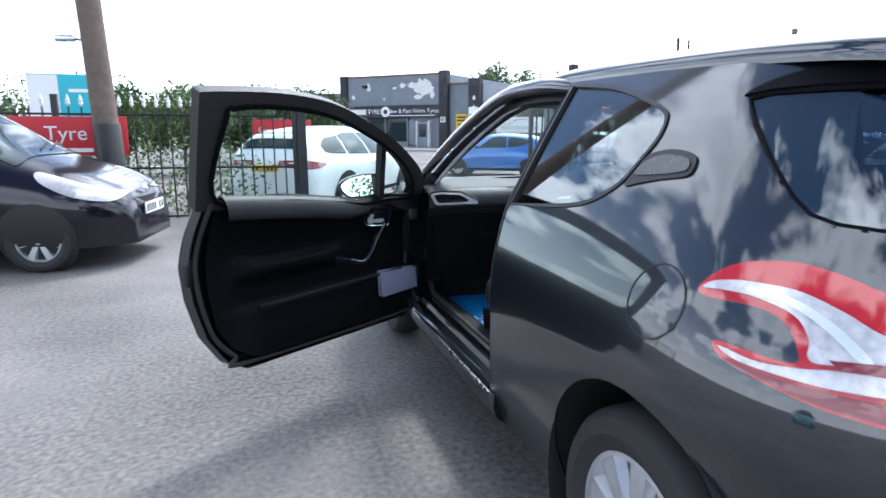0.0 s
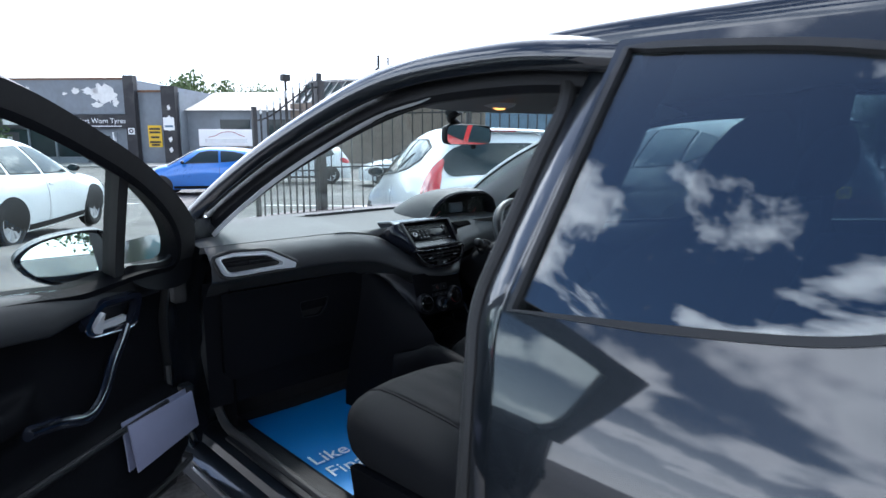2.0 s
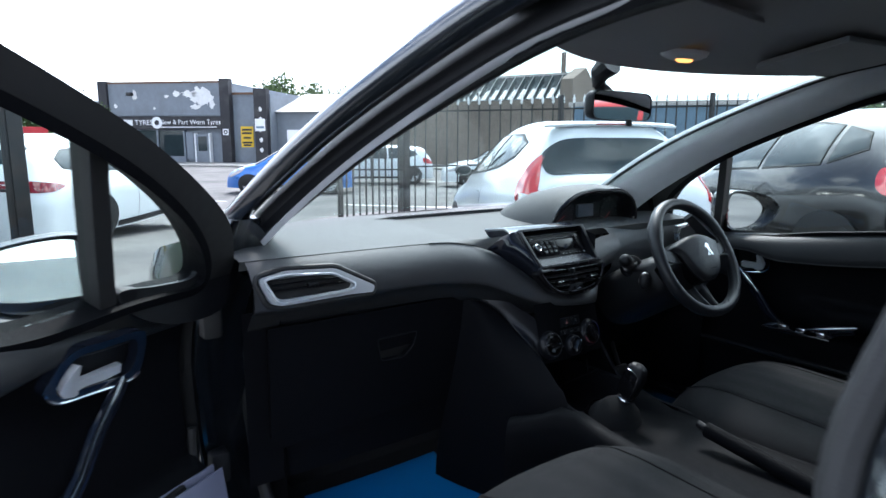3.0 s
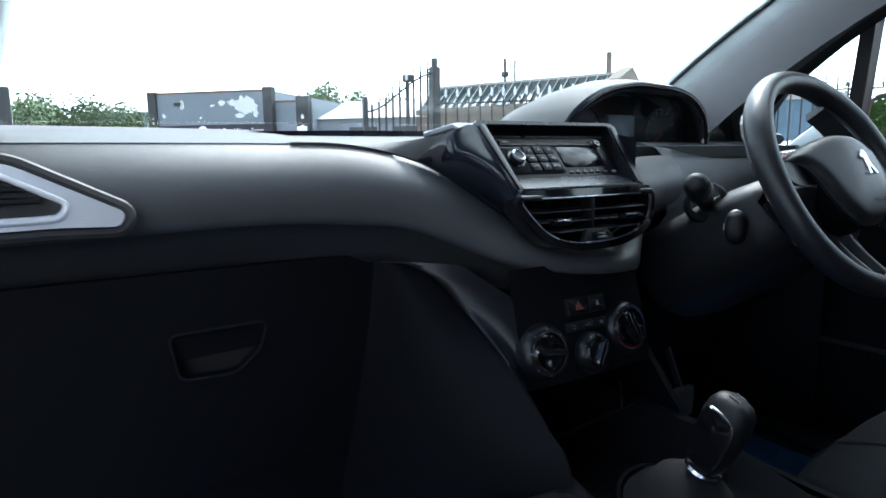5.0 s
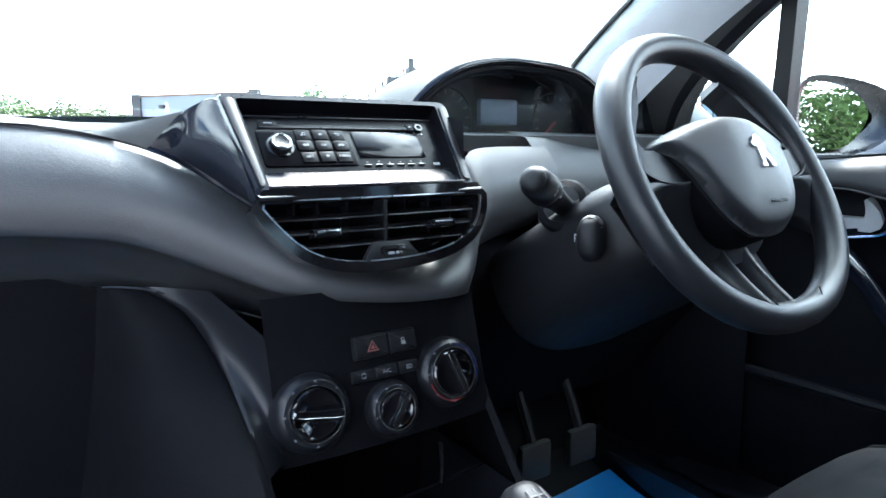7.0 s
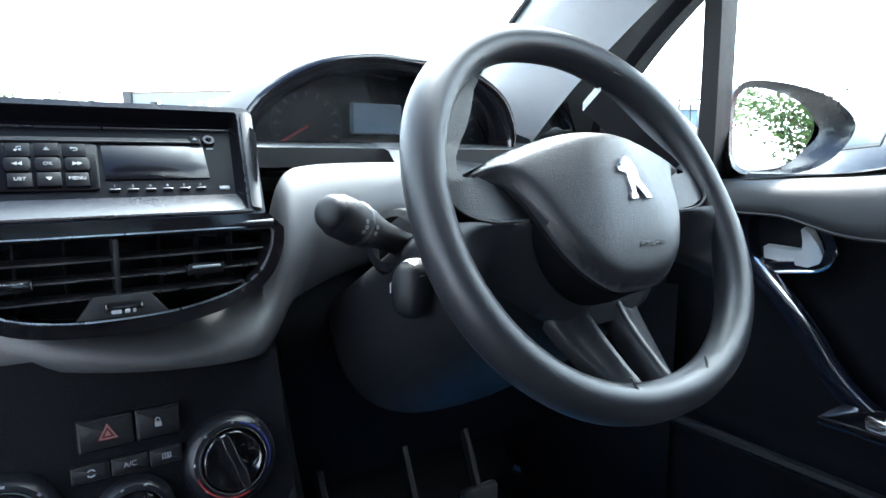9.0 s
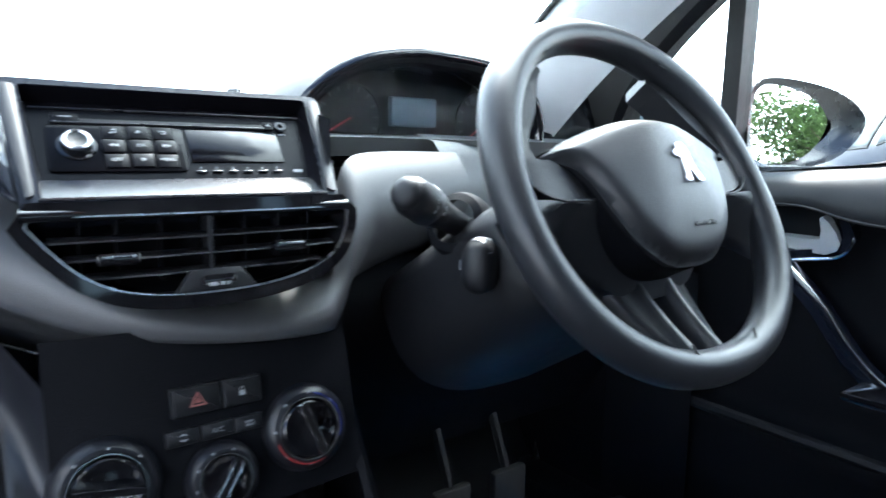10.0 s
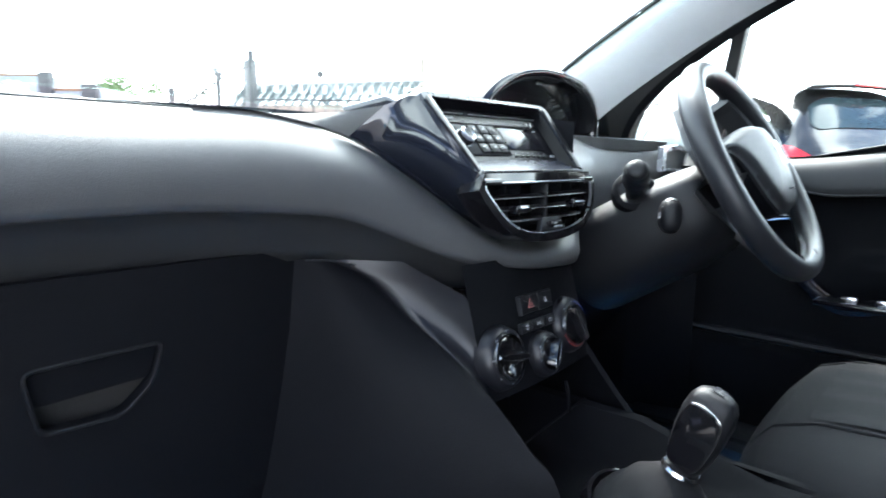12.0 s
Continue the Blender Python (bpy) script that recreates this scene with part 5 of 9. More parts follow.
                part("button_mark", join(lathe([(0.0, 0.0003), (0.0009, 0.0003), (0.0009, 0.0)], 10, m @ Matrix.Translation((-0.0014, -0.0014, 0))), lathe([(0.0, 0.0003), (0.0009, 0.0003), (0.0009, 0.0)], 10, m @ Matrix.Translation((0.0012, -0.0010, 0))), prism([(-0.0008, -0.0014), (-0.0005, -0.0014), (-0.0005, 0.0012), (0.0018, 0.0016), (0.0018, -0.0010), (0.0021, -0.0010), (0.0021, 0.0022), (-0.0008, 0.0018)], 0.0003, m)), ICON, dash)
            elif g == "back":
                part("button_mark", prism([(-0.0028, 0.0008), (-0.0014, 0.0020), (-0.0014, 0.0012), (0.0012, 0.0012), (0.0022, 0.0002), (0.0022, -0.0010), (0.0014, -0.0018), (-0.0008, -0.0018), (-0.0008, -0.0012), (0.0010, -0.0012), (0.0015, -0.0007), (0.0015, 0.0), (0.0010, 0.0005), (-0.0014, 0.0005), (-0.0014, -0.0004)], 0.0003, m), ICON, dash)
            else:
                words("button_mark", g, 0.0040, m, ICON, dash, 0.0002)
    part("display_window", rb(0.001, 0.0440, 0.0735, 0.0765, 0.0012, 0.0004), LCDGLASS, dash, "dark radio display")
    for i in range(6):
        x = 0.006 + i * 0.0118
        part("preset_key", rb(x - 0.0036, 0.0335, x + 0.0036, 0.0350, 0.002, 0.0005), SEALTRIM, dash)
        words("preset_mark", str(i + 1), 0.0032, FM @ Matrix.Translation((x, 0.0376, RZ + 0.0012)), ICON, dash, 0.0001)
    part("status_badge", rb(0.079, 0.033, 0.0865, 0.0362, 0.001, 0.0003), ICON, dash)
    # air vents below, a bowl-shaped opening framed in gloss black
    V = [(-0.089, 0.8595), (0.120, 0.8595)] + [tuple(v) for v in spline([(0.1225, 0.855), (0.1190, 0.841), (0.1085, 0.8255), (0.088, 0.8145), (0.055, 0.8075), (0.018, 0.8055), (-0.016, 0.8065), (-0.042, 0.8115), (-0.062, 0.822), (-0.078, 0.838), (-0.0905, 0.854)], 50)]
    vy = lambda z: 1.850 + (0.862 - z) * -0.16 + 4.0 * max(0.0, 0.808 - z) ** 2
    fv = lambda x, z: (x, vy(z) + 0.5 * (x - 0.018) ** 2, z)
    rim_out = [tuple(p) for p in grow(V, 0.0095)]
    patch("vent_bezel", rim_out, lambda x, z: tuple(np.array(fv(x, z)) + np.array((0, 0.0, 0))), GLOSSBLACK, dash, 0.012, [V], 0.03, "piano black centre vent surround", 0.008)
    patch("bezel_line", [tuple(p) for p in grow(V, 0.0008)], fv, SATIN, dash, 0.02, [[tuple(p) for p in grow(V, -0.0002)]], 0.003, "thin bright vent edge", 0.0088)
    patch("vent_throat", V, fv, LOWPLAS, dash, 0.03, (), 0.004, "", -0.030)
    # lip between the radio ledge and the vents
    rows = [[(x, 1.8525 + dy, z) for x in np.linspace(-0.094, 0.124, 12)] for dy, z in ((0.004, 0.8665), (-0.006, 0.8655), (-0.0085, 0.862), (-0.007, 0.8585), (0.003, 0.857))]
    part("vent_brow", loft(rows), GLOSSBLACK, dash, sharp=60)
    for z, a, b in ((0.8445, -0.080, 0.1165), (0.8325, -0.072, 0.1115), (0.8205, -0.060, 0.100)):
        pts = [(x, vy(z) + 0.5 * (x - 0.018) ** 2 + 0.004, z + 0.0008) for x in np.linspace(a, b, 12)]
        part("vent_slat", tube(pts, 0.0012, 8, up=(0, 1, 0.25), flat=4.6), SLAT, dash)
        part("slat_edge", tube([(x, y - 0.0056, z2 - 0.0012) for x, y, z2 in pts], 0.00075, 6), SEALTRIM, dash)
    part("vent_divider", box((0.015, vy(0.83) - 0.002, 0.812), (0.0185, vy(0.83) + 0.02, 0.858), 0.001), PLASTIC, dash)
    for x in (-0.062, -0.040, -0.012, 0.046, 0.072, 0.096):
        part("vent_vane", box((x - 0.0009, vy(0.83) + 0.014, 0.822 if abs(x) > 0.05 else 0.812), (x + 0.0009, vy(0.83) + 0.030, 0.857), 0.0004), LOWPLAS, dash)
    for x, z in ((-0.043, 0.8325), (0.071, 0.8335)):
        part("vent_tab", prism(rounded([(-0.0125, -0.0045), (0.0125, -0.0045), (0.0125, 0.0035), (-0.0125, 0.0035)], 0.003), 0.012, axes_m((x, vy(z) - 0.002, z), (1, 0, 0), (0, 0.2, 1)), 0.002), GLOSSBLACK, dash)
        part("tab_edge", box((x - 0.0095, vy(z) - 0.0150, z + 0.0024), (x + 0.0095, vy(z) - 0.0080, z + 0.0040), 0.0007), SATIN, dash)
    part("vent_wheel_housing", prism([(-0.029, -0.008), (0.029, -0.008), (0.017, 0.0085), (-0.017, 0.0085)], 0.006, axes_m((0.018, vy(0.8135) - 0.001, 0.8125), (1, 0, 0), (0, 0.3, 1)), 0.002), PLASTIC, dash)
    part("vent_wheel", prism(rounded([(-0.0115, -0.0035), (0.0115, -0.0035), (0.0115, 0.0035), (-0.0115, 0.0035)], 0.003), 0.012, axes_m((0.018, vy(0.8125) - 0.002, 0.8125), (1, 0, 0), (0, 0.3, 1)), 0.002), GLOSSBLACK, dash)
    wm = axes_m((0.018, vy(0.8125) - 0.0141, 0.8125), (1, 0, 0), (0, 0.3, 1))
    for x, w in ((-0.005, 0.0028), (0.0015, 0.0014), (0.0055, 0.0008)):
        part("wheel_mark", box((x - w, -0.0012, 0), (x + w, 0.0012, 0.0004), 0, 1, wm), ICON, dash)


def binnacle(dash):
    cx, zb = 0.362, 0.888
    arch = [(0.168, 0.030), (0.170, 0.062), (0.150, 0.100), (0.105, 0.126), (0.05, 0.135), (0.0, 0.137), (-0.05, 0.138), (-0.115, 0.125), (-0.170, 0.092), (-0.202, 0.050), (-0.210, 0.012)]
    A = spline(arch, 40)
    def arc_row(dy, k, dz):
        return [(cx + x * k, 2.045 + dy + 0.10 * abs(x), zb + z * (k if dy < 0.1 else k * 0.98) + dz) for x, z in A]
    lip = ((0.075, 0.90, -0.012), (0.0, 0.94, -0.006), (-0.012, 0.972, -0.002), (-0.012, 1.0, 0.001), (-0.004, 1.014, 0.003))
    part("instrument_hood", loft([arc_row(*q) for q in ((-0.004, 1.012, 0.003), (0.02, 1.035, 0.005), (0.06, 1.06, 0.005), (0.12, 1.09, -0.004), (0.19, 1.10, -0.022), (0.27, 1.06, -0.052))]), DASHTOP, dash, "matt instrument hood, lightened like the dash top", sharp=70)
    part("hood_lip", loft([arc_row(*q) for q in lip]), GLOSSBLACK, dash, "piano black hood rim", sharp=70)
    face = [(x * 0.92, z * 0.93) for x, z in A] + [(-0.18, 0.0), (0.160, 0.0)]
    patch("instrument_face", face, lambda x, z: (cx + x, 2.105 + 0.02 * (1 - (x / 0.17) ** 2), zb + z), DARKSCREEN, dash, 0.03, (), 0.006, "dark instrument panel")
    part("instrument_shelf", loft([[(cx + x, 2.10, zb + 0.016), (cx + x, 2.05, zb + 0.008), (cx + x, 2.02, zb + 0.012)] for x in np.linspace(-0.172, 0.172, 12)]), LOWPLAS, dash)
    part("shelf_trim", tube([(cx + x, 2.022, zb + 0.013 + (0.010 if abs(x) < 0.05 else 0.0)) for x in np.linspace(-0.17, 0.17, 30)], 0.0016, 6), GLOSSBLACK, dash)
    P = lambda x, z, d=0.0: (cx + x, 2.118 + d, zb + z)
    patch("instrument_lens", [(x * 0.925, z * 0.935) for x, z in A] + [(-0.18, 0.004), (0.160, 0.004)], lambda x, z: (cx + x, 2.098 - 0.045 * (z / 0.137) + 0.012 * (x / 0.17) ** 2, zb + z), LENS, dash, 0.02, (), 0.002, "clear curved instrument lens").visible_shadow = False
    part("trip_display", box((cx - 0.050, 2.10, zb + 0.052), (cx + 0.020, 2.112, zb + 0.090), 0.003), SCREEN, dash, "grey trip display")
    for x in (-0.108, 0.100):
        m = axes_m(P(x, 0.060, -0.012), (1, 0, 0), (0, 0, 1))
        part("dial_ring", lathe([(0.043, 0), (0.044, 0.003), (0.0455, 0.003), (0.046, 0)], 40, m), PLASTIC, dash)
        for i in range(13):
            a = radians(220 - i * 260 / 12)
            part("dial_tick", box((-0.001, 0.034, 0), (0.001, 0.041, 0.001), 0, 1, m @ Matrix.Rotation(a - math.pi / 2, 4, "Z")), DIMMARK, dash)
        part("dial_needle", box((-0.0012, 0.0, 0.004), (0.0012, 0.038, 0.0055), 0.0003, 1, m @ Matrix.Rotation(radians(120 if x < 0 else 130), 4, "Z")), REDINK, dash)
    for i in range(4):
        part("warning_mark", box((cx - 0.03 + i * 0.016, 2.098, zb + 0.034), (cx - 0.024 + i * 0.016, 2.10, zb + 0.038)), ICON, dash)


def console():
    # broad side panel that sweeps from the glovebox down to the tunnel, with a rolled edge
    left = [(-0.206, 2.010, 0.781), (-0.207, 2.008, 0.755), (-0.210, 2.008, 0.715), (-0.217, 2.009, 0.665), (-0.226, 2.012, 0.61), (-0.236, 2.016, 0.555), (-0.246, 2.03, 0.48), (-0.25, 2.05, 0.38), (-0.25, 2.06, 0.28)]
    right = [(-0.178, 1.988, 0.779), (-0.143, 1.962, 0.757), (-0.125, 1.925, 0.722), (-0.119, 1.868, 0.690), (-0.118, 1.815, 0.657), (-0.118, 1.768, 0.618), (-0.119, 1.733, 0.584), (-0.125, 1.70, 0.45), (-0.13, 1.69, 0.28)]
    Lc, Rc = spline(left, 40), spline(right, 40)
    rows = []
    for k, (a, b) in enumerate(zip(Lc, Rc)):
        bul = 0.016 * math.sin(math.pi * min(k / 32, 1.0)) ** 0.8 + 0.004
        row = [tuple(a * (1 - u) + b * u + np.array((-0.72, -0.62, 0.10)) * bul * math.sin(math.pi * u ** 1.35)) for u in np.linspace(0, 0.96, 12)]
        row += [tuple(b + np.array((0.001, 0.001, 0.0))), tuple(b + np.array((0.007, 0.006, -0.001))), tuple(b + np.array((0.012, 0.016, -0.006)))]
        rows.append(row)
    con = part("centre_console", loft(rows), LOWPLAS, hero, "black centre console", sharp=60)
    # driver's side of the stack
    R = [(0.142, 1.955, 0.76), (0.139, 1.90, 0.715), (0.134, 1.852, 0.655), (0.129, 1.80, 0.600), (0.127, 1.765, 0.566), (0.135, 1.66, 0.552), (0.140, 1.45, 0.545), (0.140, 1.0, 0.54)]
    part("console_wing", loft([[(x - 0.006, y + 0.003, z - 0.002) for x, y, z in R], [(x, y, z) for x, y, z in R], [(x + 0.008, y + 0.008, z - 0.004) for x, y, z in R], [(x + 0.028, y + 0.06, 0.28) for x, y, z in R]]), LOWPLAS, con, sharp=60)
    # glossy inner cheek by the dials
    sy = lambda z: 1.846 + (z - 0.68) * 0.28
    fs = lambda x, z: (x, sy(z) + 0.5 * x * x, z)
    zc = np.linspace(0.776, 0.640, 14)
    E = spline(right[:6], 90)
    rows = []
    for z in zc:
        e = E[int(np.argmin(abs(E[:, 2] - (z + 0.004))))]
        f = np.array(fs(-0.088 - 0.9 * max(0.0, z - 0.742), z)) + np.array((0, 1.6 * max(0.0, z - 0.742), 0))
        mid = (e + f) / 2 + np.array((0.006, 0.014, -0.002))
        rows.append([tuple(e + np.array((0.004, 0.004, -0.002)))] + [tuple((1 - t) ** 2 * e + 2 * t * (1 - t) * mid + t * t * f) for t in np.linspace(0.12, 1, 9)])
    part("console_cheek", loft(rows), CONSOLETRIM, con, "glossy black inner cheek", sharp=80)
    # stack with heater controls
    part("control_fascia", loft([[fs(x, z) for x in np.linspace(-0.090, 0.132, 12)] for z in (0.775, 0.752, 0.73, 0.70, 0.67, 0.645, 0.636)] + [[(x, 1.85, 0.630) for x in np.linspace(-0.100, 0.132, 12)], [(x, 1.93, 0.622) for x in np.linspace(-0.105, 0.132, 12)], [(x, 1.95, 0.56) for x in np.linspace(-0.11, 0.132, 12)], [(x, 1.94, 0.50) for x in np.linspace(-0.115, 0.13, 12)]]), LOWPLAS, con, sharp=50)
    hm = axes_m(fs(0.005, 0.722), (1, 0, 0), (0, 0.28, 1))
    for x0, x1 in ((-0.0195, 0.0155), (0.0165, 0.046)):
        part("hazard_switch" if x0 < 0 else "lock_switch", prism(rounded([(x0, -0.0115), (x1, -0.0105), (x1, 0.0105), (x0, 0.0105)], 0.002), 0.006, hm, 0.0022), PLASTIC, con)
    tri = hm @ Matrix.Translation((-0.001, 0.0, 0.0062))
    part("hazard_mark", prism([(-0.0062, -0.005), (0.0062, -0.005), (0, 0.0058)], 0.0004, tri), HAZARD, con)
    part("hazard_mark", prism([(-0.0042, -0.0037), (0.0042, -0.0037), (0, 0.0035)], 0.0006, tri), PLASTIC, con)
    part("hazard_mark", prism([(-0.0022, -0.0026), (0.0022, -0.0026), (0, 0.0014)], 0.0008, tri), HAZARD, con)
    lk = hm @ Matrix.Translation((0.031, 0.0, 0.0062))
    part("lock_mark", join(prism([(-0.0022, -0.0036), (0.0022, -0.0036), (0.0022, 0.0), (-0.0022, 0.0)], 0.0004, lk), tube([tuple(lk @ Vector((0.0015 * math.cos(q), 0.0005 + 0.0022 * math.sin(q), 0.0003))) for q in np.linspace(0, math.pi, 10)], 0.0004, 5)), ICON, con)
    bar = axes_m(fs(0.016, 0.6975), (1, 0, 0), (0, 0.28, 1))
    for x0, x1 in ((-0.036, -0.0125), (-0.0118, 0.0118), (0.0125, 0.034)):
        part("climate_key", prism(rounded([(x0, -0.0058), (x1, -0.0054), (x1, 0.0062), (x0, 0.0058)], 0.0015), 0.0045, bar, 0.0014), PLASTIC, con)
    words("climate_mark", "A/C", 0.0052, bar @ Matrix.Translation((0, 0, 0.0046)), ICON, con, 0.0002)
    for a0 in (20, 200):
        part("climate_mark", lathe([(0.0018, 0), (0.0018, 0.0004), (0.0028, 0.0004), (0.0028, 0)], 12, bar @ Matrix.Translation((-0.024, 0, 0.0046)) @ Matrix.Rotation(radians(a0), 4, "Z"), 130), ICON, con)
    part("climate_mark", join(prism([(-0.003, -0.002), (0.003, -0.002), (0.003, 0.002), (-0.003, 0.002)], 0.0003, bar @ Matrix.Translation((0.0235, 0, 0.0046)))), ICON, con)
    part("climate_mark", join(*[box((0.0235 + k * 0.0018 - 0.0004, -0.0013, 0.0048), (0.0235 + k * 0.0018 + 0.0004, 0.0013, 0.0052), 0, 1, bar) for k in (-1, 0, 1)]), PLASTIC, con)
    for x, z, r in ((-0.059, 0.676, 0.0255), (0.016, 0.664, 0.0195), (0.084, 0.683, 0.0255)):
        m = axes_m(fs(x, z), (1, 0, 0), (0, 0.28, 1))
        turn = 18 if x > 0.05 else -35 if x > 0 else 80
        part("dial_collar", lathe([(r * 1.42, -0.006), (r * 1.34, 0.004), (r * 1.24, 0.010), (r * 1.10, 0.0125), (r * 0.98, 0.0125), (r * 0.94, 0.004)], 40, m), CONSOLETRIM, con)
        part("dial_rim", lathe([(r * 0.985, 0.0125), (r * 0.965, 0.0150), (r * 0.92, 0.0150), (r * 0.90, 0.011)], 40, m), RIMCHROME, con, "thin chrome dial rim")
        part("dial_knob", lathe([(r * 0.9, 0.004), (r * 0.87, 0.013), (r * 0.80, 0.0145), (r * 0.55, 0.0105), (0.0, 0.0095)], 36, m), GLOSSBLACK, con)
        g = m @ Matrix.Rotation(radians(turn), 4, "Z")
        grip = [[tuple(g @ Vector((wx * k, y, zz))) for wx, zz in ((-0.0075, 0.009), (-0.0045, 0.020), (-0.0025, 0.0235), (0.0025, 0.0235), (0.0045, 0.020), (0.0075, 0.009))] for y, k in zip(np.linspace(-r * 0.84, r * 0.84, 9), (0.7, 0.95, 1.0, 0.92, 0.85, 0.92, 1.0, 0.95, 0.7))]
        part("dial_grip", loft(grip), GLOSSBLACK, con, sharp=40)
        part("grip_edge", join(*[tube([tuple(g @ Vector((sgn * 0.0030 * k, y, 0.0238))) for y, k in zip(np.linspace(-r * 0.8, r * 0.8, 9), (0.7, 0.95, 1.0, 0.92, 0.85, 0.92, 1.0, 0.95, 0.7))], 0.0005, 5) for sgn in (-1, 1)]), RIMCHROME, con)
        part("pointer_mark", prism([(-0.0020, 0.0018), (0.0020, 0.0018), (0.0, -0.0022)], 0.0004, g @ Matrix.Translation((0, r * 0.74, 0.0150))), WHITEINK, con)
        for a in ((40, 85, 130, 175, -5, -50) if r > 0.02 else (60, 20, -20, 100)):
            part("dial_mark", box((-0.0011, r * 1.05, 0.0122), (0.0011, r * 1.11, 0.0130), 0, 1, m @ Matrix.Rotation(radians(a), 4, "Z")), ICON, con)
    hd = axes_m(fs(0.084, 0.683), (1, 0, 0), (0, 0.28, 1))
    part("heat_mark", lathe([(0.0268, 0.0128), (0.0268, 0.0132), (0.0276, 0.0132), (0.0276, 0.0126)], 24, hd @ Matrix.Rotation(radians(195), 4, "Z"), 95), REDINK, con)
    part("cold_mark", lathe([(0.0268, 0.0128), (0.0268, 0.0132), (0.0276, 0.0132), (0.0276, 0.0126)], 24, hd @ Matrix.Rotation(radians(-25), 4, "Z"), 100), COLDINK, con)
    part("socket_flap", tube([(0.068, 1.838, 0.618), (0.067, 1.833, 0.600), (0.064, 1.830, 0.580)], 0.0025, 6), GLOSSBLACK, con)
    part("cubby_lip", tube([(-0.108, 1.83, 0.560), (-0.06, 1.835, 0.566), (0.02, 1.838, 0.572), (0.12, 1.838, 0.580)], 0.0014, 6), LOWPLAS, con)
    # tunnel top with tray
    rows = []
    for y, z in ((1.98, 0.505), (1.86, 0.500), (1.80, 0.505), (1.76, 0.512), (1.70, 0.518), (1.62, 0.522), (1.56, 0.532), (1.45, 0.538), (1.0, 0.535)):
        rim = min(0.585, 0.552 + 0.033 * max(0.0, (y - 1.66) / 0.08))
        rows.append([(-0.135, y, rim - 0.03), (-0.121, y, rim - 0.004), (-0.112, y, rim), (-0.103, y, rim - 0.006), (-0.092, y, z + 0.008), (-0.08, y, z), (0, y, z - 0.004), (0.09, y, z), (0.105, y, z + 0.010), (0.116, y, rim - 0.012), (0.125, y, rim - 0.008), (0.135, y, rim - 0.03)])
    part("tunnel_top", loft(rows), LOWPLAS, con, sharp=50)
    # rolled tunnel side below the panel
    rows = []
    for y, x, z in ((1.80, -0.235, 0.548), (1.76, -0.190, 0.556), (1.735, -0.150, 0.572), (1.70, -0.125, 0.568), (1.60, -0.132, 0.556), (1.45, -0.140, 0.548), (1.0, -0.140, 0.54)):
        rows.append([(x + 0.030, y + 0.010, z - 0.002), (x + 0.010, y + 0.004, z + 0.002), (x, y, z - 0.002), (x - 0.010, y - 0.006, z - 0.012), (x - 0.016, y - 0.010, z - 0.035), (x - 0.022, y - 0.014, z - 0.10), (x - 0.026, y - 0.016, 0.28)])
    part("tunnel_side", loft(rows), LOWPLAS, con, sharp=60)
    # gear lever: pleated boot, collar and capped knob
    top = Vector((0.025, 1.648, 0.668))
    base = Vector((0.018, 1.70, 0.515))
    prof = [(0.066, 0.0), (0.058, 0.018), (0.052, 0.022), (0.044, 0.040), (0.036, 0.046), (0.026, 0.056), (0.020, 0.060), (0.016, 0.066)]
    ax = (top - base).normalized()
    m = axes_m(base, (1, 0, -ax.x / ax.z), ax.cross(Vector((1, 0, -ax.x / ax.z))))
    part("gear_lever", lathe(prof, 20, m), CLOTH, con, "gear lever with a black boot and glossy knob", sharp=60)
    part("boot_frame", lathe([(0.066, -0.004), (0.070, 0.004), (0.074, 0.004), (0.078, -0.006)], 28, m), GLOSSBLACK, con)
    part("lever_collar", lathe([(0.015, 0.062), (0.0195, 0.064), (0.0205, 0.068), (0.0185, 0.071), (0.015, 0.071)], 24, m), RIMCHROME, con)
    rows = []
    for t, hy, hx in ((0.068, 0.019, 0.015), (0.078, 0.025, 0.0185), (0.092, 0.0295, 0.0205), (0.112, 0.033, 0.022), (0.134, 0.034, 0.022), (0.148, 0.031, 0.020), (0.156, 0.025, 0.0155), (0.160, 0.016, 0.009), (0.161, 0.006, 0.003)):
        rows.append([tuple(m @ Vector((0.86 * hx * math.copysign(abs(math.cos(q)) ** 0.75, math.cos(q)), 0.74 * hy * math.copysign(abs(math.sin(q)) ** 0.75, math.sin(q)), t))) for q in np.linspace(0, 2 * math.pi, 32, endpoint=False)])
    part("gear_knob", loft(rows, closed=True, caps=True), PLASTIC, con, "black gear knob", sharp=60)
    im = m @ axes_m((-0.0170, 0.0, 0.114), (0, -1, 0), (0, 0, 1))
    ins = smooth_poly([(-0.018, -0.034), (0.006, -0.038), (0.020, -0.032), (0.025, -0.012), (0.026, 0.012), (0.020, 0.028), (-0.002, 0.034), (-0.020, 0.031), (-0.026, 0.012), (-0.024, -0.012)], 40)
    ins = [(p[0] * 0.74, p[1] * 0.95) for p in ins]
    part("insert_frame", prism([tuple(p) for p in grow(ins, 0.0006)], 0.0022, im, 0.0006), CHROME, con, "chrome insert frame")
    part("knob_insert", prism([tuple(p) for p in ins], 0.0042, im, 0.0015), GLOSSBLACK, con, "piano black knob insert")
    part("gate_mark", join(*[box((0.006 * i - 0.0006, -0.006, 0.1606), (0.006 * i + 0.0006, 0.006, 0.1616), 0, 1, m) for i in (-1, 0, 1)] + [box((-0.006, -0.0006, 0.1606), (0.006, 0.0006, 0.1616), 0, 1, m)]), DIMMARK, con)
    # handbrake
    hb = [(0.035, 1.22, 0.535), (0.035, 1.36, 0.555), (0.035, 1.485, 0.573)]
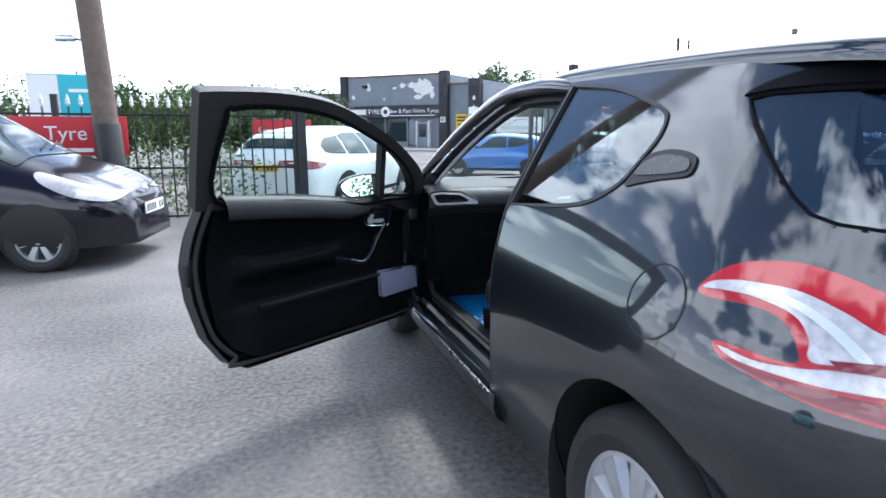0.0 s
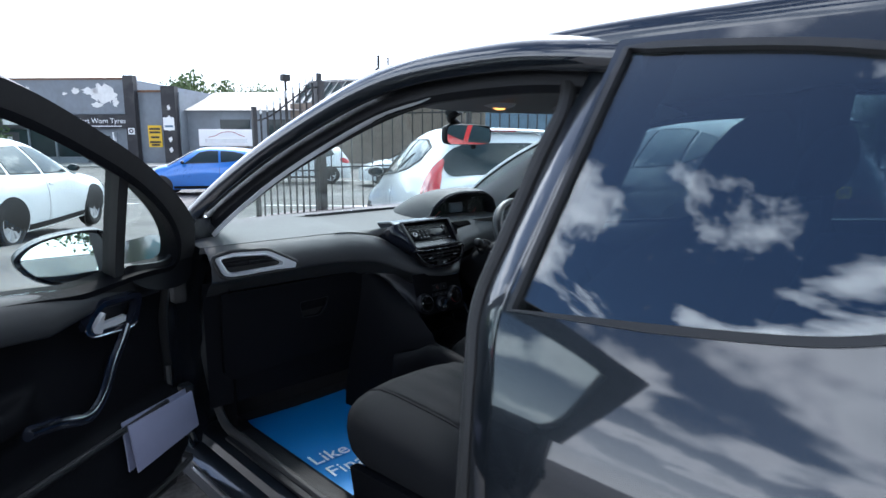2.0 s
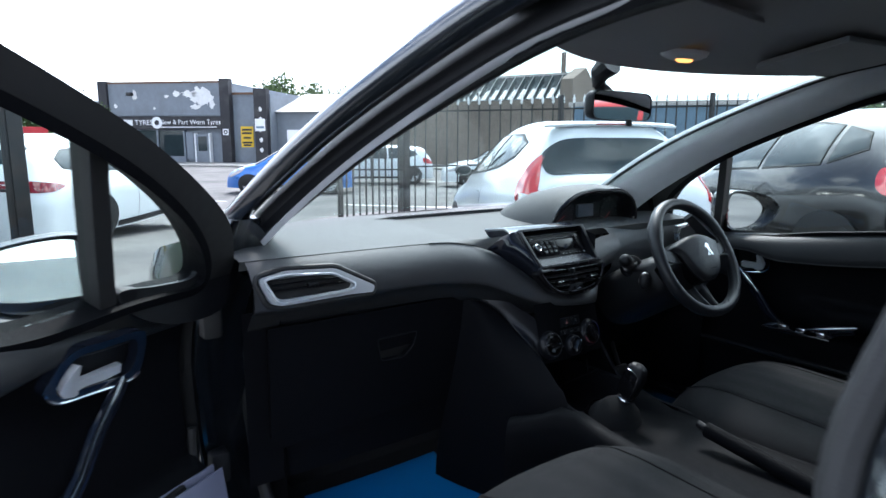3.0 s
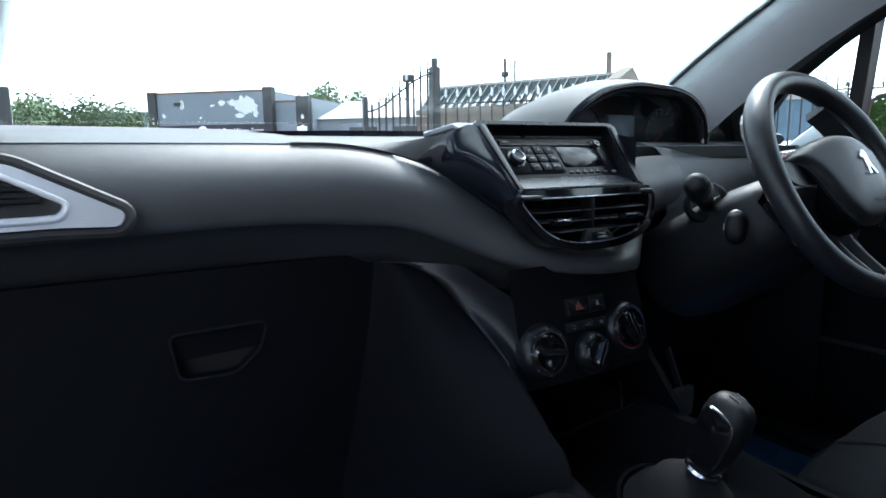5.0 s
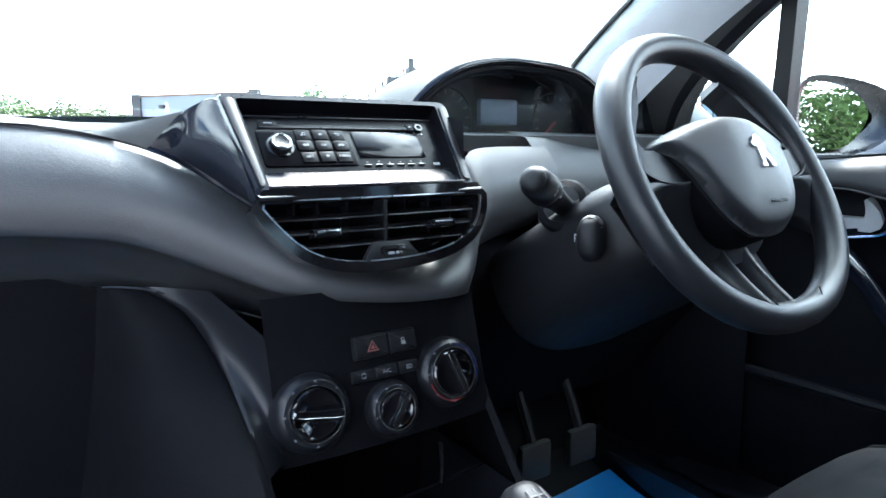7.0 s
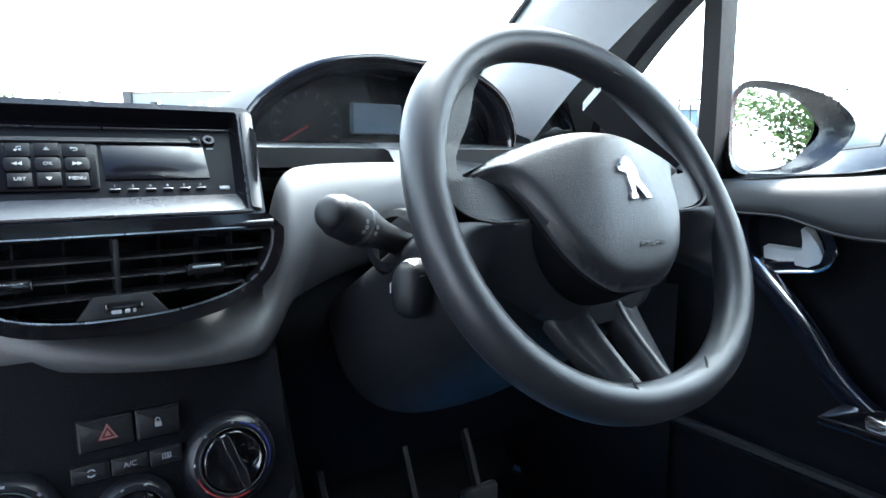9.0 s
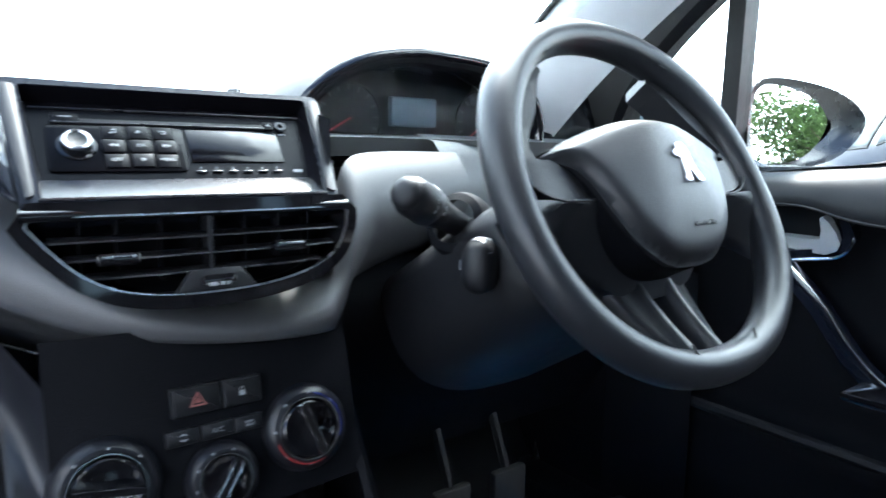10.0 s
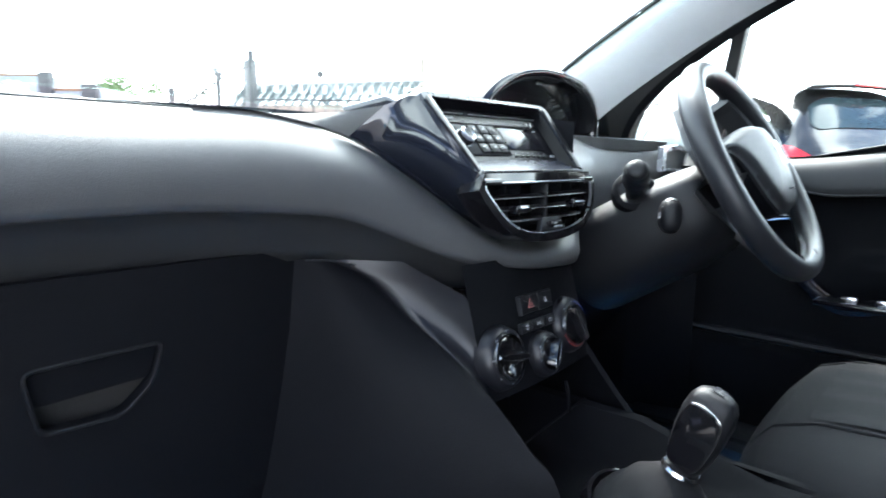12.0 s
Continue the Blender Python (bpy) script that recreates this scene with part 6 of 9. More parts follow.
    part("handbrake", tube([tuple(v) for v in spline(hb, 10)], 0.014, 12, flat=1.2), LOWPLAS, con, "black handbrake grip")
    part("handbrake_button", lathe([(0.0, 0.022), (0.008, 0.02), (0.009, 0.0)], 14, Matrix.Translation((0.035, 1.485, 0.573)) @ Vector((0, 0.95, 0.3)).to_track_quat("Z", "Y").to_matrix().to_4x4()), PLASTIC, con)
    return con


WC, WT = Vector((0.3290, 1.711, 0.870)), 29.6
WM = Matrix.Translation(WC) @ Matrix.Rotation(radians(90 - WT), 4, "X")   # wheel's own frame: x right, y up the wheel, z to the driver


def steering():
    rx, up, down, r, K = 0.1465, 0.1545, 0.1405, 0.0142, 96
    loop = []
    for i in range(K):
        a = 2 * math.pi * i / K
        c, s = math.cos(a), math.sin(a)
        yy = math.copysign(abs(s) ** (2 / 2.12), s)
        loop.append((rx * math.copysign(abs(c) ** (2 / 2.12), c), yy * (up if s > 0 else down), 0.0))
    verts, faces, n = [], [], 18
    for i, p in enumerate(loop):
        a = Vector(loop[i - 1]); b = Vector(loop[(i + 1) % K])
        t = (b - a).normalized()
        out = t.cross(Vector((0, 0, 1)))
        ang = math.degrees(math.atan2(p[1], p[0]))
        fat = 1.0 + 0.13 * (math.exp(-((ang - 38) / 20) ** 2) + math.exp(-((ang - 142) / 20) ** 2))
        for j in range(n):
            q = 2 * math.pi * j / n
            verts.append(Vector(p) + out * r * fat * math.cos(q) + Vector((0, 0, 1)) * (r * fat * 1.12 * math.sin(q) - 0.001))
    for i in range(K):
        i2 = (i + 1) % K
        faces += [(i * n + j, i * n + (j + 1) % n, i2 * n + (j + 1) % n, i2 * n + j) for j in range(n)]
    bm = to_bm(verts, faces)
    bm.transform(WM)
    sw = part("steering_wheel", bm, WHEELSKIN, hero, "small black moulded steering wheel")
    wl = lambda x, y, z: tuple(WM @ Vector((x, y, z)))

    def plate(name, poly, fz, mtl, thick, label="", step=0.006):
        return patch(name, poly, lambda x, y: wl(x, y, fz(x, y)), mtl, sw, step, (), thick, label)
    for s in (-1, 1):
        fs = lambda pts, s=s: [(s * x, y) for x, y in (pts if s > 0 else pts[::-1])]
        # satin insert: a ribbed thumb rest that widens into the upper face of the arm
        ins = [(0.060, -0.003), (0.090, -0.0025), (0.112, 0.0005), (0.126, 0.006), (0.1335, 0.016), (0.1360, 0.030), (0.1325, 0.050), (0.1220, 0.077), (0.1050, 0.105), (0.0880, 0.121), (0.0720, 0.1290), (0.0670, 0.1185), (0.0760, 0.108), (0.0850, 0.092), (0.0960, 0.074), (0.1080, 0.059), (0.1160, 0.048), (0.1195, 0.040), (0.1170, 0.031), (0.1085, 0.0300), (0.0850, 0.040), (0.060, 0.040)]
        hz = lambda x, y: 0.0045 - 0.004 * min(max((y - 0.03) / 0.03, 0), 1) - 0.9 * max(0.0, abs(x) - 0.118) ** 1.5 - 2.4 * max(0.0, 0.112 - abs(x)) ** 2 * (1 if y < 0.045 else 0) - 6.0 * max(0.0, y - 0.035) * max(0.0, 0.118 - abs(x)) * 0.25
        plate("spoke_insert", fs(ins), hz, SPOKETRIM, 0.030, "ribbed satin thumb rest and spoke insert", 0.005)
        # a moulded seam round the insert
        seam = [(0.075, -0.0035), (0.100, -0.0035), (0.118, 0.0), (0.130, 0.0075), (0.1360, 0.018), (0.1365, 0.031), (0.1300, 0.052), (0.1185, 0.077), (0.1020, 0.103), (0.0860, 0.118), (0.0700, 0.1260)]
        part("insert_seam", tube([wl(s * x, y, 0.0062 + (0.004 if y > 0.02 else 0.0)) for x, y in spline(seam, 40)], 0.0011, 6), RUBBER, sw)
        # lower half of the arm: a ridge under the insert, then a face that falls away behind the hub
        rows = []
        for x in np.linspace(0.0, 0.139, 26):
            k = max(0.0, (x - 0.095) / 0.044)
            low = -0.076 + 0.046 * min(x / 0.095, 1.0) ** 2.2 - 0.040 * k ** 2.4
            dp = 0.040 * (1 - 0.75 * k ** 1.5)
            pts = []
            for v in np.linspace(0, 1, 12):
                y = -0.002 + (low + 0.002) * v
                h = 0.0040 - dp * max(0.0, v - 0.10) ** 0.75 * (1.0 if v > 0.10 else 0)
                pts.append(wl(s * x, y, h + 0.003 * k))
            pts += [wl(s * x, low + 0.001, 0.0035 - dp - 0.010), wl(s * x, -0.002, -0.055 + 0.02 * k), wl(s * x, 0.012, -0.010)]
            rows.append(pts)
        part("wheel_spoke", loft(rows), WHEELSKIN, sw, sharp=60)
        # one leg of the forked lower spoke
        leg = []
        for k in np.linspace(0, 1, 10):
            y = -0.062 - 0.076 * k
            ci, co = 0.014 - 0.004 * k, 0.048 - 0.013 * k - 0.010 * k * k
            h = -0.028 + 0.030 * k ** 1.3
            leg.append([wl(s * px, y, h + pz) for px, pz in ((ci, -0.022), (ci, -0.003), (ci + 0.003, 0.0), (ci + 0.008, 0.0), (ci + 0.011, -0.003), ((ci + co) / 2 + 0.005, -0.006), (co - 0.002, -0.008), (co, -0.011), (co, -0.022))])
        part("fork_leg", loft(leg, closed=True, caps=True), WHEELSKIN, sw, sharp=50)
    bridge = [[wl(x, -0.1265 - 0.006 * (1 - (x / 0.036) ** 2), 0.004), wl(x, -0.136, 0.0105), wl(x, -0.141, 0.0135), wl(x, -0.143, 0.010)] for x in np.linspace(-0.036, 0.036, 14)]
    part("fork_bridge", loft(bridge), WHEELSKIN, sw, sharp=60)
    part("fork_seam", tube([wl(x, y, 0.0118) for x, y in spline([(-0.040, -0.121), (-0.036, -0.131), (-0.020, -0.1365), (0.0, -0.1385), (0.020, -0.1365), (0.036, -0.131), (0.040, -0.121)], 30)], 0.0010, 6), RUBBER, sw)
    # airbag cover: a winged shield with two creases that run down it
    half = [(0.0, 0.0590), (0.030, 0.0580), (0.055, 0.0540), (0.080, 0.0475), (0.102, 0.0395), (0.1205, 0.0325), (0.1225, 0.0305), (0.1180, 0.0290), (0.1060, 0.0285), (0.0945, 0.0260), (0.0855, 0.0195), (0.0785, 0.008), (0.0730, -0.006), (0.0665, -0.021), (0.0570, -0.037), (0.0440, -0.051), (0.0290, -0.0605), (0.0140, -0.0640)]
    shield = [(x, y) for x, y in half] + [(0.0, -0.0645)] + [(-x, y) for x, y in half[:0:-1]]
    shield = [tuple(v) for v in spline(shield, 140, True)]
    P0 = np.array(shield)
    PD = np.roll(P0, -1, 0) - P0
    PL = (PD ** 2).sum(1)

    def dome(x, y):
        t = np.clip(((x - P0[:, 0]) * PD[:, 0] + (y - P0[:, 1]) * PD[:, 1]) / PL, 0, 1)
        d = float(np.min(np.hypot(P0[:, 0] + PD[:, 0] * t - x, P0[:, 1] + PD[:, 1] * t - y)))
        ax = abs(x)
        edge = 0.016 + 0.021 * min(max((0.050 - y) / 0.105, 0.0), 1.0)
        h = 0.0345 - 2.0 * max(0.0, y - 0.012) ** 2 - 2.6 * max(0.0, 0.012 - y) ** 2 - 0.13 * (ax - edge + math.hypot(ax - edge, 0.012))
        return h - 0.010 * math.exp(-(d / 0.005) ** 1.5)
    plate("airbag_cover", shield, dome, AIRBAG, 0.010, "domed black airbag cover", 0.0035)
    skirt = [[wl(x, y, dome(x, y) - 0.004) for x, y in shield], [wl(x * 0.99, y * 0.99, 0.004) for x, y in shield], [wl(x * 0.97, y * 0.97, -0.03) for x, y in shield]]
    part("cover_skirt", loft(skirt, closed=True), LOWPLAS, sw, sharp=60)
    # plain polished emblem
    badge = [(-0.0110, 0.0105), (-0.0060, 0.0125), (-0.0045, 0.0168), (0.0020, 0.0175), (0.0062, 0.0140), (0.0078, 0.0060), (0.0068, -0.0010), (0.0125, -0.0130), (0.0130, -0.0168), (0.0068, -0.0165), (0.0040, -0.0100), (0.0005, -0.0050), (-0.0015, -0.0110), (-0.0010, -0.0165), (-0.0080, -0.0168), (-0.0078, -0.0125), (-0.0050, -0.0100), (-0.0045, -0.0020), (-0.0035, 0.0040), (-0.0105, 0.0055), (-0.0118, 0.0080)]
    part("wheel_badge", prism(badge, 0.0022, WM @ Matrix.Translation((0.006, 0.012, 0.0338)), 0.0005), CHROME, sw, "polished emblem")
    words("airbag_lettering", "AIRBAG", 0.0080, WM @ Matrix.Translation((0.010, -0.036, 0.0283)) @ Matrix.Rotation(radians(-13), 4, "X"), PLASTIC, sw, 0.0006)
    # column shroud and stalks
    back = WM.to_3x3() @ Vector((0, 0, -1))
    rows = []
    for d, a, b in ((0.028, 0.050, 0.040), (0.034, 0.088, 0.060), (0.050, 0.106, 0.074), (0.085, 0.114, 0.084), (0.13, 0.118, 0.092), (0.26, 0.122, 0.098)):
        c = WC + back * d
        row = []
        for q in np.linspace(0, 2 * math.pi, 36, endpoint=False):
            cx_, sy_ = math.copysign(abs(math.cos(q)) ** 0.7, math.cos(q)), math.copysign(abs(math.sin(q)) ** 0.7, math.sin(q))
            row.append(tuple(c + WM.to_3x3() @ Vector((a * cx_, b * sy_ * (0.55 if sy_ > 0 else 1.0), 0))))
        rows.append(row)
    part("column_shroud", loft(rows, closed=True, caps=True), PLASTIC, sw, "steering column shroud", sharp=60)
    tip, root = Vector((0.145, 1.797, 0.875)), Vector((0.262, 1.852, 0.826))
    d = (root - tip).normalized()
    m = Matrix.Translation(tip) @ d.to_track_quat("Z", "Y").to_matrix().to_4x4()
    part("indicator_stalk", lathe([(0.0, -0.001), (0.006, -0.0005), (0.0105, 0.0012), (0.0130, 0.0045), (0.0135, 0.007), (0.0128, 0.0078), (0.0145, 0.0095), (0.0162, 0.014), (0.0166, 0.024), (0.0166, 0.036), (0.0156, 0.0385), (0.0160, 0.0405), (0.0158, 0.048), (0.0138, 0.056), (0.0118, 0.070), (0.0108, 0.10), (0.013, 0.14)], 28, m), PLASTIC, sw, "black indicator stalk")
    part("stalk_ring", lathe([(0.0167, 0.0335), (0.0173, 0.0345), (0.0173, 0.0375), (0.0160, 0.0388)], 28, m), SEALTRIM, sw)
    view = m.inverted() @ Vector((-0.05, 1.39, 0.91))
    aim = math.atan2(view.y, view.x)
    for k, zz in ((-0.35, 0.029), (-0.10, 0.030), (0.15, 0.029), (-0.30, 0.043), (0.0, 0.043)):
        part("stalk_mark", lathe([(0.0008, 0), (0.0008, 0.0003), (0.0017, 0.0003), (0.0017, 0)], 10, m @ Matrix.Rotation(aim + k, 4, "Z") @ Matrix.Translation((0.01655 if zz < 0.04 else 0.0159, 0, zz)) @ Matrix.Rotation(radians(90), 4, "Y")), ICON, sw)
    part("stalk_boot", lathe([(0.020, 0.085), (0.027, 0.088), (0.030, 0.094), (0.030, 0.11)], 24, m), LOWPLAS, sw)
    b = Matrix.Translation((0.205, 1.776, 0.815)) @ Vector((-0.75, -0.45, 0.10)).to_track_quat("Z", "Y").to_matrix().to_4x4()
    pod = []
    for zz, w, h in ((-0.06, 0.010, 0.012), (-0.030, 0.0115, 0.016), (-0.012, 0.0130, 0.0215), (0.004, 0.0135, 0.0225), (0.012, 0.0120, 0.0200), (0.016, 0.0070, 0.0120), (0.017, 0.001, 0.002)):
        pod.append([tuple(b @ Vector((w * math.copysign(abs(math.cos(q)) ** 0.8, math.cos(q)), h * math.copysign(abs(math.sin(q)) ** 0.8, math.sin(q)), zz))) for q in np.linspace(0, 2 * math.pi, 24, endpoint=False)])
    part("audio_stalk", loft(pod, closed=True, caps=True), PLASTIC, sw, "stubby audio control pod", sharp=60)
    rows = [[tuple(b @ Vector((0.0139 * math.cos(q) * k, 0.0228 * math.sin(q) * k, zz))) for q in np.linspace(radians(30), radians(150), 12)] for zz, k in ((-0.014, 0.96), (-0.006, 1.0), (0.006, 1.0), (0.012, 0.92))]
    part("audio_cap", loft(rows), SATIN, sw, "satin upper key")
    for zz in (-0.006, 0.002, 0.008):
        part("audio_mark", box((-0.0142, -0.004, zz), (-0.0136, 0.004, zz + 0.0022), 0, 1, b), ICON, sw)


def seat(cx, label):
    """A front seat: cushion, bolsters, squab and head restraint."""
    def sup(a, k):
        return math.copysign(abs(math.cos(a)) ** k, math.cos(a)), math.copysign(abs(math.sin(a)) ** k, math.sin(a))
    # cushion, lofted front to back with a waterfall edge
    rows = []
    for y, hz, wz in ((1.60, 0.02, 0.62), (1.592, 0.055, 0.74), (1.565, 0.085, 0.86), (1.52, 0.098, 0.95), (1.46, 0.100, 1.0), (1.3, 0.095, 1.0), (1.15, 0.085, 1.0), (1.02, 0.08, 0.98), (0.95, 0.08, 0.9)):
        row = []
        for q in np.linspace(0, 2 * math.pi, 28, endpoint=False):
            a, b = sup(q, 0.72)
            x = 0.255 * wz * a
            z = 0.500 + hz * b * 1.12
            if b > 0.2:
                z += 0.010 * max(0, (abs(x) - 0.13) / 0.12) - 0.006
            row.append((cx + x, y, z))
        rows.append(row)
    se = part("front_seat", loft(rows, closed=True, caps=True), CLOTH, hero, label, sharp=60)
    rows = []
    def top(x, y):
        hz = interp(y, (0.95, 1.02, 1.15, 1.3, 1.46, 1.52, 1.565, 1.592), (0.08, 0.08, 0.085, 0.095, 0.100, 0.098, 0.085, 0.055))
        wz = 0.255 * interp(y, (1.02, 1.15, 1.46, 1.52, 1.565, 1.592), (0.98, 1.0, 1.0, 0.95, 0.86, 0.74))
        return 0.494 + 1.12 * hz * (1 - (abs(x) / wz) ** 2.78) ** 0.36 + 0.010 * max(0, (abs(x) - 0.13) / 0.12)
    for y in np.linspace(1.02, 1.53, 16):
        rows.append([(cx + x, y, top(x, y) + 0.0015 + 0.0012 * math.cos(x * 95)) for x in np.linspace(-0.135, 0.135, 25)])
    part("cushion_insert", loft(rows), CLOTH2, se, "ribbed cloth insert")
    for s in (-1, 1):
        part("cushion_piping", tube([(cx + s * 0.145, y, top(0.145, y)) for y in np.linspace(1.02, 1.588, 24)], 0.0028, 6), CLOTH, se)
    # squab, leaning back
    rows = []
    for k, (w, dp) in zip(np.linspace(0, 1, 10), ((0.215, 0.075), (0.235, 0.085), (0.25, 0.085), (0.255, 0.082), (0.25, 0.078), (0.24, 0.074), (0.225, 0.07), (0.205, 0.064), (0.175, 0.055), (0.12, 0.03))):
        c = (cx, 1.04 - 0.27 * k, 0.52 + 0.57 * k)
        row = []
        for q in np.linspace(0, 2 * math.pi, 28, endpoint=False):
            a, b = sup(q, 0.6)
            x = w * a
            y = dp * b
            if b > 0.2:
                y += (0.040 + 0.050 * math.exp(-((k - 0.32) / 0.28) ** 2)) * max(0, (abs(x) - 0.11) / 0.12) - 0.01
            row.append((c[0] + x, c[1] + y, c[2] + y * 0.35))
        rows.append(row)
    part("squab", loft(rows, closed=True, caps=True), CLOTH, se, "bolstered seat back", sharp=60)
    rows = []
    for k in np.linspace(0.06, 0.88, 10):
        rows.append([(cx + x, 1.04 - 0.27 * k + 0.073 - 0.012 * k, 0.52 + 0.57 * k + 0.025) for x in np.linspace(-0.11, 0.11, 6)])
    part("squab_insert", loft(rows), CLOTH2, se, "ribbed cloth insert")
    part("seat_tag", box((cx + 0.212, 1.00, 0.765), (cx + 0.2165, 1.03, 0.79), 0.0), ICON, se) if cx < 0 else None
    # head restraint
    rows = []
    for k, (w, dp) in zip(np.linspace(0, 1, 8), ((0.08, 0.025), (0.115, 0.045), (0.127, 0.052), (0.130, 0.052), (0.125, 0.048), (0.11, 0.042), (0.085, 0.032), (0.04, 0.014))):
        c = (cx, 0.735 - 0.05 * k, 1.095 + 0.175 * k)
        rows.append([(c[0] + w * sup(q, 0.65)[0], c[1] + dp * sup(q, 0.65)[1], c[2]) for q in np.linspace(0, 2 * math.pi, 22, endpoint=False)])
    part("head_restraint", loft(rows, closed=True, caps=True), CLOTH, se, sharp=60)
    for s in (-0.045, 0.045):
        part("restraint_post", tube([(cx + s, 0.765, 1.02), (cx + s, 0.738, 1.11)], 0.006, 8), CHROME, se)
    # plinth with side cover
    for s in (-1, 1):
        pl = [(1.49, 0.44), (1.46, 0.30), (1.40, 0.285), (0.98, 0.285), (0.92, 0.33), (0.90, 0.44), (0.97, 0.50), (1.1, 0.47), (1.3, 0.455)]
        part("seat_valance", prism([(y, z) for y, z in pl], 0.03, axes_m((cx + s * 0.25 - 0.015, 0, 0), (0, 1, 0), (0, 0, 1)), 0.008), LOWPLAS, se)
    part("seat_rail", box((cx - 0.2, 0.95, 0.28), (cx + 0.2, 1.46, 0.40), 0.02), PLASTIC, se)
    part("belt_buckle", box((cx + (0.29 if cx < 0 else -0.29) - 0.014, 1.02, 0.50), (cx + (0.29 if cx < 0 else -0.29) + 0.014, 1.06, 0.60), 0.006), PLASTIC, se)
    part("buckle_button", box((cx + (0.29 if cx < 0 else -0.29) - 0.010, 1.03, 0.598), (cx + (0.29 if cx < 0 else -0.29) + 0.010, 1.05, 0.606), 0.002), REDINK, se, "red buckle button")
    return se


def cabin():
    # floor, firewall, rear bench, side linings, headlining
    part("floor_carpet", box((-0.62, 0.3, 0.255), (0.62, 2.2, 0.285), 0.01), CARPET, hero, "black carpet")
    part("toe_board", loft([[(-0.66, 2.05, 0.28), (0.66, 2.05, 0.28)], [(-0.66, 2.18, 0.33), (0.66, 2.18, 0.33)], [(-0.66, 2.28, 0.50), (0.66, 2.28, 0.50)], [(-0.66, 2.30, 0.86), (0.66, 2.30, 0.86)]]), CARPET, hero)
    for sx in (-1, 1):
        part("footwell_side", loft([[(sx * 0.665, 2.03, z), (sx * 0.66, 2.15, z), (sx * 0.655, 2.28, z)] for z in (0.28, 0.6, 0.86)]), LOWPLAS, hero)
        if sx > 0:
            part("kick_panel", loft([[(0.700, 1.90, z), (0.680, 1.96, z), (0.665, 2.04, z)] for z in (0.28, 0.5, 0.74)]), LOWPLAS, hero)
        part("rear_lining", loft([[(sx * 0.62, 0.95, z0), (sx * 0.63, 0.5, z0), (sx * 0.60, 0.0, z0)] for z0 in (0.28, 0.6)] + [[(sx * 0.66, 0.92, 0.95), (sx * 0.66, 0.5, 0.98), (sx * 0.62, 0.0, 1.06)]]), LOWPLAS, hero)
        part("rear_pillar_trim", loft([[(sx * 0.62, 0.24, 1.08), (sx * 0.60, 0.05, 1.06), (sx * 0.56, -0.15, 1.05)], [(sx * 0.56, 0.27, 1.27), (sx * 0.53, 0.02, 1.27), (sx * 0.5, -0.1, 1.27)], [(sx * 0.5, 0.30, 1.36), (sx * 0.5, 0.05, 1.35), (sx * 0.46, -0.1, 1.34)]]), LINING, hero)
    rows = []
    for y, z in ((0.62, 0.42), (0.60, 0.54), (0.45, 0.57), (0.25, 0.56), (0.18, 0.60), (0.10, 0.80), (0.02, 1.00), (-0.02, 1.04), (-0.08, 1.03), (-0.08, 0.5)):
        rows.append([(x, y - 0.02 * math.cos(x * 9), z) for x in np.linspace(-0.58, 0.58, 16)])
    rb = part("rear_seat", loft(rows), CLOTH, hero, "charcoal cloth rear bench", sharp=60)
    for x in (-0.36, 0.36):
        part("head_restraint", box((x - 0.12, -0.07, 1.03), (x + 0.12, 0.02, 1.15), 0.03, 3), CLOTH, rb)
    ze = Cub([-0.42, -0.30, 0.0, 0.4, 0.8, 1.1, 1.30, 1.45], [1.318, 1.336, 1.362, 1.375, 1.380, 1.378, 1.366, 1.342])
    rows = []
    for y in np.linspace(-0.28, 1.43, 30):
        w = 0.555 if y > 0 else 0.555 + 0.25 * y
        dr = 0.018 if y < 1.40 else 0.026
        k = min(max((y - 0.8) / 0.64, 0), 1) ** 1.5
        rows.append([(w * math.sin(radians(a)), y + 0.25 * k * math.cos(radians(a)) ** 2, ze(y) - dr + (0.048 - 0.054 * k) * math.cos(radians(a)) ** 0.7) for a in np.linspace(-90, 90, 31)])
    bm = loft(rows)
    g = bmesh.ops.extrude_face_region(bm, geom=bm.faces[:])
    for v in g["geom"]:
        if isinstance(v, bmesh.types.BMVert):
            v.co.z += 0.006
    hl = part("headlining", bm, LINING, hero, "grey headlining", sharp=70)
    part("courtesy_lamp", lathe([(0.0, -0.012), (0.030, -0.010), (0.045, -0.004), (0.05, 0.004)], 28, Matrix.Translation((-0.01, 1.565, 1.332)) @ Matrix.Diagonal((1.3, 0.7, 1, 1))), PILLARTRIM, hl)
    part("lamp_lens", lathe([(0.0, -0.016), (0.012, -0.0145), (0.018, -0.010)], 20, Matrix.Translation((-0.01, 1.565, 1.332)) @ Matrix.Diagonal((1.5, 0.7, 1, 1))), AMBER, hl, "glowing amber courtesy lamp")
    for x in (-0.30, 0.36):
        vis = [(-0.17, -0.13), (0.17, -0.13), (0.165, 0.05), (0.12, 0.068), (-0.15, 0.068), (-0.17, 0.05)]
        part("sun_visor", prism(vis, 0.012, axes_m((x, 1.46 if x > 0 else 1.47, 1.352), (1, 0.12 if x < 0 else -0.12, 0), (0, 1, -0.16)) @ Matrix.Translation((0, 0, -0.026)), 0.004), LINING, hl, "folded-up sun visor")
    # rear-view mirror on its stalk
    mm = Matrix.Translation((0.072, 1.772, 1.245)) @ Matrix.Rotation(radians(0.5), 4, "Z") @ Matrix.Rotation(radians(91.5), 4, "X")
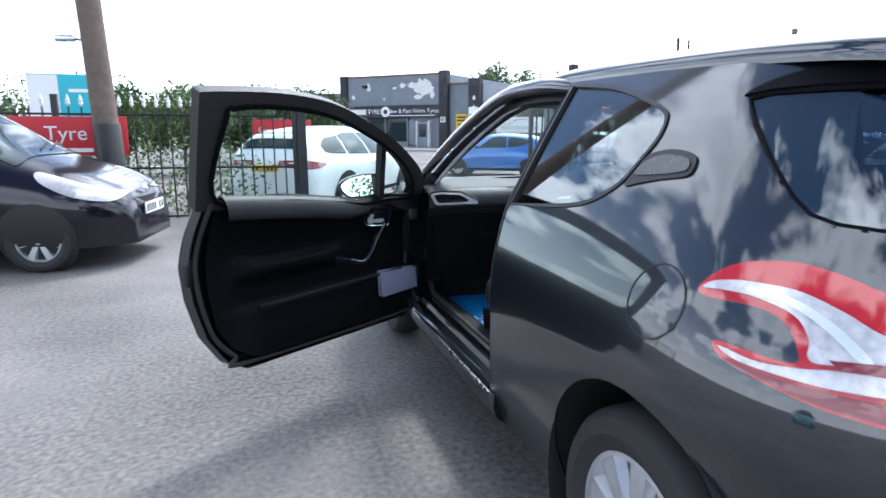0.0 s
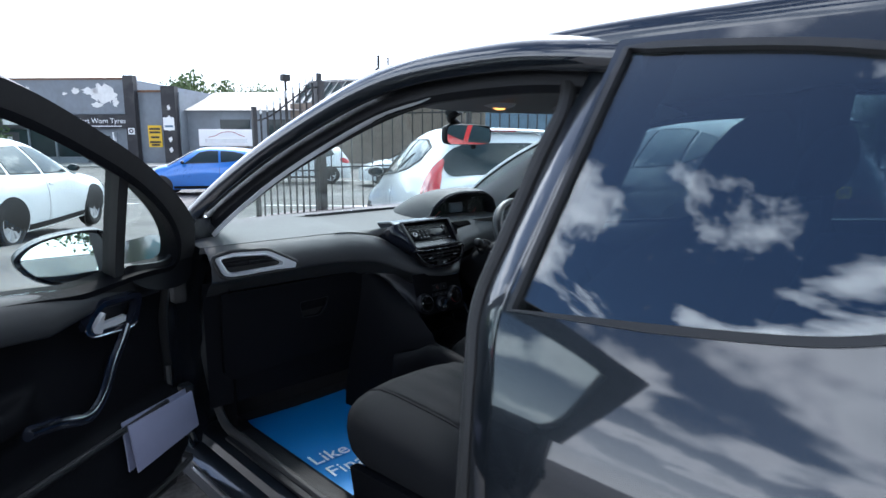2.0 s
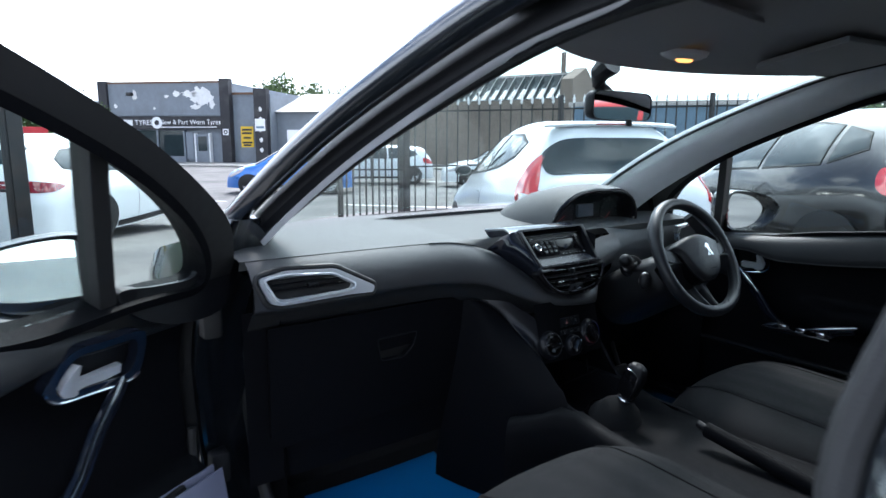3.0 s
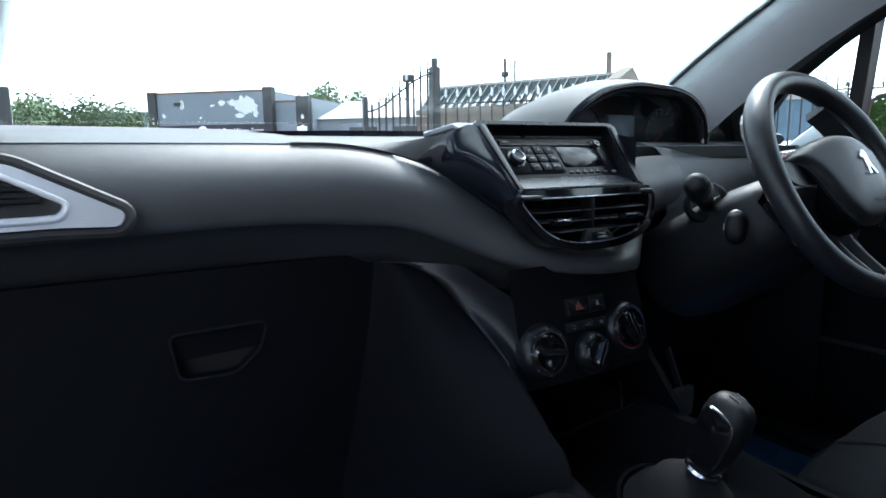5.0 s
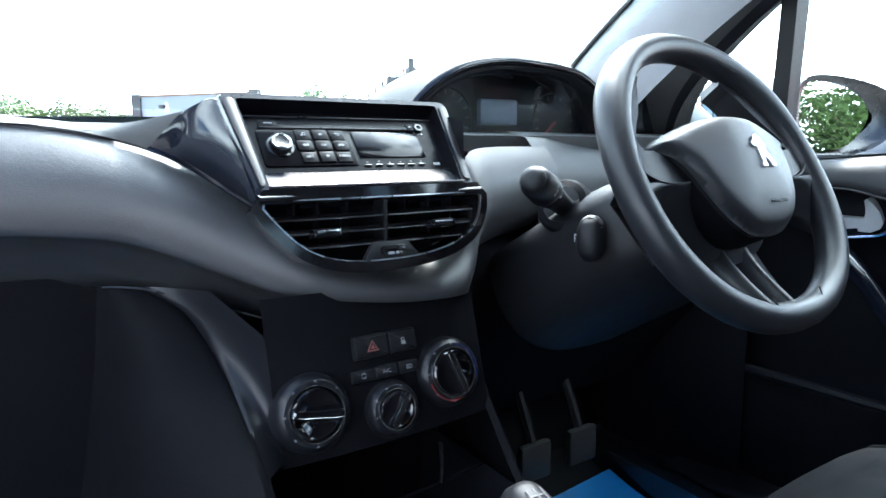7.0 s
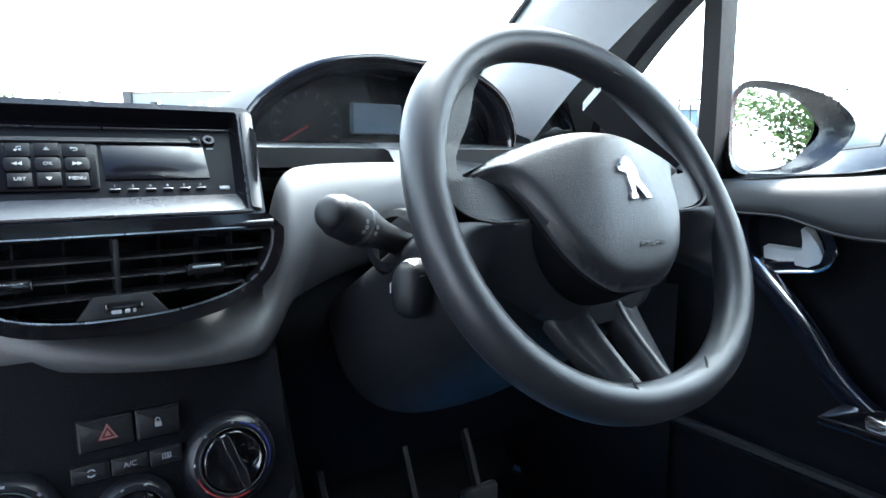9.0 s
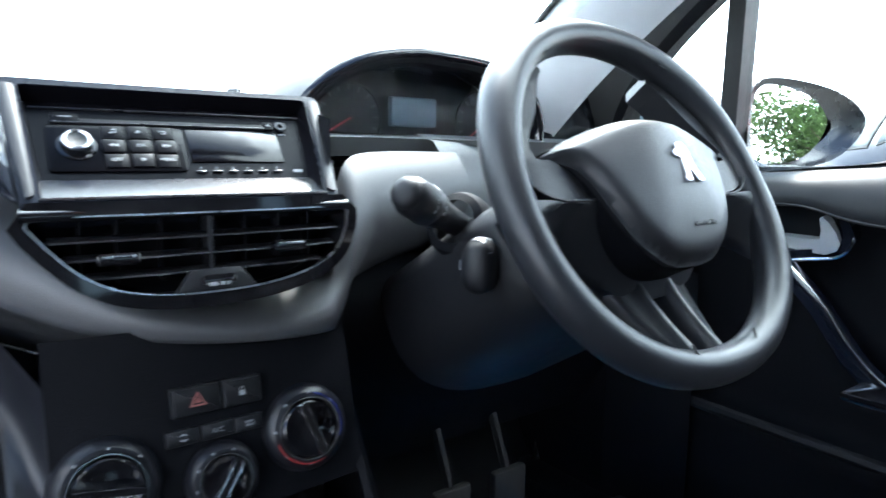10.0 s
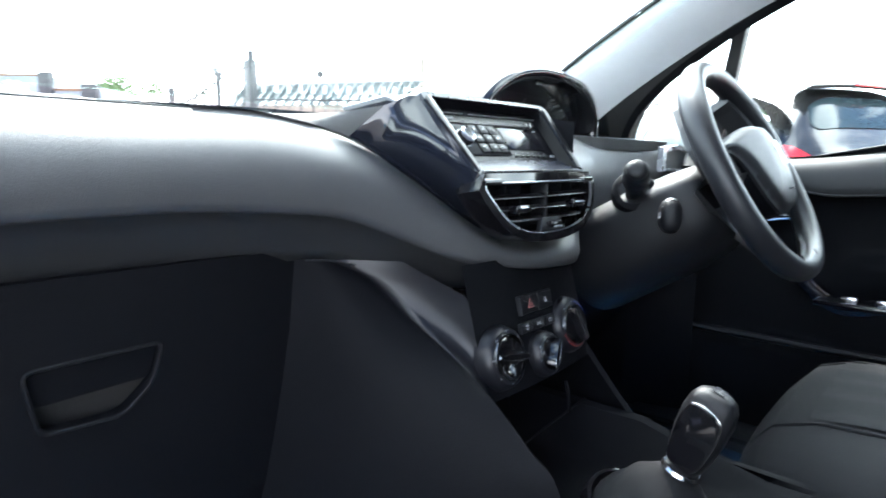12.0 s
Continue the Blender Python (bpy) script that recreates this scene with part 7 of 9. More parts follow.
    loop = [(p[0], p[1]) for p in spline([(-0.110, 0.0), (-0.103, 0.028), (-0.06, 0.034), (0.06, 0.034), (0.103, 0.028), (0.110, 0.0), (0.103, -0.026), (0.06, -0.032), (-0.06, -0.032), (-0.103, -0.026)], 40, True)]
    rows = []
    for sc, z in ((0.93, 0.004), (0.97, 0.006), (1.0, 0.002), (1.0, -0.012), (0.9, -0.026), (0.6, -0.034), (0.05, -0.036)):
        rows.append([tuple(mm @ Vector((x * sc, y * sc, z))) for x, y in loop])
    rm = part("rear_view_mirror", loft(rows, closed=True), PLASTIC, hero, "black rear-view mirror", sharp=60)
    part("mirror_glass", prism([(x * 0.93, y * 0.93) for x, y in loop], 0.003, mm @ Matrix.Translation((0, 0, 0.002))), MIRROR, rm)
    part("mirror_stalk", tube([(0.055, 1.79, 1.270), (0.02, 1.80, 1.295), (0.0, 1.78, 1.315), (0.0, 1.75, 1.335)], 0.018, 10, radii=[0.012, 0.014, 0.022, 0.028]), PLASTIC, rm)
    part("mirror_tab", box((0.068, 1.745, 1.200), (0.080, 1.757, 1.215), 0.002), PLASTIC, rm)
    # pedals
    for x in (0.24, 0.36, 0.46):
        pd = part("pedal", box((x - 0.03, 2.02, 0.40), (x + 0.03, 2.035, 0.46), 0.006), RUBBER, hero)
        part("pedal_arm", tube([(x, 2.03, 0.45), (x, 2.10, 0.60), (x, 2.15, 0.68)], 0.007, 6), PLASTIC, pd)


dashboard()
console()
steering()
seat(-0.365, "charcoal cloth front passenger seat")
driver_seat = seat(0.365, "charcoal cloth driver's seat")
driver_seat.matrix_basis = pose(0.0, 0.075, -0.008)
cabin()


def printed_mat(m, label):
    t = thing("paper_floor_mat", m, label, "floor mat", "paper floor mats")
    rows = []
    for i, y in enumerate(np.linspace(-0.27, 0.27, 12)):
        rows.append([(x, y, 0.003 * math.sin(y * 17 + x * 9) + 0.02 * max(0, (y - 0.12) / 0.15) ** 2) for x in np.linspace(-0.19, 0.19, 9)])
    bm = loft(rows)
    g = bmesh.ops.extrude_face_region(bm, geom=bm.faces[:])
    for v in g["geom"]:
        if isinstance(v, bmesh.types.BMVert):
            v.co.z += 0.0015
    part("sheet", bm, BLUEMAT, t, "bright blue printed paper")
    words("lettering", "Like me", 0.078, pose(-0.035, -0.060, 0.0065), WHITEINK, t, 0.0004)
    words("lettering", "Finance", 0.078, pose(-0.035, -0.145, 0.0065), WHITEINK, t, 0.0004)
    return t


printed_mat(pose(-0.395, 1.86, 0.293, 2, 0, 0), "blue printed paper mat on the passenger's floor")
printed_mat(pose(0.42, 1.80, 0.293, 2, 0, 4), "blue printed paper mat on the driver's floor")
pk = thing("document_wallet", SWING @ pose(-0.700, 1.93, 0.525, 0, 0, 90), "pale lilac folded document wallet in the door pocket", "wallet")
part("wallet_leaf", prism([(-0.125, -0.09), (0.135, -0.09), (0.135, 0.012), (-0.125, 0.030)], 0.004, pose(0, 0.0, 0, 82, 0, 0), 0.001), PAPER, pk)
part("wallet_leaf", prism([(-0.125, -0.09), (0.135, -0.09), (0.132, 0.018), (-0.125, 0.036)], 0.004, pose(0, 0.018, 0, 86, 0, 0), 0.001), PAPER, pk)


# ---- other vehicles ----
class Body:
    """A saloon or hatch body from its centre-line profile (nose to tail), its width by height and its taper in plan."""

    def __init__(self, prof, width, plan, zb=0.20, k=5.5):
        self.P = spline(prof, 160)
        self.P[:, 0] = np.maximum.accumulate(self.P[:, 0] + np.arange(160) * 1e-5)
        self.w, self.plan, self.zb, self.k = Cub(*zip(*width)), Cub(*zip(*plan)), zb, k

    def top(self, y):
        return float(np.interp(y, self.P[:, 0], self.P[:, 1]))

    def X(self, y, z):
        return self.w(z) * self.plan(y)

    def flank(self, sx):
        def fn(y, z):
            t = min(max((z - self.zb) / max(self.top(y) - self.zb, 1e-3), 0), 0.999)
            return (sx * self.X(y, z) * (1 - t ** self.k) ** (1 / self.k), y, z)
        return fn

    def crown(self, u, s):
        """u across, -1 to 1; s along the profile, 0 to 1."""
        f = s * 159
        i = min(int(f), 158)
        y, z = self.P[i] + (self.P[i + 1] - self.P[i]) * (f - i)
        t = (1 - min(abs(u), 0.999) ** self.k) ** (1 / self.k)
        zz = self.zb + (z - self.zb) * t
        return (u * self.X(y, zz), y, zz)

    def at(self, y=None, z=None, tail=False):
        """The profile parameter at a height on the nose or tail, or at a y."""
        P = self.P
        if y is not None:
            return float(np.interp(y, P[:, 0], np.linspace(0, 1, 160)))
        mid = int(np.argmax(P[:, 1]))
        if tail:
            return float(np.interp(-z, -P[mid:, 1], np.linspace(mid / 159, 1, 160 - mid)))
        return float(np.interp(z, P[:mid, 1], np.linspace(0, mid / 159, mid)))

    def mesh(self, name, material, parent):
        rows = []
        for y, z in self.P:
            row = []
            for a in np.linspace(0, math.pi, 49):
                c, s = math.cos(a), math.sin(a)
                t = abs(s) ** (2 / self.k)
                zz = self.zb + (z - self.zb) * t
                row.append((math.copysign(abs(c) ** (2 / self.k), c) * self.X(y, zz), y, zz))
            rows.append(row)
        bm = loft(rows, caps=True)
        return part(name, bm, material, parent, sharp=60)


def vehicle(name, m, paint, label, prof, width, plan, wheels, r, sides, front=None, rear=None, lamps=(), plate_f=None, plate_r=None, mirrors=None, spokes=10, zb=0.20, extra=None, group=""):
    t = thing(name, m, label, "car", group)
    B = Body(prof, width, plan, zb)
    B.mesh("body", paint, t)
    for sx in (-1, 1):
        fn = B.flank(sx)
        fl = sx < 0
        # nose is at low y, so outward faces flip
        for w in sides:
            patch("side_window", w, fn, FAR_GLASS, t, 0.05, (), 0.008, "dark side glass", 0.008, flip=fl)
            patch("window_trim", [tuple(p) for p in grow(w, 0.018)], fn, RUBBER, t, 0.05, [w], 0.006, "", 0.006, flip=fl)
        for y in wheels:
            patch("wheel_arch", arcpts(y, r, r * 1.13, r * 1.13, 0, 350, 30), fn, RUBBER, t, 0.08, (), 0.01, "", 0.004, flip=fl)
            wheel(t, (sx * (B.X(y, r) - 0.085), y, r), r, 0.20, sx, spokes)
        for col, poly in lamps:
            patch("lamp", smooth_poly(poly, 36), fn, col, t, 0.025, (), 0.01, "", 0.008 if col is not CLEARLAMP else 0.011, flip=fl)
        # thin black strip low on the flank, drawn in place of shade at the sill
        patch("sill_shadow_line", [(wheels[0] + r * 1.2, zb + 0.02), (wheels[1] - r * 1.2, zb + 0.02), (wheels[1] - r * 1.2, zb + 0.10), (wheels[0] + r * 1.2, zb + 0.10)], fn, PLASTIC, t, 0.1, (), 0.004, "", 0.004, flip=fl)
        if len(sides) > 1:
            y = (max(p[0] for p in sides[0]) + min(p[0] for p in sides[1])) / 2
            patch("door_gap", [(y - 0.004, 0.30), (y + 0.004, 0.30), (y + 0.004, 0.88), (y - 0.004, 0.88)], fn, RUBBER, t, 0.1, (), 0.002, "", 0.002, flip=fl)
            patch("door_pull", [(y - 0.20, 0.80), (y - 0.05, 0.805), (y - 0.05, 0.83), (y - 0.20, 0.825)], fn, paint, t, 0.05, (), 0.02, "", 0.02, flip=fl)
        if mirrors:
            y, z = mirrors
            x = B.X(y, z)
            bm = lathe([(0.0, 0.07), (0.06, 0.05), (0.085, 0.0), (0.07, -0.03), (0, -0.03)], 20, Matrix.Translation((sx * (x + 0.09), y, z)) @ Matrix.Rotation(radians(90), 4, "X") @ Matrix.Diagonal((1.15, 0.72, 1, 1)))
            dm = part("door_mirror", bm, GLOSSBLACK, t)
            part("mirror_glass", lathe([(0.0, -0.032), (0.062, -0.032), (0.068, -0.028)], 20, Matrix.Translation((sx * (x + 0.09), y, z)) @ Matrix.Rotation(radians(90), 4, "X") @ Matrix.Diagonal((1.15, 0.72, 1, 1))), FAR_GLASS, dm)
    for nm, spec in (("windscreen", front), ("rear_screen", rear)):
        if spec:
            s0, s1, u0, u1 = spec
            patch(nm, smooth_poly([(-u0 * 0.96, s0), (-u0 * 0.5, s0), (0.0, s0), (u0 * 0.5, s0), (u0 * 0.96, s0), (u0, s0 + (s1 - s0) * 0.2), ((u0 + u1) / 2, s0 + (s1 - s0) * 0.6), (u1 * 0.9, s0 + (s1 - s0) * 0.93), (u1 * 0.6, s1), (0.0, s1), (-u1 * 0.6, s1), (-u1 * 0.9, s0 + (s1 - s0) * 0.93), (-(u0 + u1) / 2, s0 + (s1 - s0) * 0.6), (-u0, s0 + (s1 - s0) * 0.2)], 60), B.crown, FAR_GLASS, t, 0.05, (), 0.006, "dark screen glass", 0.008, flip=(B.crown(0.1, .5)[0] < 0))
    for pl, col in ((plate_f, WHITEINK), (plate_r, mat("yellow_plate", (0.7, 0.5, 0.03), 0.5))):
        if pl:
            y, z, dz = pl
            p = part("number_plate", box((-0.26, y - 0.006, z - 0.055), (0.26, y + 0.006, z + 0.055), 0.003), col, t)
            for i in range(7):
                if i != 4:
                    x = -0.21 + i * 0.07
                    part("plate_bar", box((x - 0.022, y - 0.008, z - 0.035), (x + 0.022, y + 0.008, z + 0.035)), INK, t)
    if extra:
        extra(t, B)
    return t


# car frames: nose at low y; the pose turns the nose to its heading
def heading(x, y, z, deg, length, pitch=0.0):
    """Pose of a car whose middle stands at x, y and whose nose points deg from +x."""
    return pose(x, y, z, pitch, 0, deg + 90) @ Matrix.Translation((0, -length / 2, 0))


WID = [(0.15, 0.80), (0.35, 0.86), (0.6, 0.885), (0.80, 0.87), (0.95, 0.83), (1.2, 0.71), (1.45, 0.58), (1.6, 0.53)]


def scaled(w, f):
    return [(z, x * f) for z, x in w]


# white estate, tail towards the yard
EL = 4.9
est_prof = [(0.0, 0.30), (0.02, 0.60), (0.20, 0.76), (0.75, 0.90), (1.35, 0.98), (1.75, 1.20), (2.20, 1.42), (2.7, 1.485), (3.4, 1.475), (4.1, 1.42), (4.50, 1.34), (4.66, 1.15), (4.80, 0.95), (4.87, 0.70), (4.90, 0.40)]
est_plan = [(0.0, 0.62), (0.25, 0.86), (0.9, 0.98), (2.2, 1.02), (3.6, 1.01), (4.5, 0.93), (4.8, 0.82), (4.9, 0.66)]
est_sides = [[(1.78, 0.965), (2.25, 1.30), (2.55, 1.345), (2.68, 1.35), (2.66, 0.985)], [(2.76, 0.985), (2.78, 1.35), (3.30, 1.335), (3.50, 1.30), (3.52, 1.01)], [(3.60, 1.015), (3.58, 1.295), (4.0, 1.25), (4.22, 1.15), (4.20, 1.06), (4.0, 1.03)]]
vehicle("estate_car", heading(0.02, 11.55, -0.20, 55, EL), WHITE_PAINT, "white estate car parked beyond the railings", est_prof, scaled(WID, 1.04), est_plan, (0.93, 3.68), 0.335, est_sides,
        front=(0.25, 0.40, 0.82, 0.80), rear=(0.70, 0.80, 0.80, 0.80), lamps=[(DARKRED, [(4.34, 0.86), (4.62, 0.90), (4.84, 0.92), (4.84, 0.80), (4.6, 0.79), (4.40, 0.82)]), (CLEARLAMP, [(0.10, 0.60), (0.5, 0.74), (0.48, 0.66), (0.2, 0.56)])], plate_r=(4.885, 0.80, 0), mirrors=(1.75, 1.02))

# white three-door hatch nearby, tail to the hero
FL = 3.95
fi_prof = [(0.0, 0.30), (0.03, 0.55), (0.20, 0.72), (0.70, 0.92), (1.0, 1.00), (1.45, 1.28), (1.85, 1.44), (2.3, 1.485), (2.9, 1.46), (3.40, 1.395), (3.60, 1.22), (3.74, 1.02), (3.86, 0.90), (3.92, 0.70), (3.95, 0.40)]
fi_plan = [(0.0, 0.60), (0.25, 0.86), (0.8, 0.98), (2.0, 1.0), (3.2, 0.99), (3.6, 0.93), (3.86, 0.84), (3.95, 0.70)]
fi_sides = [[(1.45, 0.99), (1.88, 1.30), (2.1, 1.35), (2.42, 1.35), (2.45, 1.02)], [(2.53, 1.025), (2.51, 1.345), (2.9, 1.32), (3.2, 1.24), (3.16, 1.14), (2.9, 1.06)]]
fi_lamps = [(REDLAMP, [(3.575, 1.135), (3.61, 1.12), (3.68, 1.02), (3.78, 0.88), (3.86, 0.78), (3.80, 0.735), (3.66, 0.735), (3.54, 0.79), (3.50, 0.86), (3.53, 1.0)]), (CLEARLAMP, [(3.62, 0.83), (3.74, 0.83), (3.80, 0.785), (3.66, 0.775)]), (CLEARLAMP, [(0.12, 0.58), (0.5, 0.78), (0.62, 0.80), (0.5, 0.68), (0.2, 0.54)])]


def hatch_extra(t, B):
    part("tail_spoiler", loft([[(x, y, z - 0.02 * (abs(x) / 0.6) ** 2) for x in np.linspace(-0.56, 0.56, 13)] for y, z in ((3.28, 1.425), (3.40, 1.42), (3.52, 1.392), (3.50, 1.375), (3.38, 1.385))]), WHITE_PAINT, t)
    part("stop_lamp", box((-0.13, 3.505, 1.380), (0.13, 3.525, 1.395), 0.004), DARKRED, t)


cf, sf = math.cos(radians(61.5)), math.sin(radians(61.5))
vehicle("white_hatchback", heading(2.90 + cf * (FL / 2 - 0.28), 3.96 + sf * (FL / 2 - 0.28), -0.13, 61.5, FL, 2.4), WHITE_PAINT, "white three-door hatchback parked tail-on with clear red tail lamps", fi_prof, scaled(WID, 0.99), fi_plan, (0.75, 3.24), 0.30, fi_sides,
        front=(0.27, 0.42, 0.84, 0.80), rear=(0.695, 0.80, 0.86, 0.80), lamps=fi_lamps, plate_r=(3.93, 0.72, 0), mirrors=(1.42, 1.02), extra=hatch_extra)

# graphite five-door hatch beside it: the low one's outline serves the other cars, the tall one stands here
gr_prof = [(0.0, 0.30), (0.03, 0.60), (0.22, 0.76), (0.80, 0.93), (1.25, 1.02), (1.75, 1.30), (2.2, 1.46), (2.8, 1.50), (3.5, 1.46), (3.95, 1.385), (4.12, 1.18), (4.24, 1.0), (4.32, 0.85), (4.36, 0.4)]
gr_plan = [(0.0, 0.60), (0.25, 0.86), (0.8, 0.98), (2.0, 1.01), (3.5, 1.0), (4.0, 0.94), (4.28, 0.84), (4.36, 0.70)]
gr_sides = [[(1.55, 0.98), (2.10, 1.33), (2.35, 1.375), (2.50, 1.38), (2.50, 1.0)], [(2.58, 1.0), (2.58, 1.38), (3.0, 1.365), (3.28, 1.33), (3.32, 1.03)], [(3.40, 1.04), (3.37, 1.315), (3.62, 1.25), (3.70, 1.14)]]
gr_lamps = [(REDLAMP, [(3.92, 0.98), (4.10, 0.98), (4.24, 0.90), (4.30, 0.80), (4.15, 0.78), (3.95, 0.84)]), (CLEARLAMP, [(0.12, 0.60), (0.6, 0.80), (0.7, 0.78), (0.3, 0.58)])]
GL = 4.36
TALL = 1.06


def tall_extra(t, B):
    part("tail_spoiler", loft([[(x, y, z - 0.03 * (abs(x) / 0.62) ** 2) for x in np.linspace(-0.60, 0.60, 13)] for y, z in ((3.80, 1.545), (3.95, 1.532), (4.10, 1.490), (4.08, 1.470), (3.95, 1.498))]), RUBBER, t, "dark tail spoiler")
    part("stop_lamp", box((-0.16, 4.085, 1.478), (0.16, 4.112, 1.496), 0.004), REDLAMP, t, "red high stop lamp")


def lift(pts):
    return [(y, z * TALL) for y, z in pts]


gx, gy = 4.98, 2.11
vehicle("graphite_hatchback", heading(gx + 0.5 * (GL / 2 - 0.25), gy + 0.866 * (GL / 2 - 0.25), -0.13, 60, GL, 2.2), GREY_PAINT, "tall dark grey five-door hatchback parked alongside", lift(gr_prof), [(z * TALL, x) for z, x in scaled(WID, 1.03)], gr_plan, (0.87, 3.52), 0.33, [lift(p) for p in gr_sides],
        front=(0.27, 0.42, 0.84, 0.80), rear=(0.72, 0.80, 0.80, 0.80), lamps=[(c, lift(p)) for c, p in gr_lamps], plate_r=(4.34, 0.82, 0), mirrors=(1.55, 1.16), extra=tall_extra)

# little aubergine city car facing the camera's start
ka_prof = [(0.0, 0.28), (0.02, 0.50), (0.10, 0.66), (0.30, 0.80), (0.75, 0.96), (1.05, 1.08), (1.45, 1.36), (1.85, 1.49), (2.4, 1.505), (3.0, 1.45), (3.3, 1.36), (3.48, 1.05), (3.58, 0.8), (3.62, 0.4)]
ka_plan = [(0.0, 0.60), (0.2, 0.84), (0.7, 0.98), (1.8, 1.0), (3.0, 0.98), (3.45, 0.88), (3.62, 0.70)]
ka_sides = [[(1.20, 1.0), (1.60, 1.32), (1.85, 1.38), (2.25, 1.39), (2.28, 1.02)], [(2.36, 1.03), (2.34, 1.385), (2.8, 1.34), (3.0, 1.22), (2.9, 1.10)]]
ka_lamps = [(CLEARLAMP, [(0.10, 0.66), (0.30, 0.74), (0.68, 0.86), (0.66, 0.78), (0.42, 0.66), (0.16, 0.60)]), (DARKRED, [(3.3, 1.0), (3.44, 0.98), (3.50, 0.85), (3.34, 0.84)])]


def ka_extra(t, B):
    for z0, z1, w, nm in ((0.545, 0.60, 0.36, "upper_grille"), (0.29, 0.42, 0.46, "lower_grille")):
        part(nm, loft([[(x, 0.018 + 0.20 * (x / 0.7) ** 2 - (0.010 if z < 0.5 else -0.006), z) for x in np.linspace(-w, w, 11)] for z in np.linspace(z0, z1, 4)]), RUBBER, t)
    part("grille_badge", lathe([(0.0, 0.01), (0.04, 0.008), (0.05, 0.0)], 20, Matrix.Translation((0, 0.055, 0.675)) @ Matrix.Rotation(radians(70), 4, "X") @ Matrix.Diagonal((1.3, 0.7, 1, 1))), CHROME, t, "oval badge")
    for sx in (-1, 1):
        part("fog_lamp", lathe([(0.0, 0.01), (0.035, 0.006), (0.045, 0.0)], 16, Matrix.Translation((sx * 0.55, 0.115, 0.40)) @ Matrix.Rotation(radians(90), 4, "X") @ Matrix.Rotation(radians(-20 * sx), 4, "Y")), CLEARLAMP, t)
        part("wiper", tube([(sx * 0.1, 0.93, 1.045), (sx * 0.1 + 0.3, 1.02, 1.09), (sx * 0.1 + 0.45, 1.07, 1.11)], 0.008, 6), RUBBER, t)


KL = 3.62
hk = radians(-10)
teal_car_at = heading(-12.5, -4.0, 0.0, 20, KL)
vehicle("teal_city_car", teal_car_at, mat("teal_paint", (0.012, 0.16, 0.20), 0.3, 0.2, vary=0.06, coat=1.0), "teal city car parked at the side of the yard", ka_prof, scaled(WID, 0.95), ka_plan, (0.72, 3.02), 0.285, ka_sides,
        front=(0.33, 0.47, 0.86, 0.80), rear=(0.74, 0.84, 0.8, 0.8), lamps=ka_lamps, mirrors=(1.22, 1.03), spokes=7)
vehicle("city_car", heading(-2.53 - math.cos(hk) * KL / 2, 5.68 - math.sin(hk) * KL / 2, 0.0, -10, KL), DARK_PAINT, "aubergine-black city car parked nose out", ka_prof, scaled(WID, 0.95), ka_plan, (0.72, 3.02), 0.285, ka_sides,
        front=(0.33, 0.47, 0.86, 0.80), rear=(0.74, 0.84, 0.8, 0.8), lamps=ka_lamps, plate_f=(-0.012, 0.49, 0), mirrors=(1.22, 1.03), spokes=7, extra=ka_extra)

# blue hatch out on the road and cars on the lot beyond the railings
blue_at = heading(6.9, 20.0, -0.42, 148, FL)
vehicle("blue_hatchback", blue_at, BLUE_PAINT, "bright blue hatchback standing on the road", fi_prof, scaled(WID, 0.99), fi_plan, (0.75, 3.24), 0.30, fi_sides, front=(0.27, 0.42, 0.84, 0.80), rear=(0.70, 0.79, 0.76, 0.80), lamps=fi_lamps, plate_r=(3.93, 0.72, 0), mirrors=(1.42, 1.02))
red_at = heading(5.6, -1.6, 0.0, 60, GL)
vehicle("red_hatchback", red_at, RED_PAINT, "red hatchback parked behind in the yard", gr_prof, scaled(WID, 1.03), gr_plan, (0.87, 3.52), 0.32, gr_sides, front=(0.27, 0.42, 0.84, 0.80), rear=(0.72, 0.80, 0.80, 0.80), lamps=gr_lamps, mirrors=(1.55, 1.04))
far_cars = [(14.5, 18.5, WHITE_PAINT, 150), (15.8, 16.6, SILVER_PAINT, 152), (17.2, 14.6, WHITE_PAINT, 150), (18.4, 12.6, SILVER_PAINT, 148), (11.6, 22.6, WHITE_PAINT, 152), (12.6, 11.6, BLUE_PAINT, 150), (13.6, 9.4, SILVER_PAINT, 150)]
first = {}
for x, y, pnt, a in far_cars:
    m = heading(x, y, -0.4, a, GL)
    if pnt.name in first:
        copy_thing(first[pnt.name], m)
    else:
        first[pnt.name] = vehicle("parked_car", m, pnt, {"white_car_paint": "white hatchback on the far lot", "silver_paint": "silver hatchback on the far lot"}.get(pnt.name, "blue hatchback on the far lot"), gr_prof, scaled(WID, 1.03), gr_plan, (0.87, 3.52), 0.32, gr_sides, front=(0.27, 0.42, 0.84, 0.80), rear=(0.72, 0.80, 0.80, 0.80), lamps=gr_lamps, mirrors=(1.55, 1.04), group="cars on the far lot", spokes=5)


# ---- ground, road, railings ----
NRM = Vector((0.76, 0.65, 0))


def ground_z(x, y):
    d = x * 0.76 + y * 0.65
    k = min(max((d - 4.0) / 7.5, 0), 1)
    return -0.42 * k * k * (3 - 2 * k)


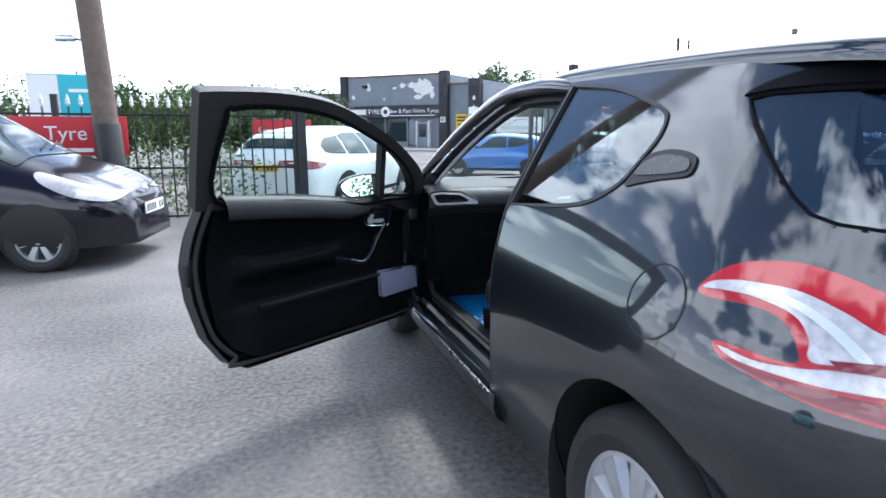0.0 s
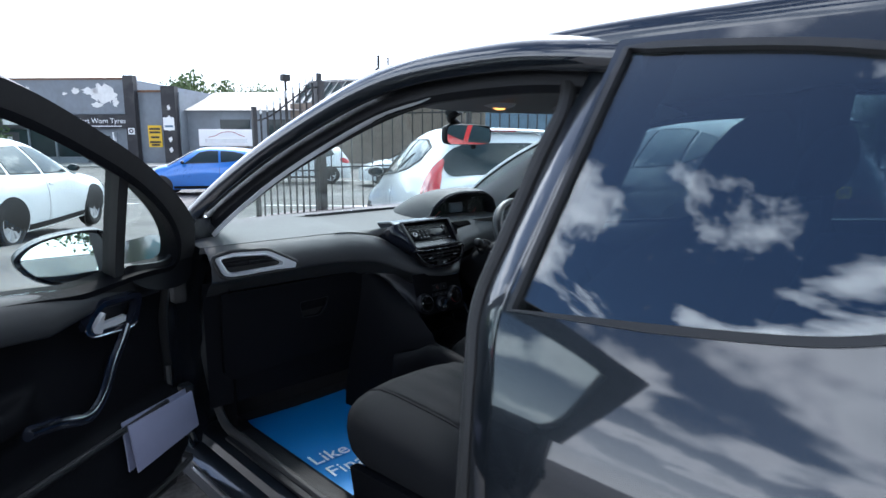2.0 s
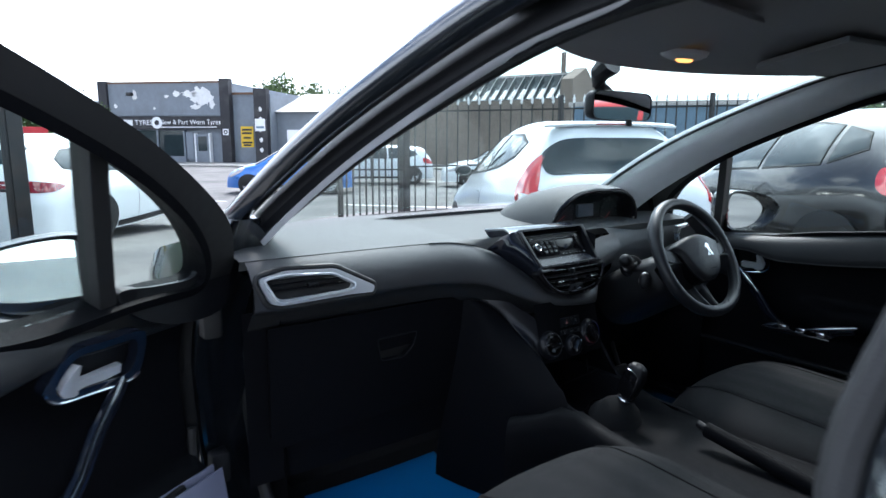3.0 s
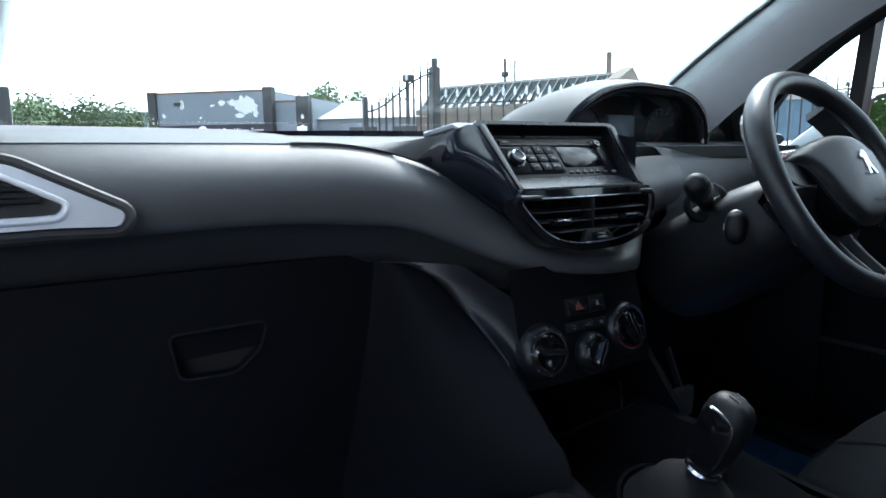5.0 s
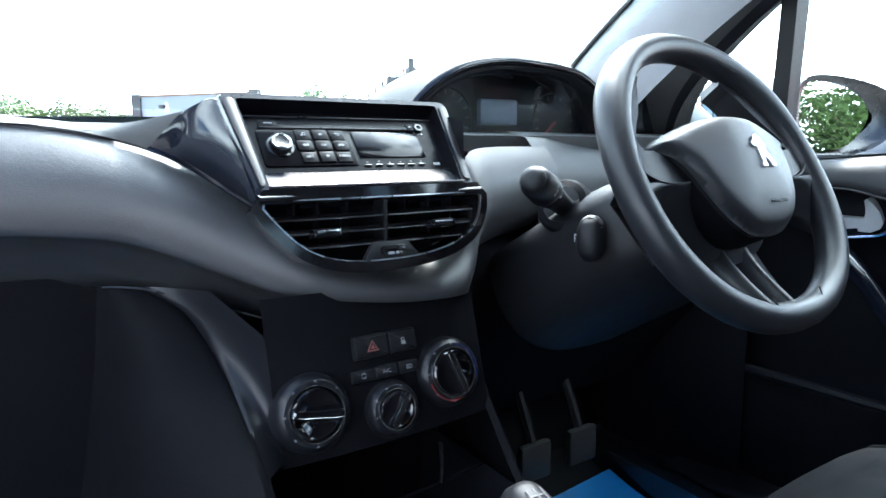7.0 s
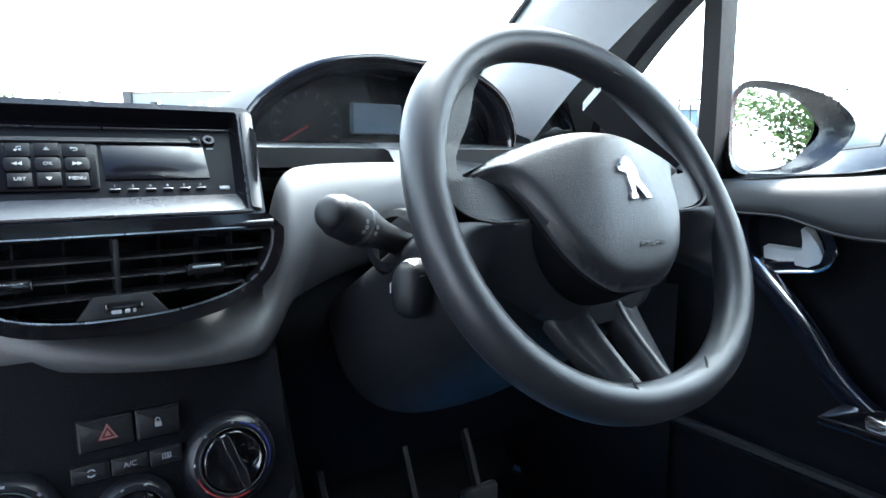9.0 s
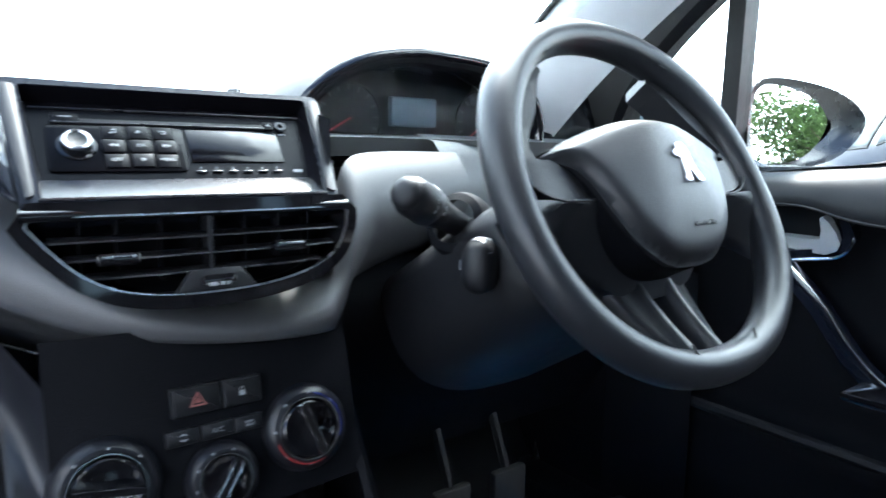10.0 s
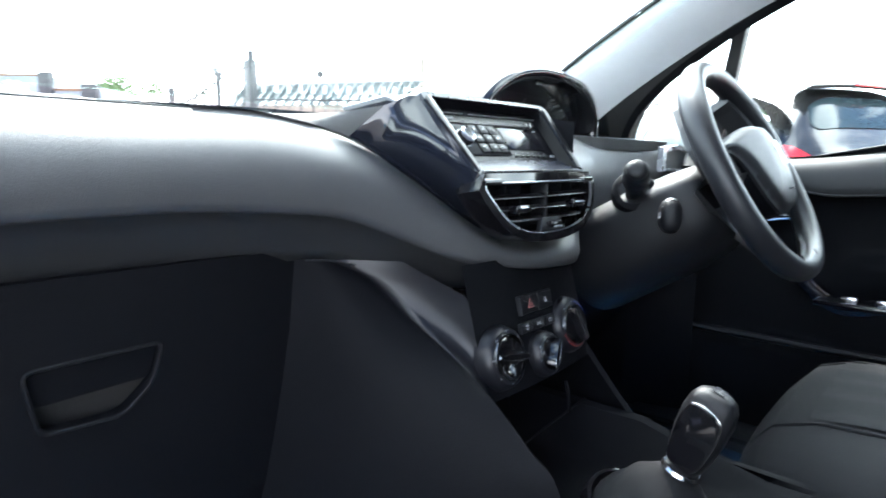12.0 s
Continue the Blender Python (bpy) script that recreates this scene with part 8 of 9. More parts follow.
def build_ground():
    g = np.concatenate([[-3000, -600, -150, -60, -30], np.arange(-16, 30, 1.0), [32, 36, 42, 50, 60, 80, 150, 600, 3000]])
    verts = [(x, y, ground_z(x, y)) for y in g for x in g]
    k = len(g)
    faces = [(j * k + i, j * k + i + 1, (j + 1) * k + i + 1, (j + 1) * k + i) for j in range(k - 1) for i in range(k - 1)]
    return tagged(obj("ground", verts, faces, ASPHALT), "worn grey asphalt yard and road", "ground", kind="structure")


build_ground()
ROAD_T = Vector((0.65, -0.76, 0))
PAVING = mat("pale_pavement", (0.24, 0.235, 0.22), 0.9, vary=0.2, scale=8, bump=0.5, big=0.5)
PAINTLINE = mat("road_marking_paint", (0.62, 0.62, 0.60), 0.7, vary=0.3, scale=25)


def on_road(d, t):
    """A place d metres out from the yard and t along the road."""
    return NRM * d / NRM.length_squared + ROAD_T * t


def strip(name, d0, d1, t0, t1, z0, z1, material, label, cat):
    a, b, c, d = on_road(d0, t0), on_road(d1, t0), on_road(d1, t1), on_road(d0, t1)
    bm = to_bm([(p.x, p.y, z0) for p in (a, b, c, d)] + [(p.x, p.y, z1) for p in (a, b, c, d)], [(3, 2, 1, 0), (4, 5, 6, 7), (0, 1, 5, 4), (1, 2, 6, 5), (2, 3, 7, 6), (3, 0, 4, 7)])
    return tagged(part(name, bm, material, None), label, cat, kind="structure")


strip("pavement", 36.5, 43.0, -70, 80, -0.5, -0.30, PAVING, "pale concrete pavement across the road", "pavement")
strip("kerb", 36.3, 36.5, -70, 80, -0.5, -0.29, mat("kerb_stone", (0.3, 0.29, 0.27), 0.9), "grey kerb stone", "kerb")
for i in range(14):
    t = -40 + i * 6.5
    s = strip("road_marking", 14.7, 14.85, t, t + 3.0, -0.43, -0.414, PAINTLINE, "worn white dashed road line", "road marking")
    s["group"] = "road lines"
for i in range(12):
    t = -40 + i * 8.0
    s = strip("road_marking", 25.0, 25.15, t, t + 4.0, -0.43, -0.414, PAINTLINE, "worn white dashed road line", "road marking")
    s["group"] = "road lines"


def spear(r=0.012):
    return [(0.0, 0.16), (0.008, 0.14), (0.030, 0.075), (0.014, 0.055), (0.030, 0.040), (0.028, 0.025), (0.012, 0.018), (0.012, 0.0)]


def railing(name, p0, p1, height, gap, label, arc=None, posts=True, bar_r=0.0105):
    """Iron railings with pale spear tips from p0 to p1. arc: extra height along it for a swept gate."""
    a, b = Vector(p0), Vector(p1)
    L = (b - a).length
    d = (b - a) / L
    t = thing(name, Matrix.Translation(a), label, "railings")
    n = int(L / gap)
    tipm = None
    for i in range(n + 1):
        p = d * (L * i / n)
        h = height + (arc(i / n) if arc else 0)
        nm = tube([(p.x, p.y, p.z + 0.08), (p.x, p.y, p.z + h)], bar_r, 6)
        part("upright", nm, IRON, t)
        if tipm is None:
            tipm = part("spear_tip", lathe(spear(), 6, Matrix.Translation((0, 0, 0))), GALV, t, "pale spear tip")
            tipm.location = (p.x, p.y, p.z + h)
        else:
            o = tipm.copy()
            scene.collection.objects.link(o)
            o.location = (p.x, p.y, p.z + h)
    for hh in (0.14, height * 0.5, height - 0.10):
        pts = [(d.x * L * k, d.y * L * k, d.z * L * k + (hh + (arc(k) if arc and hh > height * 0.6 else 0))) for k in np.linspace(0, 1, 16)]
        part("rail", tube(pts, 0.016, 6), IRON, t)
    if posts:
        for k in ([0, 1] if L < 6 else np.linspace(0, 1, int(L / 2.6) + 1)):
            p = d * (L * k)
            part("post", box((p.x - 0.04, p.y - 0.04, p.z - 0.2), (p.x + 0.04, p.y + 0.04, p.z + height + 0.15 + (arc(k) if arc else 0)), 0.006), IRON, t)
    return t


railing("yard_railings", (-13.0, 8.35, -0.02), (-0.95, 8.30, -0.12), 1.62, 0.15, "black iron railings with pale spear tips along the yard")
railing("yard_railings", (5.12, 10.55, -0.36), (15.0, 4.40, -0.06), 2.19, 0.196, "black iron railings with pale spear tips along the yard", bar_r=0.014)
railing("yard_gate", (5.10, 10.50, -0.34), (4.10, 11.15, -0.34), 2.05, 0.115, "black iron gate leaf swung open, its top swept down", arc=lambda k: 0.62 * (0.5 + 0.5 * math.cos(math.pi * k)), bar_r=0.020)
gp = tagged(part("gate_post", box((-0.075, -0.075, -0.5), (0.075, 0.075, 2.55), 0.01), IRON, None), "square black steel gate post", "gate post")
gp.location = (5.16, 10.60, -0.2)
gp = tagged(part("gate_post", box((-0.065, -0.065, -0.3), (0.065, 0.065, 1.66), 0.01), IRON, None), "square black steel gate post at the end of the yard railings", "gate post")
gp.location = (-0.86, 8.30, -0.12)


# ---- pole, banners, boards ----
POLEWOOD = mat("brown_timber_pole", (0.14, 0.105, 0.085), 0.85, vary=0.35, scale=14, bump=0.6, bump_scale=80)
REDSIGN = mat("red_banner", (0.52, 0.022, 0.032), 0.55, vary=0.08)
TEAL = mat("teal_board", (0.04, 0.42, 0.50), 0.5, vary=0.08)
YELLOW = mat("yellow_board", (0.72, 0.46, 0.02), 0.5, vary=0.08)
pole = thing("utility_pole", pose(-3.25, 7.85, 0, 0, -2.2, 0), "leaning brown timber pole with a black-wrapped foot and a lamp", "pole")
part("shaft", lathe([(0.15, 0), (0.145, 2.0), (0.13, 5.0), (0.12, 8.5), (0.0, 8.5)], 20), POLEWOOD, pole)
part("foot_wrap", lathe([(0.165, 0), (0.162, 1.28), (0.15, 1.30)], 20), IRON, pole, "black wrap")
part("lamp_arm", tube([(-0.10, 0, 2.30), (-0.34, 0, 2.34)], 0.015, 8), SATIN, pole)
part("lamp_head", box((-0.42, -0.06, 2.29), (-0.20, 0.06, 2.36), 0.015), SATIN, pole, "grey flood lamp")


def board(name, c, w, h, ang, material, label, cat, lines=(), ink=WHITEINK, t=0.02, legs=None):
    e = thing(name, Matrix.Translation(c) @ Matrix.Rotation(radians(ang), 4, "Z"), label, cat)
    part("panel", box((-w / 2, 0, -h / 2), (w / 2, t, h / 2), 0.003), material, e)
    for txt, size, x, z in lines:
        if txt is None:
            part("bar", box((x - size[0] / 2, -0.004, z - size[1] / 2), (x + size[0] / 2, 0.0, z + size[1] / 2)), ink, e)
        else:
            words("lettering", txt, size, Matrix.Translation((x, -0.003, z)) @ Matrix.Rotation(radians(90), 4, "X"), ink, e, 0.002)
    if legs:
        for x in (-w * 0.4, w * 0.4):
            part("leg", box((x - 0.05, 0.01, -h / 2 - legs), (x + 0.05, 0.09, h / 2), 0.004), IRON, e)
    return e


board("tyre_banner", (-4.3, 8.22, 1.14), 2.35, 0.50, 0, REDSIGN, "red banner with white lettering tied to the railings", "banner", [("Tyre", 0.26, 0.45, 0.03), (None, (0.8, 0.05), 0.35, -0.18)])
board("teal_board", (-4.80, 12.6, 1.85), 1.35, 0.80, 4, TEAL, "teal and white roadside board", "sign", [(None, (0.5, 0.76), -0.42, 0.0), (None, (0.6, 0.06), 0.3, 0.1)], legs=1.6)
board("parking_sign", (-0.80, 15.0, 1.12), 1.40, 0.66, -3, REDSIGN, "red customer parking sign with white lettering", "sign", [("Customer Parking", 0.155, 0, 0.08), (None, (0.8, 0.05), 0, -0.16)], legs=1.2)


# ---- buildings across the road ----
GREYWALL = mat("blue_grey_render", (0.20, 0.225, 0.255), 0.85, vary=0.15, scale=3.0, grime=0.25, grime_col=(0.12, 0.12, 0.12), big=0.3)
BLACKWALL = mat("black_masonry_paint", (0.022, 0.022, 0.026), 0.7, vary=0.3, scale=3, grime=0.15, grime_col=(0.2, 0.19, 0.18), big=0.4)
PEEL = mat("flaked_white_undercoat", (0.72, 0.72, 0.71), 0.85, vary=0.12, scale=5)
ROOFSHEET = mat("pale_roof_sheeting", (0.42, 0.40, 0.38), 0.8, vary=0.15, scale=4)
BRICKY = mat("brown_render", (0.17, 0.14, 0.115), 0.9, vary=0.3, scale=2.5, bump=0.5, big=0.3)
BLUESHEET = mat("blue_grey_cladding", (0.13, 0.20, 0.27), 0.6, vary=0.15, scale=3)
RUST = mat("rusty_coping", (0.16, 0.09, 0.055), 0.9, vary=0.4, scale=5)


def blob(cx, cz, rx, rz, seed, n=26):
    r = random.Random(seed)
    return [(cx + rx * math.cos(2 * math.pi * i / n) * (0.55 + 0.6 * r.random()), cz + rz * math.sin(2 * math.pi * i / n) * (0.55 + 0.6 * r.random())) for i in range(n)]


def tyre_shop():
    R, Lc = Vector((14.12, 48.55, 0)), Vector((6.55, 56.4, 0))
    ux = (R - Lc).normalized()
    W = (R - Lc).length
    m = Matrix(((ux.x, -ux.y, 0, Lc.x), (ux.y, ux.x, 0, Lc.y), (0, 0, 1, -0.35), (0, 0, 0, 1)))
    t = thing("tyre_shop", m, "flaking blue-grey single-storey tyre shop with a black fascia", "building")
    H = 6.1
    bx = lambda nm, lo, hi, mt, lab="", bev=0.0: part(nm, box(lo, hi, bev), mt, t, lab)
    bx("wall", (0, 0.3, 0), (W, 14, H - 0.15), GREYWALL)
    bx("parapet_panel", (0.75, 0.0, 3.55), (W - 0.75, 0.32, H - 0.12), GREYWALL, "blue-grey panel with flaked white patches")
    bx("coping", (0.70, -0.06, H - 0.14), (W - 0.7, 0.4, H), RUST)
    bx("pillar", (0, -0.22, 0), (0.75, 0.4, H + 0.05), BLACKWALL)
    bx("pillar", (W - 0.75, -0.22, 0), (W, 0.4, H + 0.15), BLACKWALL)
    bx("fascia", (0.75, -0.20, 2.55), (W - 0.75, 0.0, 3.50), BLACKWALL, "black sign fascia")
    for i, (cx, cz, rx, rz) in enumerate(((8.6, 4.95, 0.95, 0.75), (7.6, 5.15, 0.75, 0.30), (6.5, 5.2, 0.35, 0.22), (3.0, 5.1, 0.22, 0.45), (8.1, 4.2, 0.5, 0.2), (5.7, 5.0, 0.22, 0.12), (9.4, 4.4, 0.25, 0.35), (1.3, 4.3, 0.18, 0.2), (4.6, 4.1, 0.15, 0.1))):
        part("flaked_patch", prism(blob(cx * W / 10.9, cz, rx, rz, i), 0.012, Matrix.Translation((0, -0.003, 0)) @ Matrix.Rotation(radians(90), 4, "X")), PEEL, t)
    words("lettering", "New & Part Worn Tyres", 0.50, Matrix.Translation((7.6, -0.205, 3.05)) @ Matrix.Rotation(radians(90), 4, "X"), WHITEINK, t, 0.004)
    part("sign_bar", box((5.2, -0.21, 2.66), (9.8, -0.2, 2.72)), WHITEINK, t)
    words("lettering", "TYRES", 0.55, Matrix.Translation((3.75, -0.205, 3.02)) @ Matrix.Rotation(radians(90), 4, "X"), WHITEINK, t, 0.004)
    part("sign_bar", box((1.0, -0.21, 2.80), (2.8, -0.2, 3.25)), ALLOY, t, "grey bar where the sign is lettered")
    part("sign_wheel", lathe([(0.2, 0.01), (0.22, 0.03), (0.42, 0.03), (0.45, 0.0)], 24, Matrix.Translation((4.85, -0.2, 3.02)) @ Matrix.Rotation(radians(90), 4, "X")), WHITEINK, t)
    # shop front: recessed glazing, shutters, door
    bx("shop_window", (0.9, 0.05, 0.5), (4.6, 0.31, 2.45), FAR_GLASS)
    bx("shop_window", (4.8, 0.05, 0.5), (6.9, 0.31, 2.45), FAR_GLASS)
    bx("stall_riser", (0.8, -0.02, 0), (7.0, 0.31, 0.48), GREYWALL)
    for x in (0.85, 2.7, 4.7, 6.95):
        bx("window_mullion", (x - 0.06, -0.05, 0.0), (x + 0.06, 0.31, 2.52), GREYWALL)
    bx("shop_door", (7.9, 0.0, 0.05), (9.0, 0.31, 2.15), GREYWALL)
    bx("door_glass", (8.1, -0.03, 0.9), (8.8, 0.0, 2.0), FAR_GLASS)
    bx("door_frame", (7.8, -0.06, 0.0), (7.9, 0.31, 2.25), WHITEINK); bx("door_frame", (9.0, -0.06, 0.0), (9.1, 0.31, 2.25), WHITEINK)
    bx("window_board", (7.1, -0.01, 0.3), (7.7, 0.31, 2.3), GREYWALL)
    bx("number_sign", (W - 0.6, -0.26, 2.1), (W - 0.15, -0.22, 2.55), WHITEINK)
    part("number_ring", lathe([(0.08, 0), (0.08, 0.01), (0.16, 0.01), (0.16, 0)], 20, Matrix.Translation((W - 0.375, -0.26, 2.33)) @ Matrix.Rotation(radians(90), 4, "X")), INK, t)
    bx("flood_lamp", (2.5, -0.35, 5.05), (2.9, 0.0, 5.3), IRON, "", 0.02)
    e = board("entrance_board", m @ Vector((3.7, -4.5, 1.35)), 3.1, 1.7, math.degrees(math.atan2(ux.y, ux.x)), BLACKWALL, "black board with an entrance arrow", "sign", [("New & Part Worn Tyres", 0.25, 0, -0.02), ("TYRES", 0.30, 0.7, 0.45), (None, (1.2, 0.25), -0.6, 0.45)], legs=0.8)
    part("arrow_panel", box((-1.5, -0.012, -0.82), (1.5, -0.002, -0.38)), WHITEINK, e)
    words("lettering", "ENTRANCE", 0.33, Matrix.Translation((-0.25, -0.016, -0.6)) @ Matrix.Rotation(radians(90), 4, "X"), INK, e, 0.002)
    part("arrow", prism([(0.9, -0.65), (1.1, -0.65), (1.1, -0.75), (1.4, -0.6), (1.1, -0.45), (1.1, -0.55), (0.9, -0.55)], 0.006, Matrix.Translation((0, -0.012, 0)) @ Matrix.Rotation(radians(90), 4, "X")), INK, e)
    # annex to the right
    a = thing("shop_annex", m, "narrow grey annex with a black pier and a yellow notice", "building")
    part("wall", box((W, 0.4, 0), (W + 3.0, 12, 5.1)), GREYWALL, a)
    part("coping", box((W, 0.3, 5.1), (W + 1.9, 0.9, 5.25)), RUST, a)
    part("pier", box((W + 1.9, -0.1, 0), (W + 2.9, 0.5, 5.5)), BLACKWALL, a)
    for i in range(5):
        part("flaked_patch", prism(blob(W + 2.4, 1.0 + i * 0.75, 0.16, 0.2, 40 + i), 0.01, Matrix.Translation((0, -0.1, 0)) @ Matrix.Rotation(radians(90), 4, "X")), PEEL, a)
    part("notice", box((W + 0.55, 0.33, 1.2), (W + 1.55, 0.40, 2.75)), YELLOW, a, "yellow notice board")
    for z, w2 in ((2.5, 0.8), (2.25, 0.8), (1.9, 0.6), (1.55, 0.8), (1.35, 0.6)):
        part("notice_bar", box((W + 1.05 - w2 / 2, 0.318, z - 0.07), (W + 1.05 + w2 / 2, 0.331, z + 0.07)), INK, a)
    part("notice", box((W + 1.95, -0.14, 2.4), (W + 2.75, -0.1, 3.3)), WHITEINK, a, "white notice")
    part("notice_bar", box((W + 2.05, -0.15, 2.6), (W + 2.65, -0.135, 2.75)), BLUESHEET, a)
    # block to the left
    b = thing("corner_unit", m, "low grey corner unit with a black pier", "building")
    part("wall", box((-9.5, 4, 0), (-0.05, 14, 5.0)), GREYWALL, b)
    part("pier", box((-1.9, 3.7, 0), (-1.1, 4.2, 5.3)), BLACKWALL, b)
    part("pier", box((-4.6, 3.7, 0), (-3.9, 4.2, 5.0)), BLACKWALL, b)
    part("notice", box((-3.0, 3.9, 1.2), (-2.2, 4.0, 2.4)), YELLOW, b)
    for i in range(3):
        part("flaked_patch", prism(blob(-0.7 - 0.3 * i, 4.2 + 0.3 * i, 0.22, 0.35, 70 + i), 0.01, Matrix.Translation((0, 3.99, 0)) @ Matrix.Rotation(radians(90), 4, "X")), PEEL, b)
    # long low shed to the right of the annex
    s = thing("long_shed", m, "long low grey shed under a pale shallow roof", "building")
    part("wall", box((W + 3.0, 1.5, 0), (W + 26, 13, 3.9)), GREYWALL, s)
    part("roof", prism([(1.0, 3.85), (7.2, 5.6), (13.4, 3.85)], 23.4, Matrix.Translation((W + 2.9, 0, 0)) @ axes_m((0, 0, 0), (0, 1, 0), (0, 0, 1))), ROOFSHEET, s)
    for x in (5.5, 9.0, 14.0, 19.0):
        part("shed_window", box((W + x, 1.40, 1.9), (W + x + 2.2, 1.52, 3.2)), FAR_GLASS, s)
    part("shed_door", box((W + 11.6, 1.42, 0), (W + 13.3, 1.52, 2.6)), BLUESHEET, s)
    return m


tyre_shop()
dealer = board("dealer_board", (14.55, 35.1, 1.46), 2.95, 0.95, -24, WHITEINK, "white dealer board on posts with a red car outline", "sign", [(None, (2.3, 0.22), 0, -0.18)], ink=ALLOY, legs=1.6)
part("car_outline", tube([(x, -0.006, z) for x, z in spline([(-0.95, 0.02), (-0.55, 0.12), (-0.2, 0.30), (0.35, 0.32), (0.75, 0.14), (1.0, 0.06)], 24)], 0.018, 6), REDINK, dealer)
part("plinth", box((0.35, 0.15, -2.0), (1.35, 0.7, -0.5), 0.02), BRICKY, dealer)


def warehouse():
    A, B = Vector((24.2, 38.1, 0)), Vector((28.55, 27.8, 0))
    ux = (B - A).normalized()
    W = (B - A).length
    m = Matrix(((ux.x, -ux.y, 0, A.x), (ux.y, ux.x, 0, A.y), (0, 0, 1, -0.42), (0, 0, 0, 1)))
    t = thing("brown_warehouse", m, "brown rendered warehouse with a long band of patent glazing", "building")
    part("wall", box((-4.0, 0, 0), (W, 16, 4.4)), BRICKY, t)
    rows = [[(x, 0.0, 4.4), (x, 0.5, 4.5), (x, 2.4, 6.1), (x, 2.8, 6.15)] for x in (-4.0, W - 0.8)]
    part("glazed_slope", loft(rows), FAR_GLASS, t, "sloping patent glazing")
    for i in range(22):
        x = -4.0 + i * (W + 3.2) / 21
        part("glazing_bar", tube([(x, 0.45, 4.52), (x, 2.4, 6.14)], 0.035, 4), ROOFSHEET, t)
    part("gable", prism([(0, 4.4), (0.2, 5.6), (2.6, 6.5), (5.2, 5.2), (5.2, 4.4)], 0.8, Matrix.Translation((W - 0.8, 0, 0)) @ axes_m((0, 0, 0), (0, 1, 0), (0, 0, 1))), BRICKY, t)
    part("ridge", box((-4, 2.4, 6.0), (W - 0.8, 3.2, 6.25)), ROOFSHEET, t)
    for x, h, r in ((1.8, 7.9, 0.10), (2.6, 7.7, 0.07), (W - 1.7, 7.6, 0.17)):
        part("flue", lathe([(r, 5.5), (r, h), (0, h)], 12, Matrix.Translation((x, 3.0, 0))), IRON if r < 0.15 else BRICKY, t)
    part("cowl", lathe([(0.1, 6.6), (0.28, 6.65), (0.28, 6.95), (0.1, 7.0)], 12, Matrix.Translation((1.8, 3.0, 0))), IRON, t)
    s = thing("blue_shed", Matrix.Identity(4), "blue-grey clad shed behind the railings", "building")
    a = Matrix.Translation((21.2, 21.0, -0.42)) @ Matrix.Rotation(math.atan2(-4.85, 3.6), 4, "Z")
    bm = box((0, 0, 0), (8.5, 7, 3.3))
    bm.transform(a)
    part("wall", bm, BLUESHEET, s)
    for i in range(28):
        bm = box((i * 0.3, -0.04, 0), (i * 0.3 + 0.12, 0.0, 3.25))
        bm.transform(a)
        part("cladding_rib", bm, BLUESHEET, s)
    bm = box((-0.2, -0.25, 3.3), (8.7, 7.2, 3.5))
    bm.transform(a)
    part("roof", bm, ROOFSHEET, s)
    return t


warehouse()
tall = thing("street_lamp", pose(10.65, 21.4, -0.42), "tall floodlight column by the gate", "street lamp")
part("column", lathe([(0.07, 0), (0.05, 3.9), (0, 3.9)], 10), IRON, tall)
part("lamp_head", box((-0.16, -0.12, 3.85), (0.16, 0.12, 4.1), 0.02), IRON, tall)


# ---- trees ----
BARK = mat("bark", (0.09, 0.07, 0.05), 0.9, vary=0.3, scale=10, bump=0.5, bump_scale=60)
LEAF = mat("leaf_green", (0.065, 0.11, 0.03), 0.7, vary=0.35, scale=1.2, island=0.35)


def tree(x, y, z, h, r, seed, leaves=8500):
    rd = random.Random(seed)
    t = thing("tree", pose(x, y, z, 0, 0, rd.random() * 360), "leafy green broadleaf tree", "tree", "roadside trees")
    bms = [tube([(0, 0, -0.2), (0.03 * h * 0.2, 0, h * 0.25), (0.0, 0.05, h * 0.6)], 0.1, 8, radii=[h * 0.03, h * 0.022, h * 0.012])]
    tips = []
    for i in range(16):
        a, b = rd.random() * 6.28, 0.35 + 0.6 * rd.random()
        p0 = Vector((0, 0, h * (0.22 + 0.35 * rd.random())))
        p1 = Vector((math.cos(a) * r * b, math.sin(a) * r * b, h * (0.5 + 0.45 * rd.random())))
        mid = (p0 + p1) / 2 + Vector((0, 0, -0.06 * h * rd.random()))
        bms.append(tube([p0, mid, p1], 0.05, 6, radii=[h * 0.012, h * 0.008, h * 0.003]))
        tips += [p1, mid]
    part("trunk", join(*bms), BARK, t)
    vs, fs = [], []
    tips.append(Vector((0, 0, h * 0.8)))
    for i in range(leaves):
        c = tips[rd.randrange(len(tips))]
        d = Vector((rd.gauss(0, 1), rd.gauss(0, 1), rd.gauss(0, 0.8)))
        if d.length > 1.9:
            d *= 1.9 / d.length
        p = c + d * r * 0.17
        p.z = max(p.z, h * 0.15)
        s = h * 0.0180 * (0.6 + rd.random())
        u = Vector((rd.gauss(0, 1), rd.gauss(0, 1), rd.gauss(0, 1))).normalized()
        v = u.orthogonal().normalized()
        k = len(vs)
        vs += [p - u * s, p + v * s * 0.62, p + u * s, p - v * s * 0.62]
        fs.append((k, k + 1, k + 2, k + 3))
    obj("crown", vs, fs, LEAF, t, smooth=False)
    return t


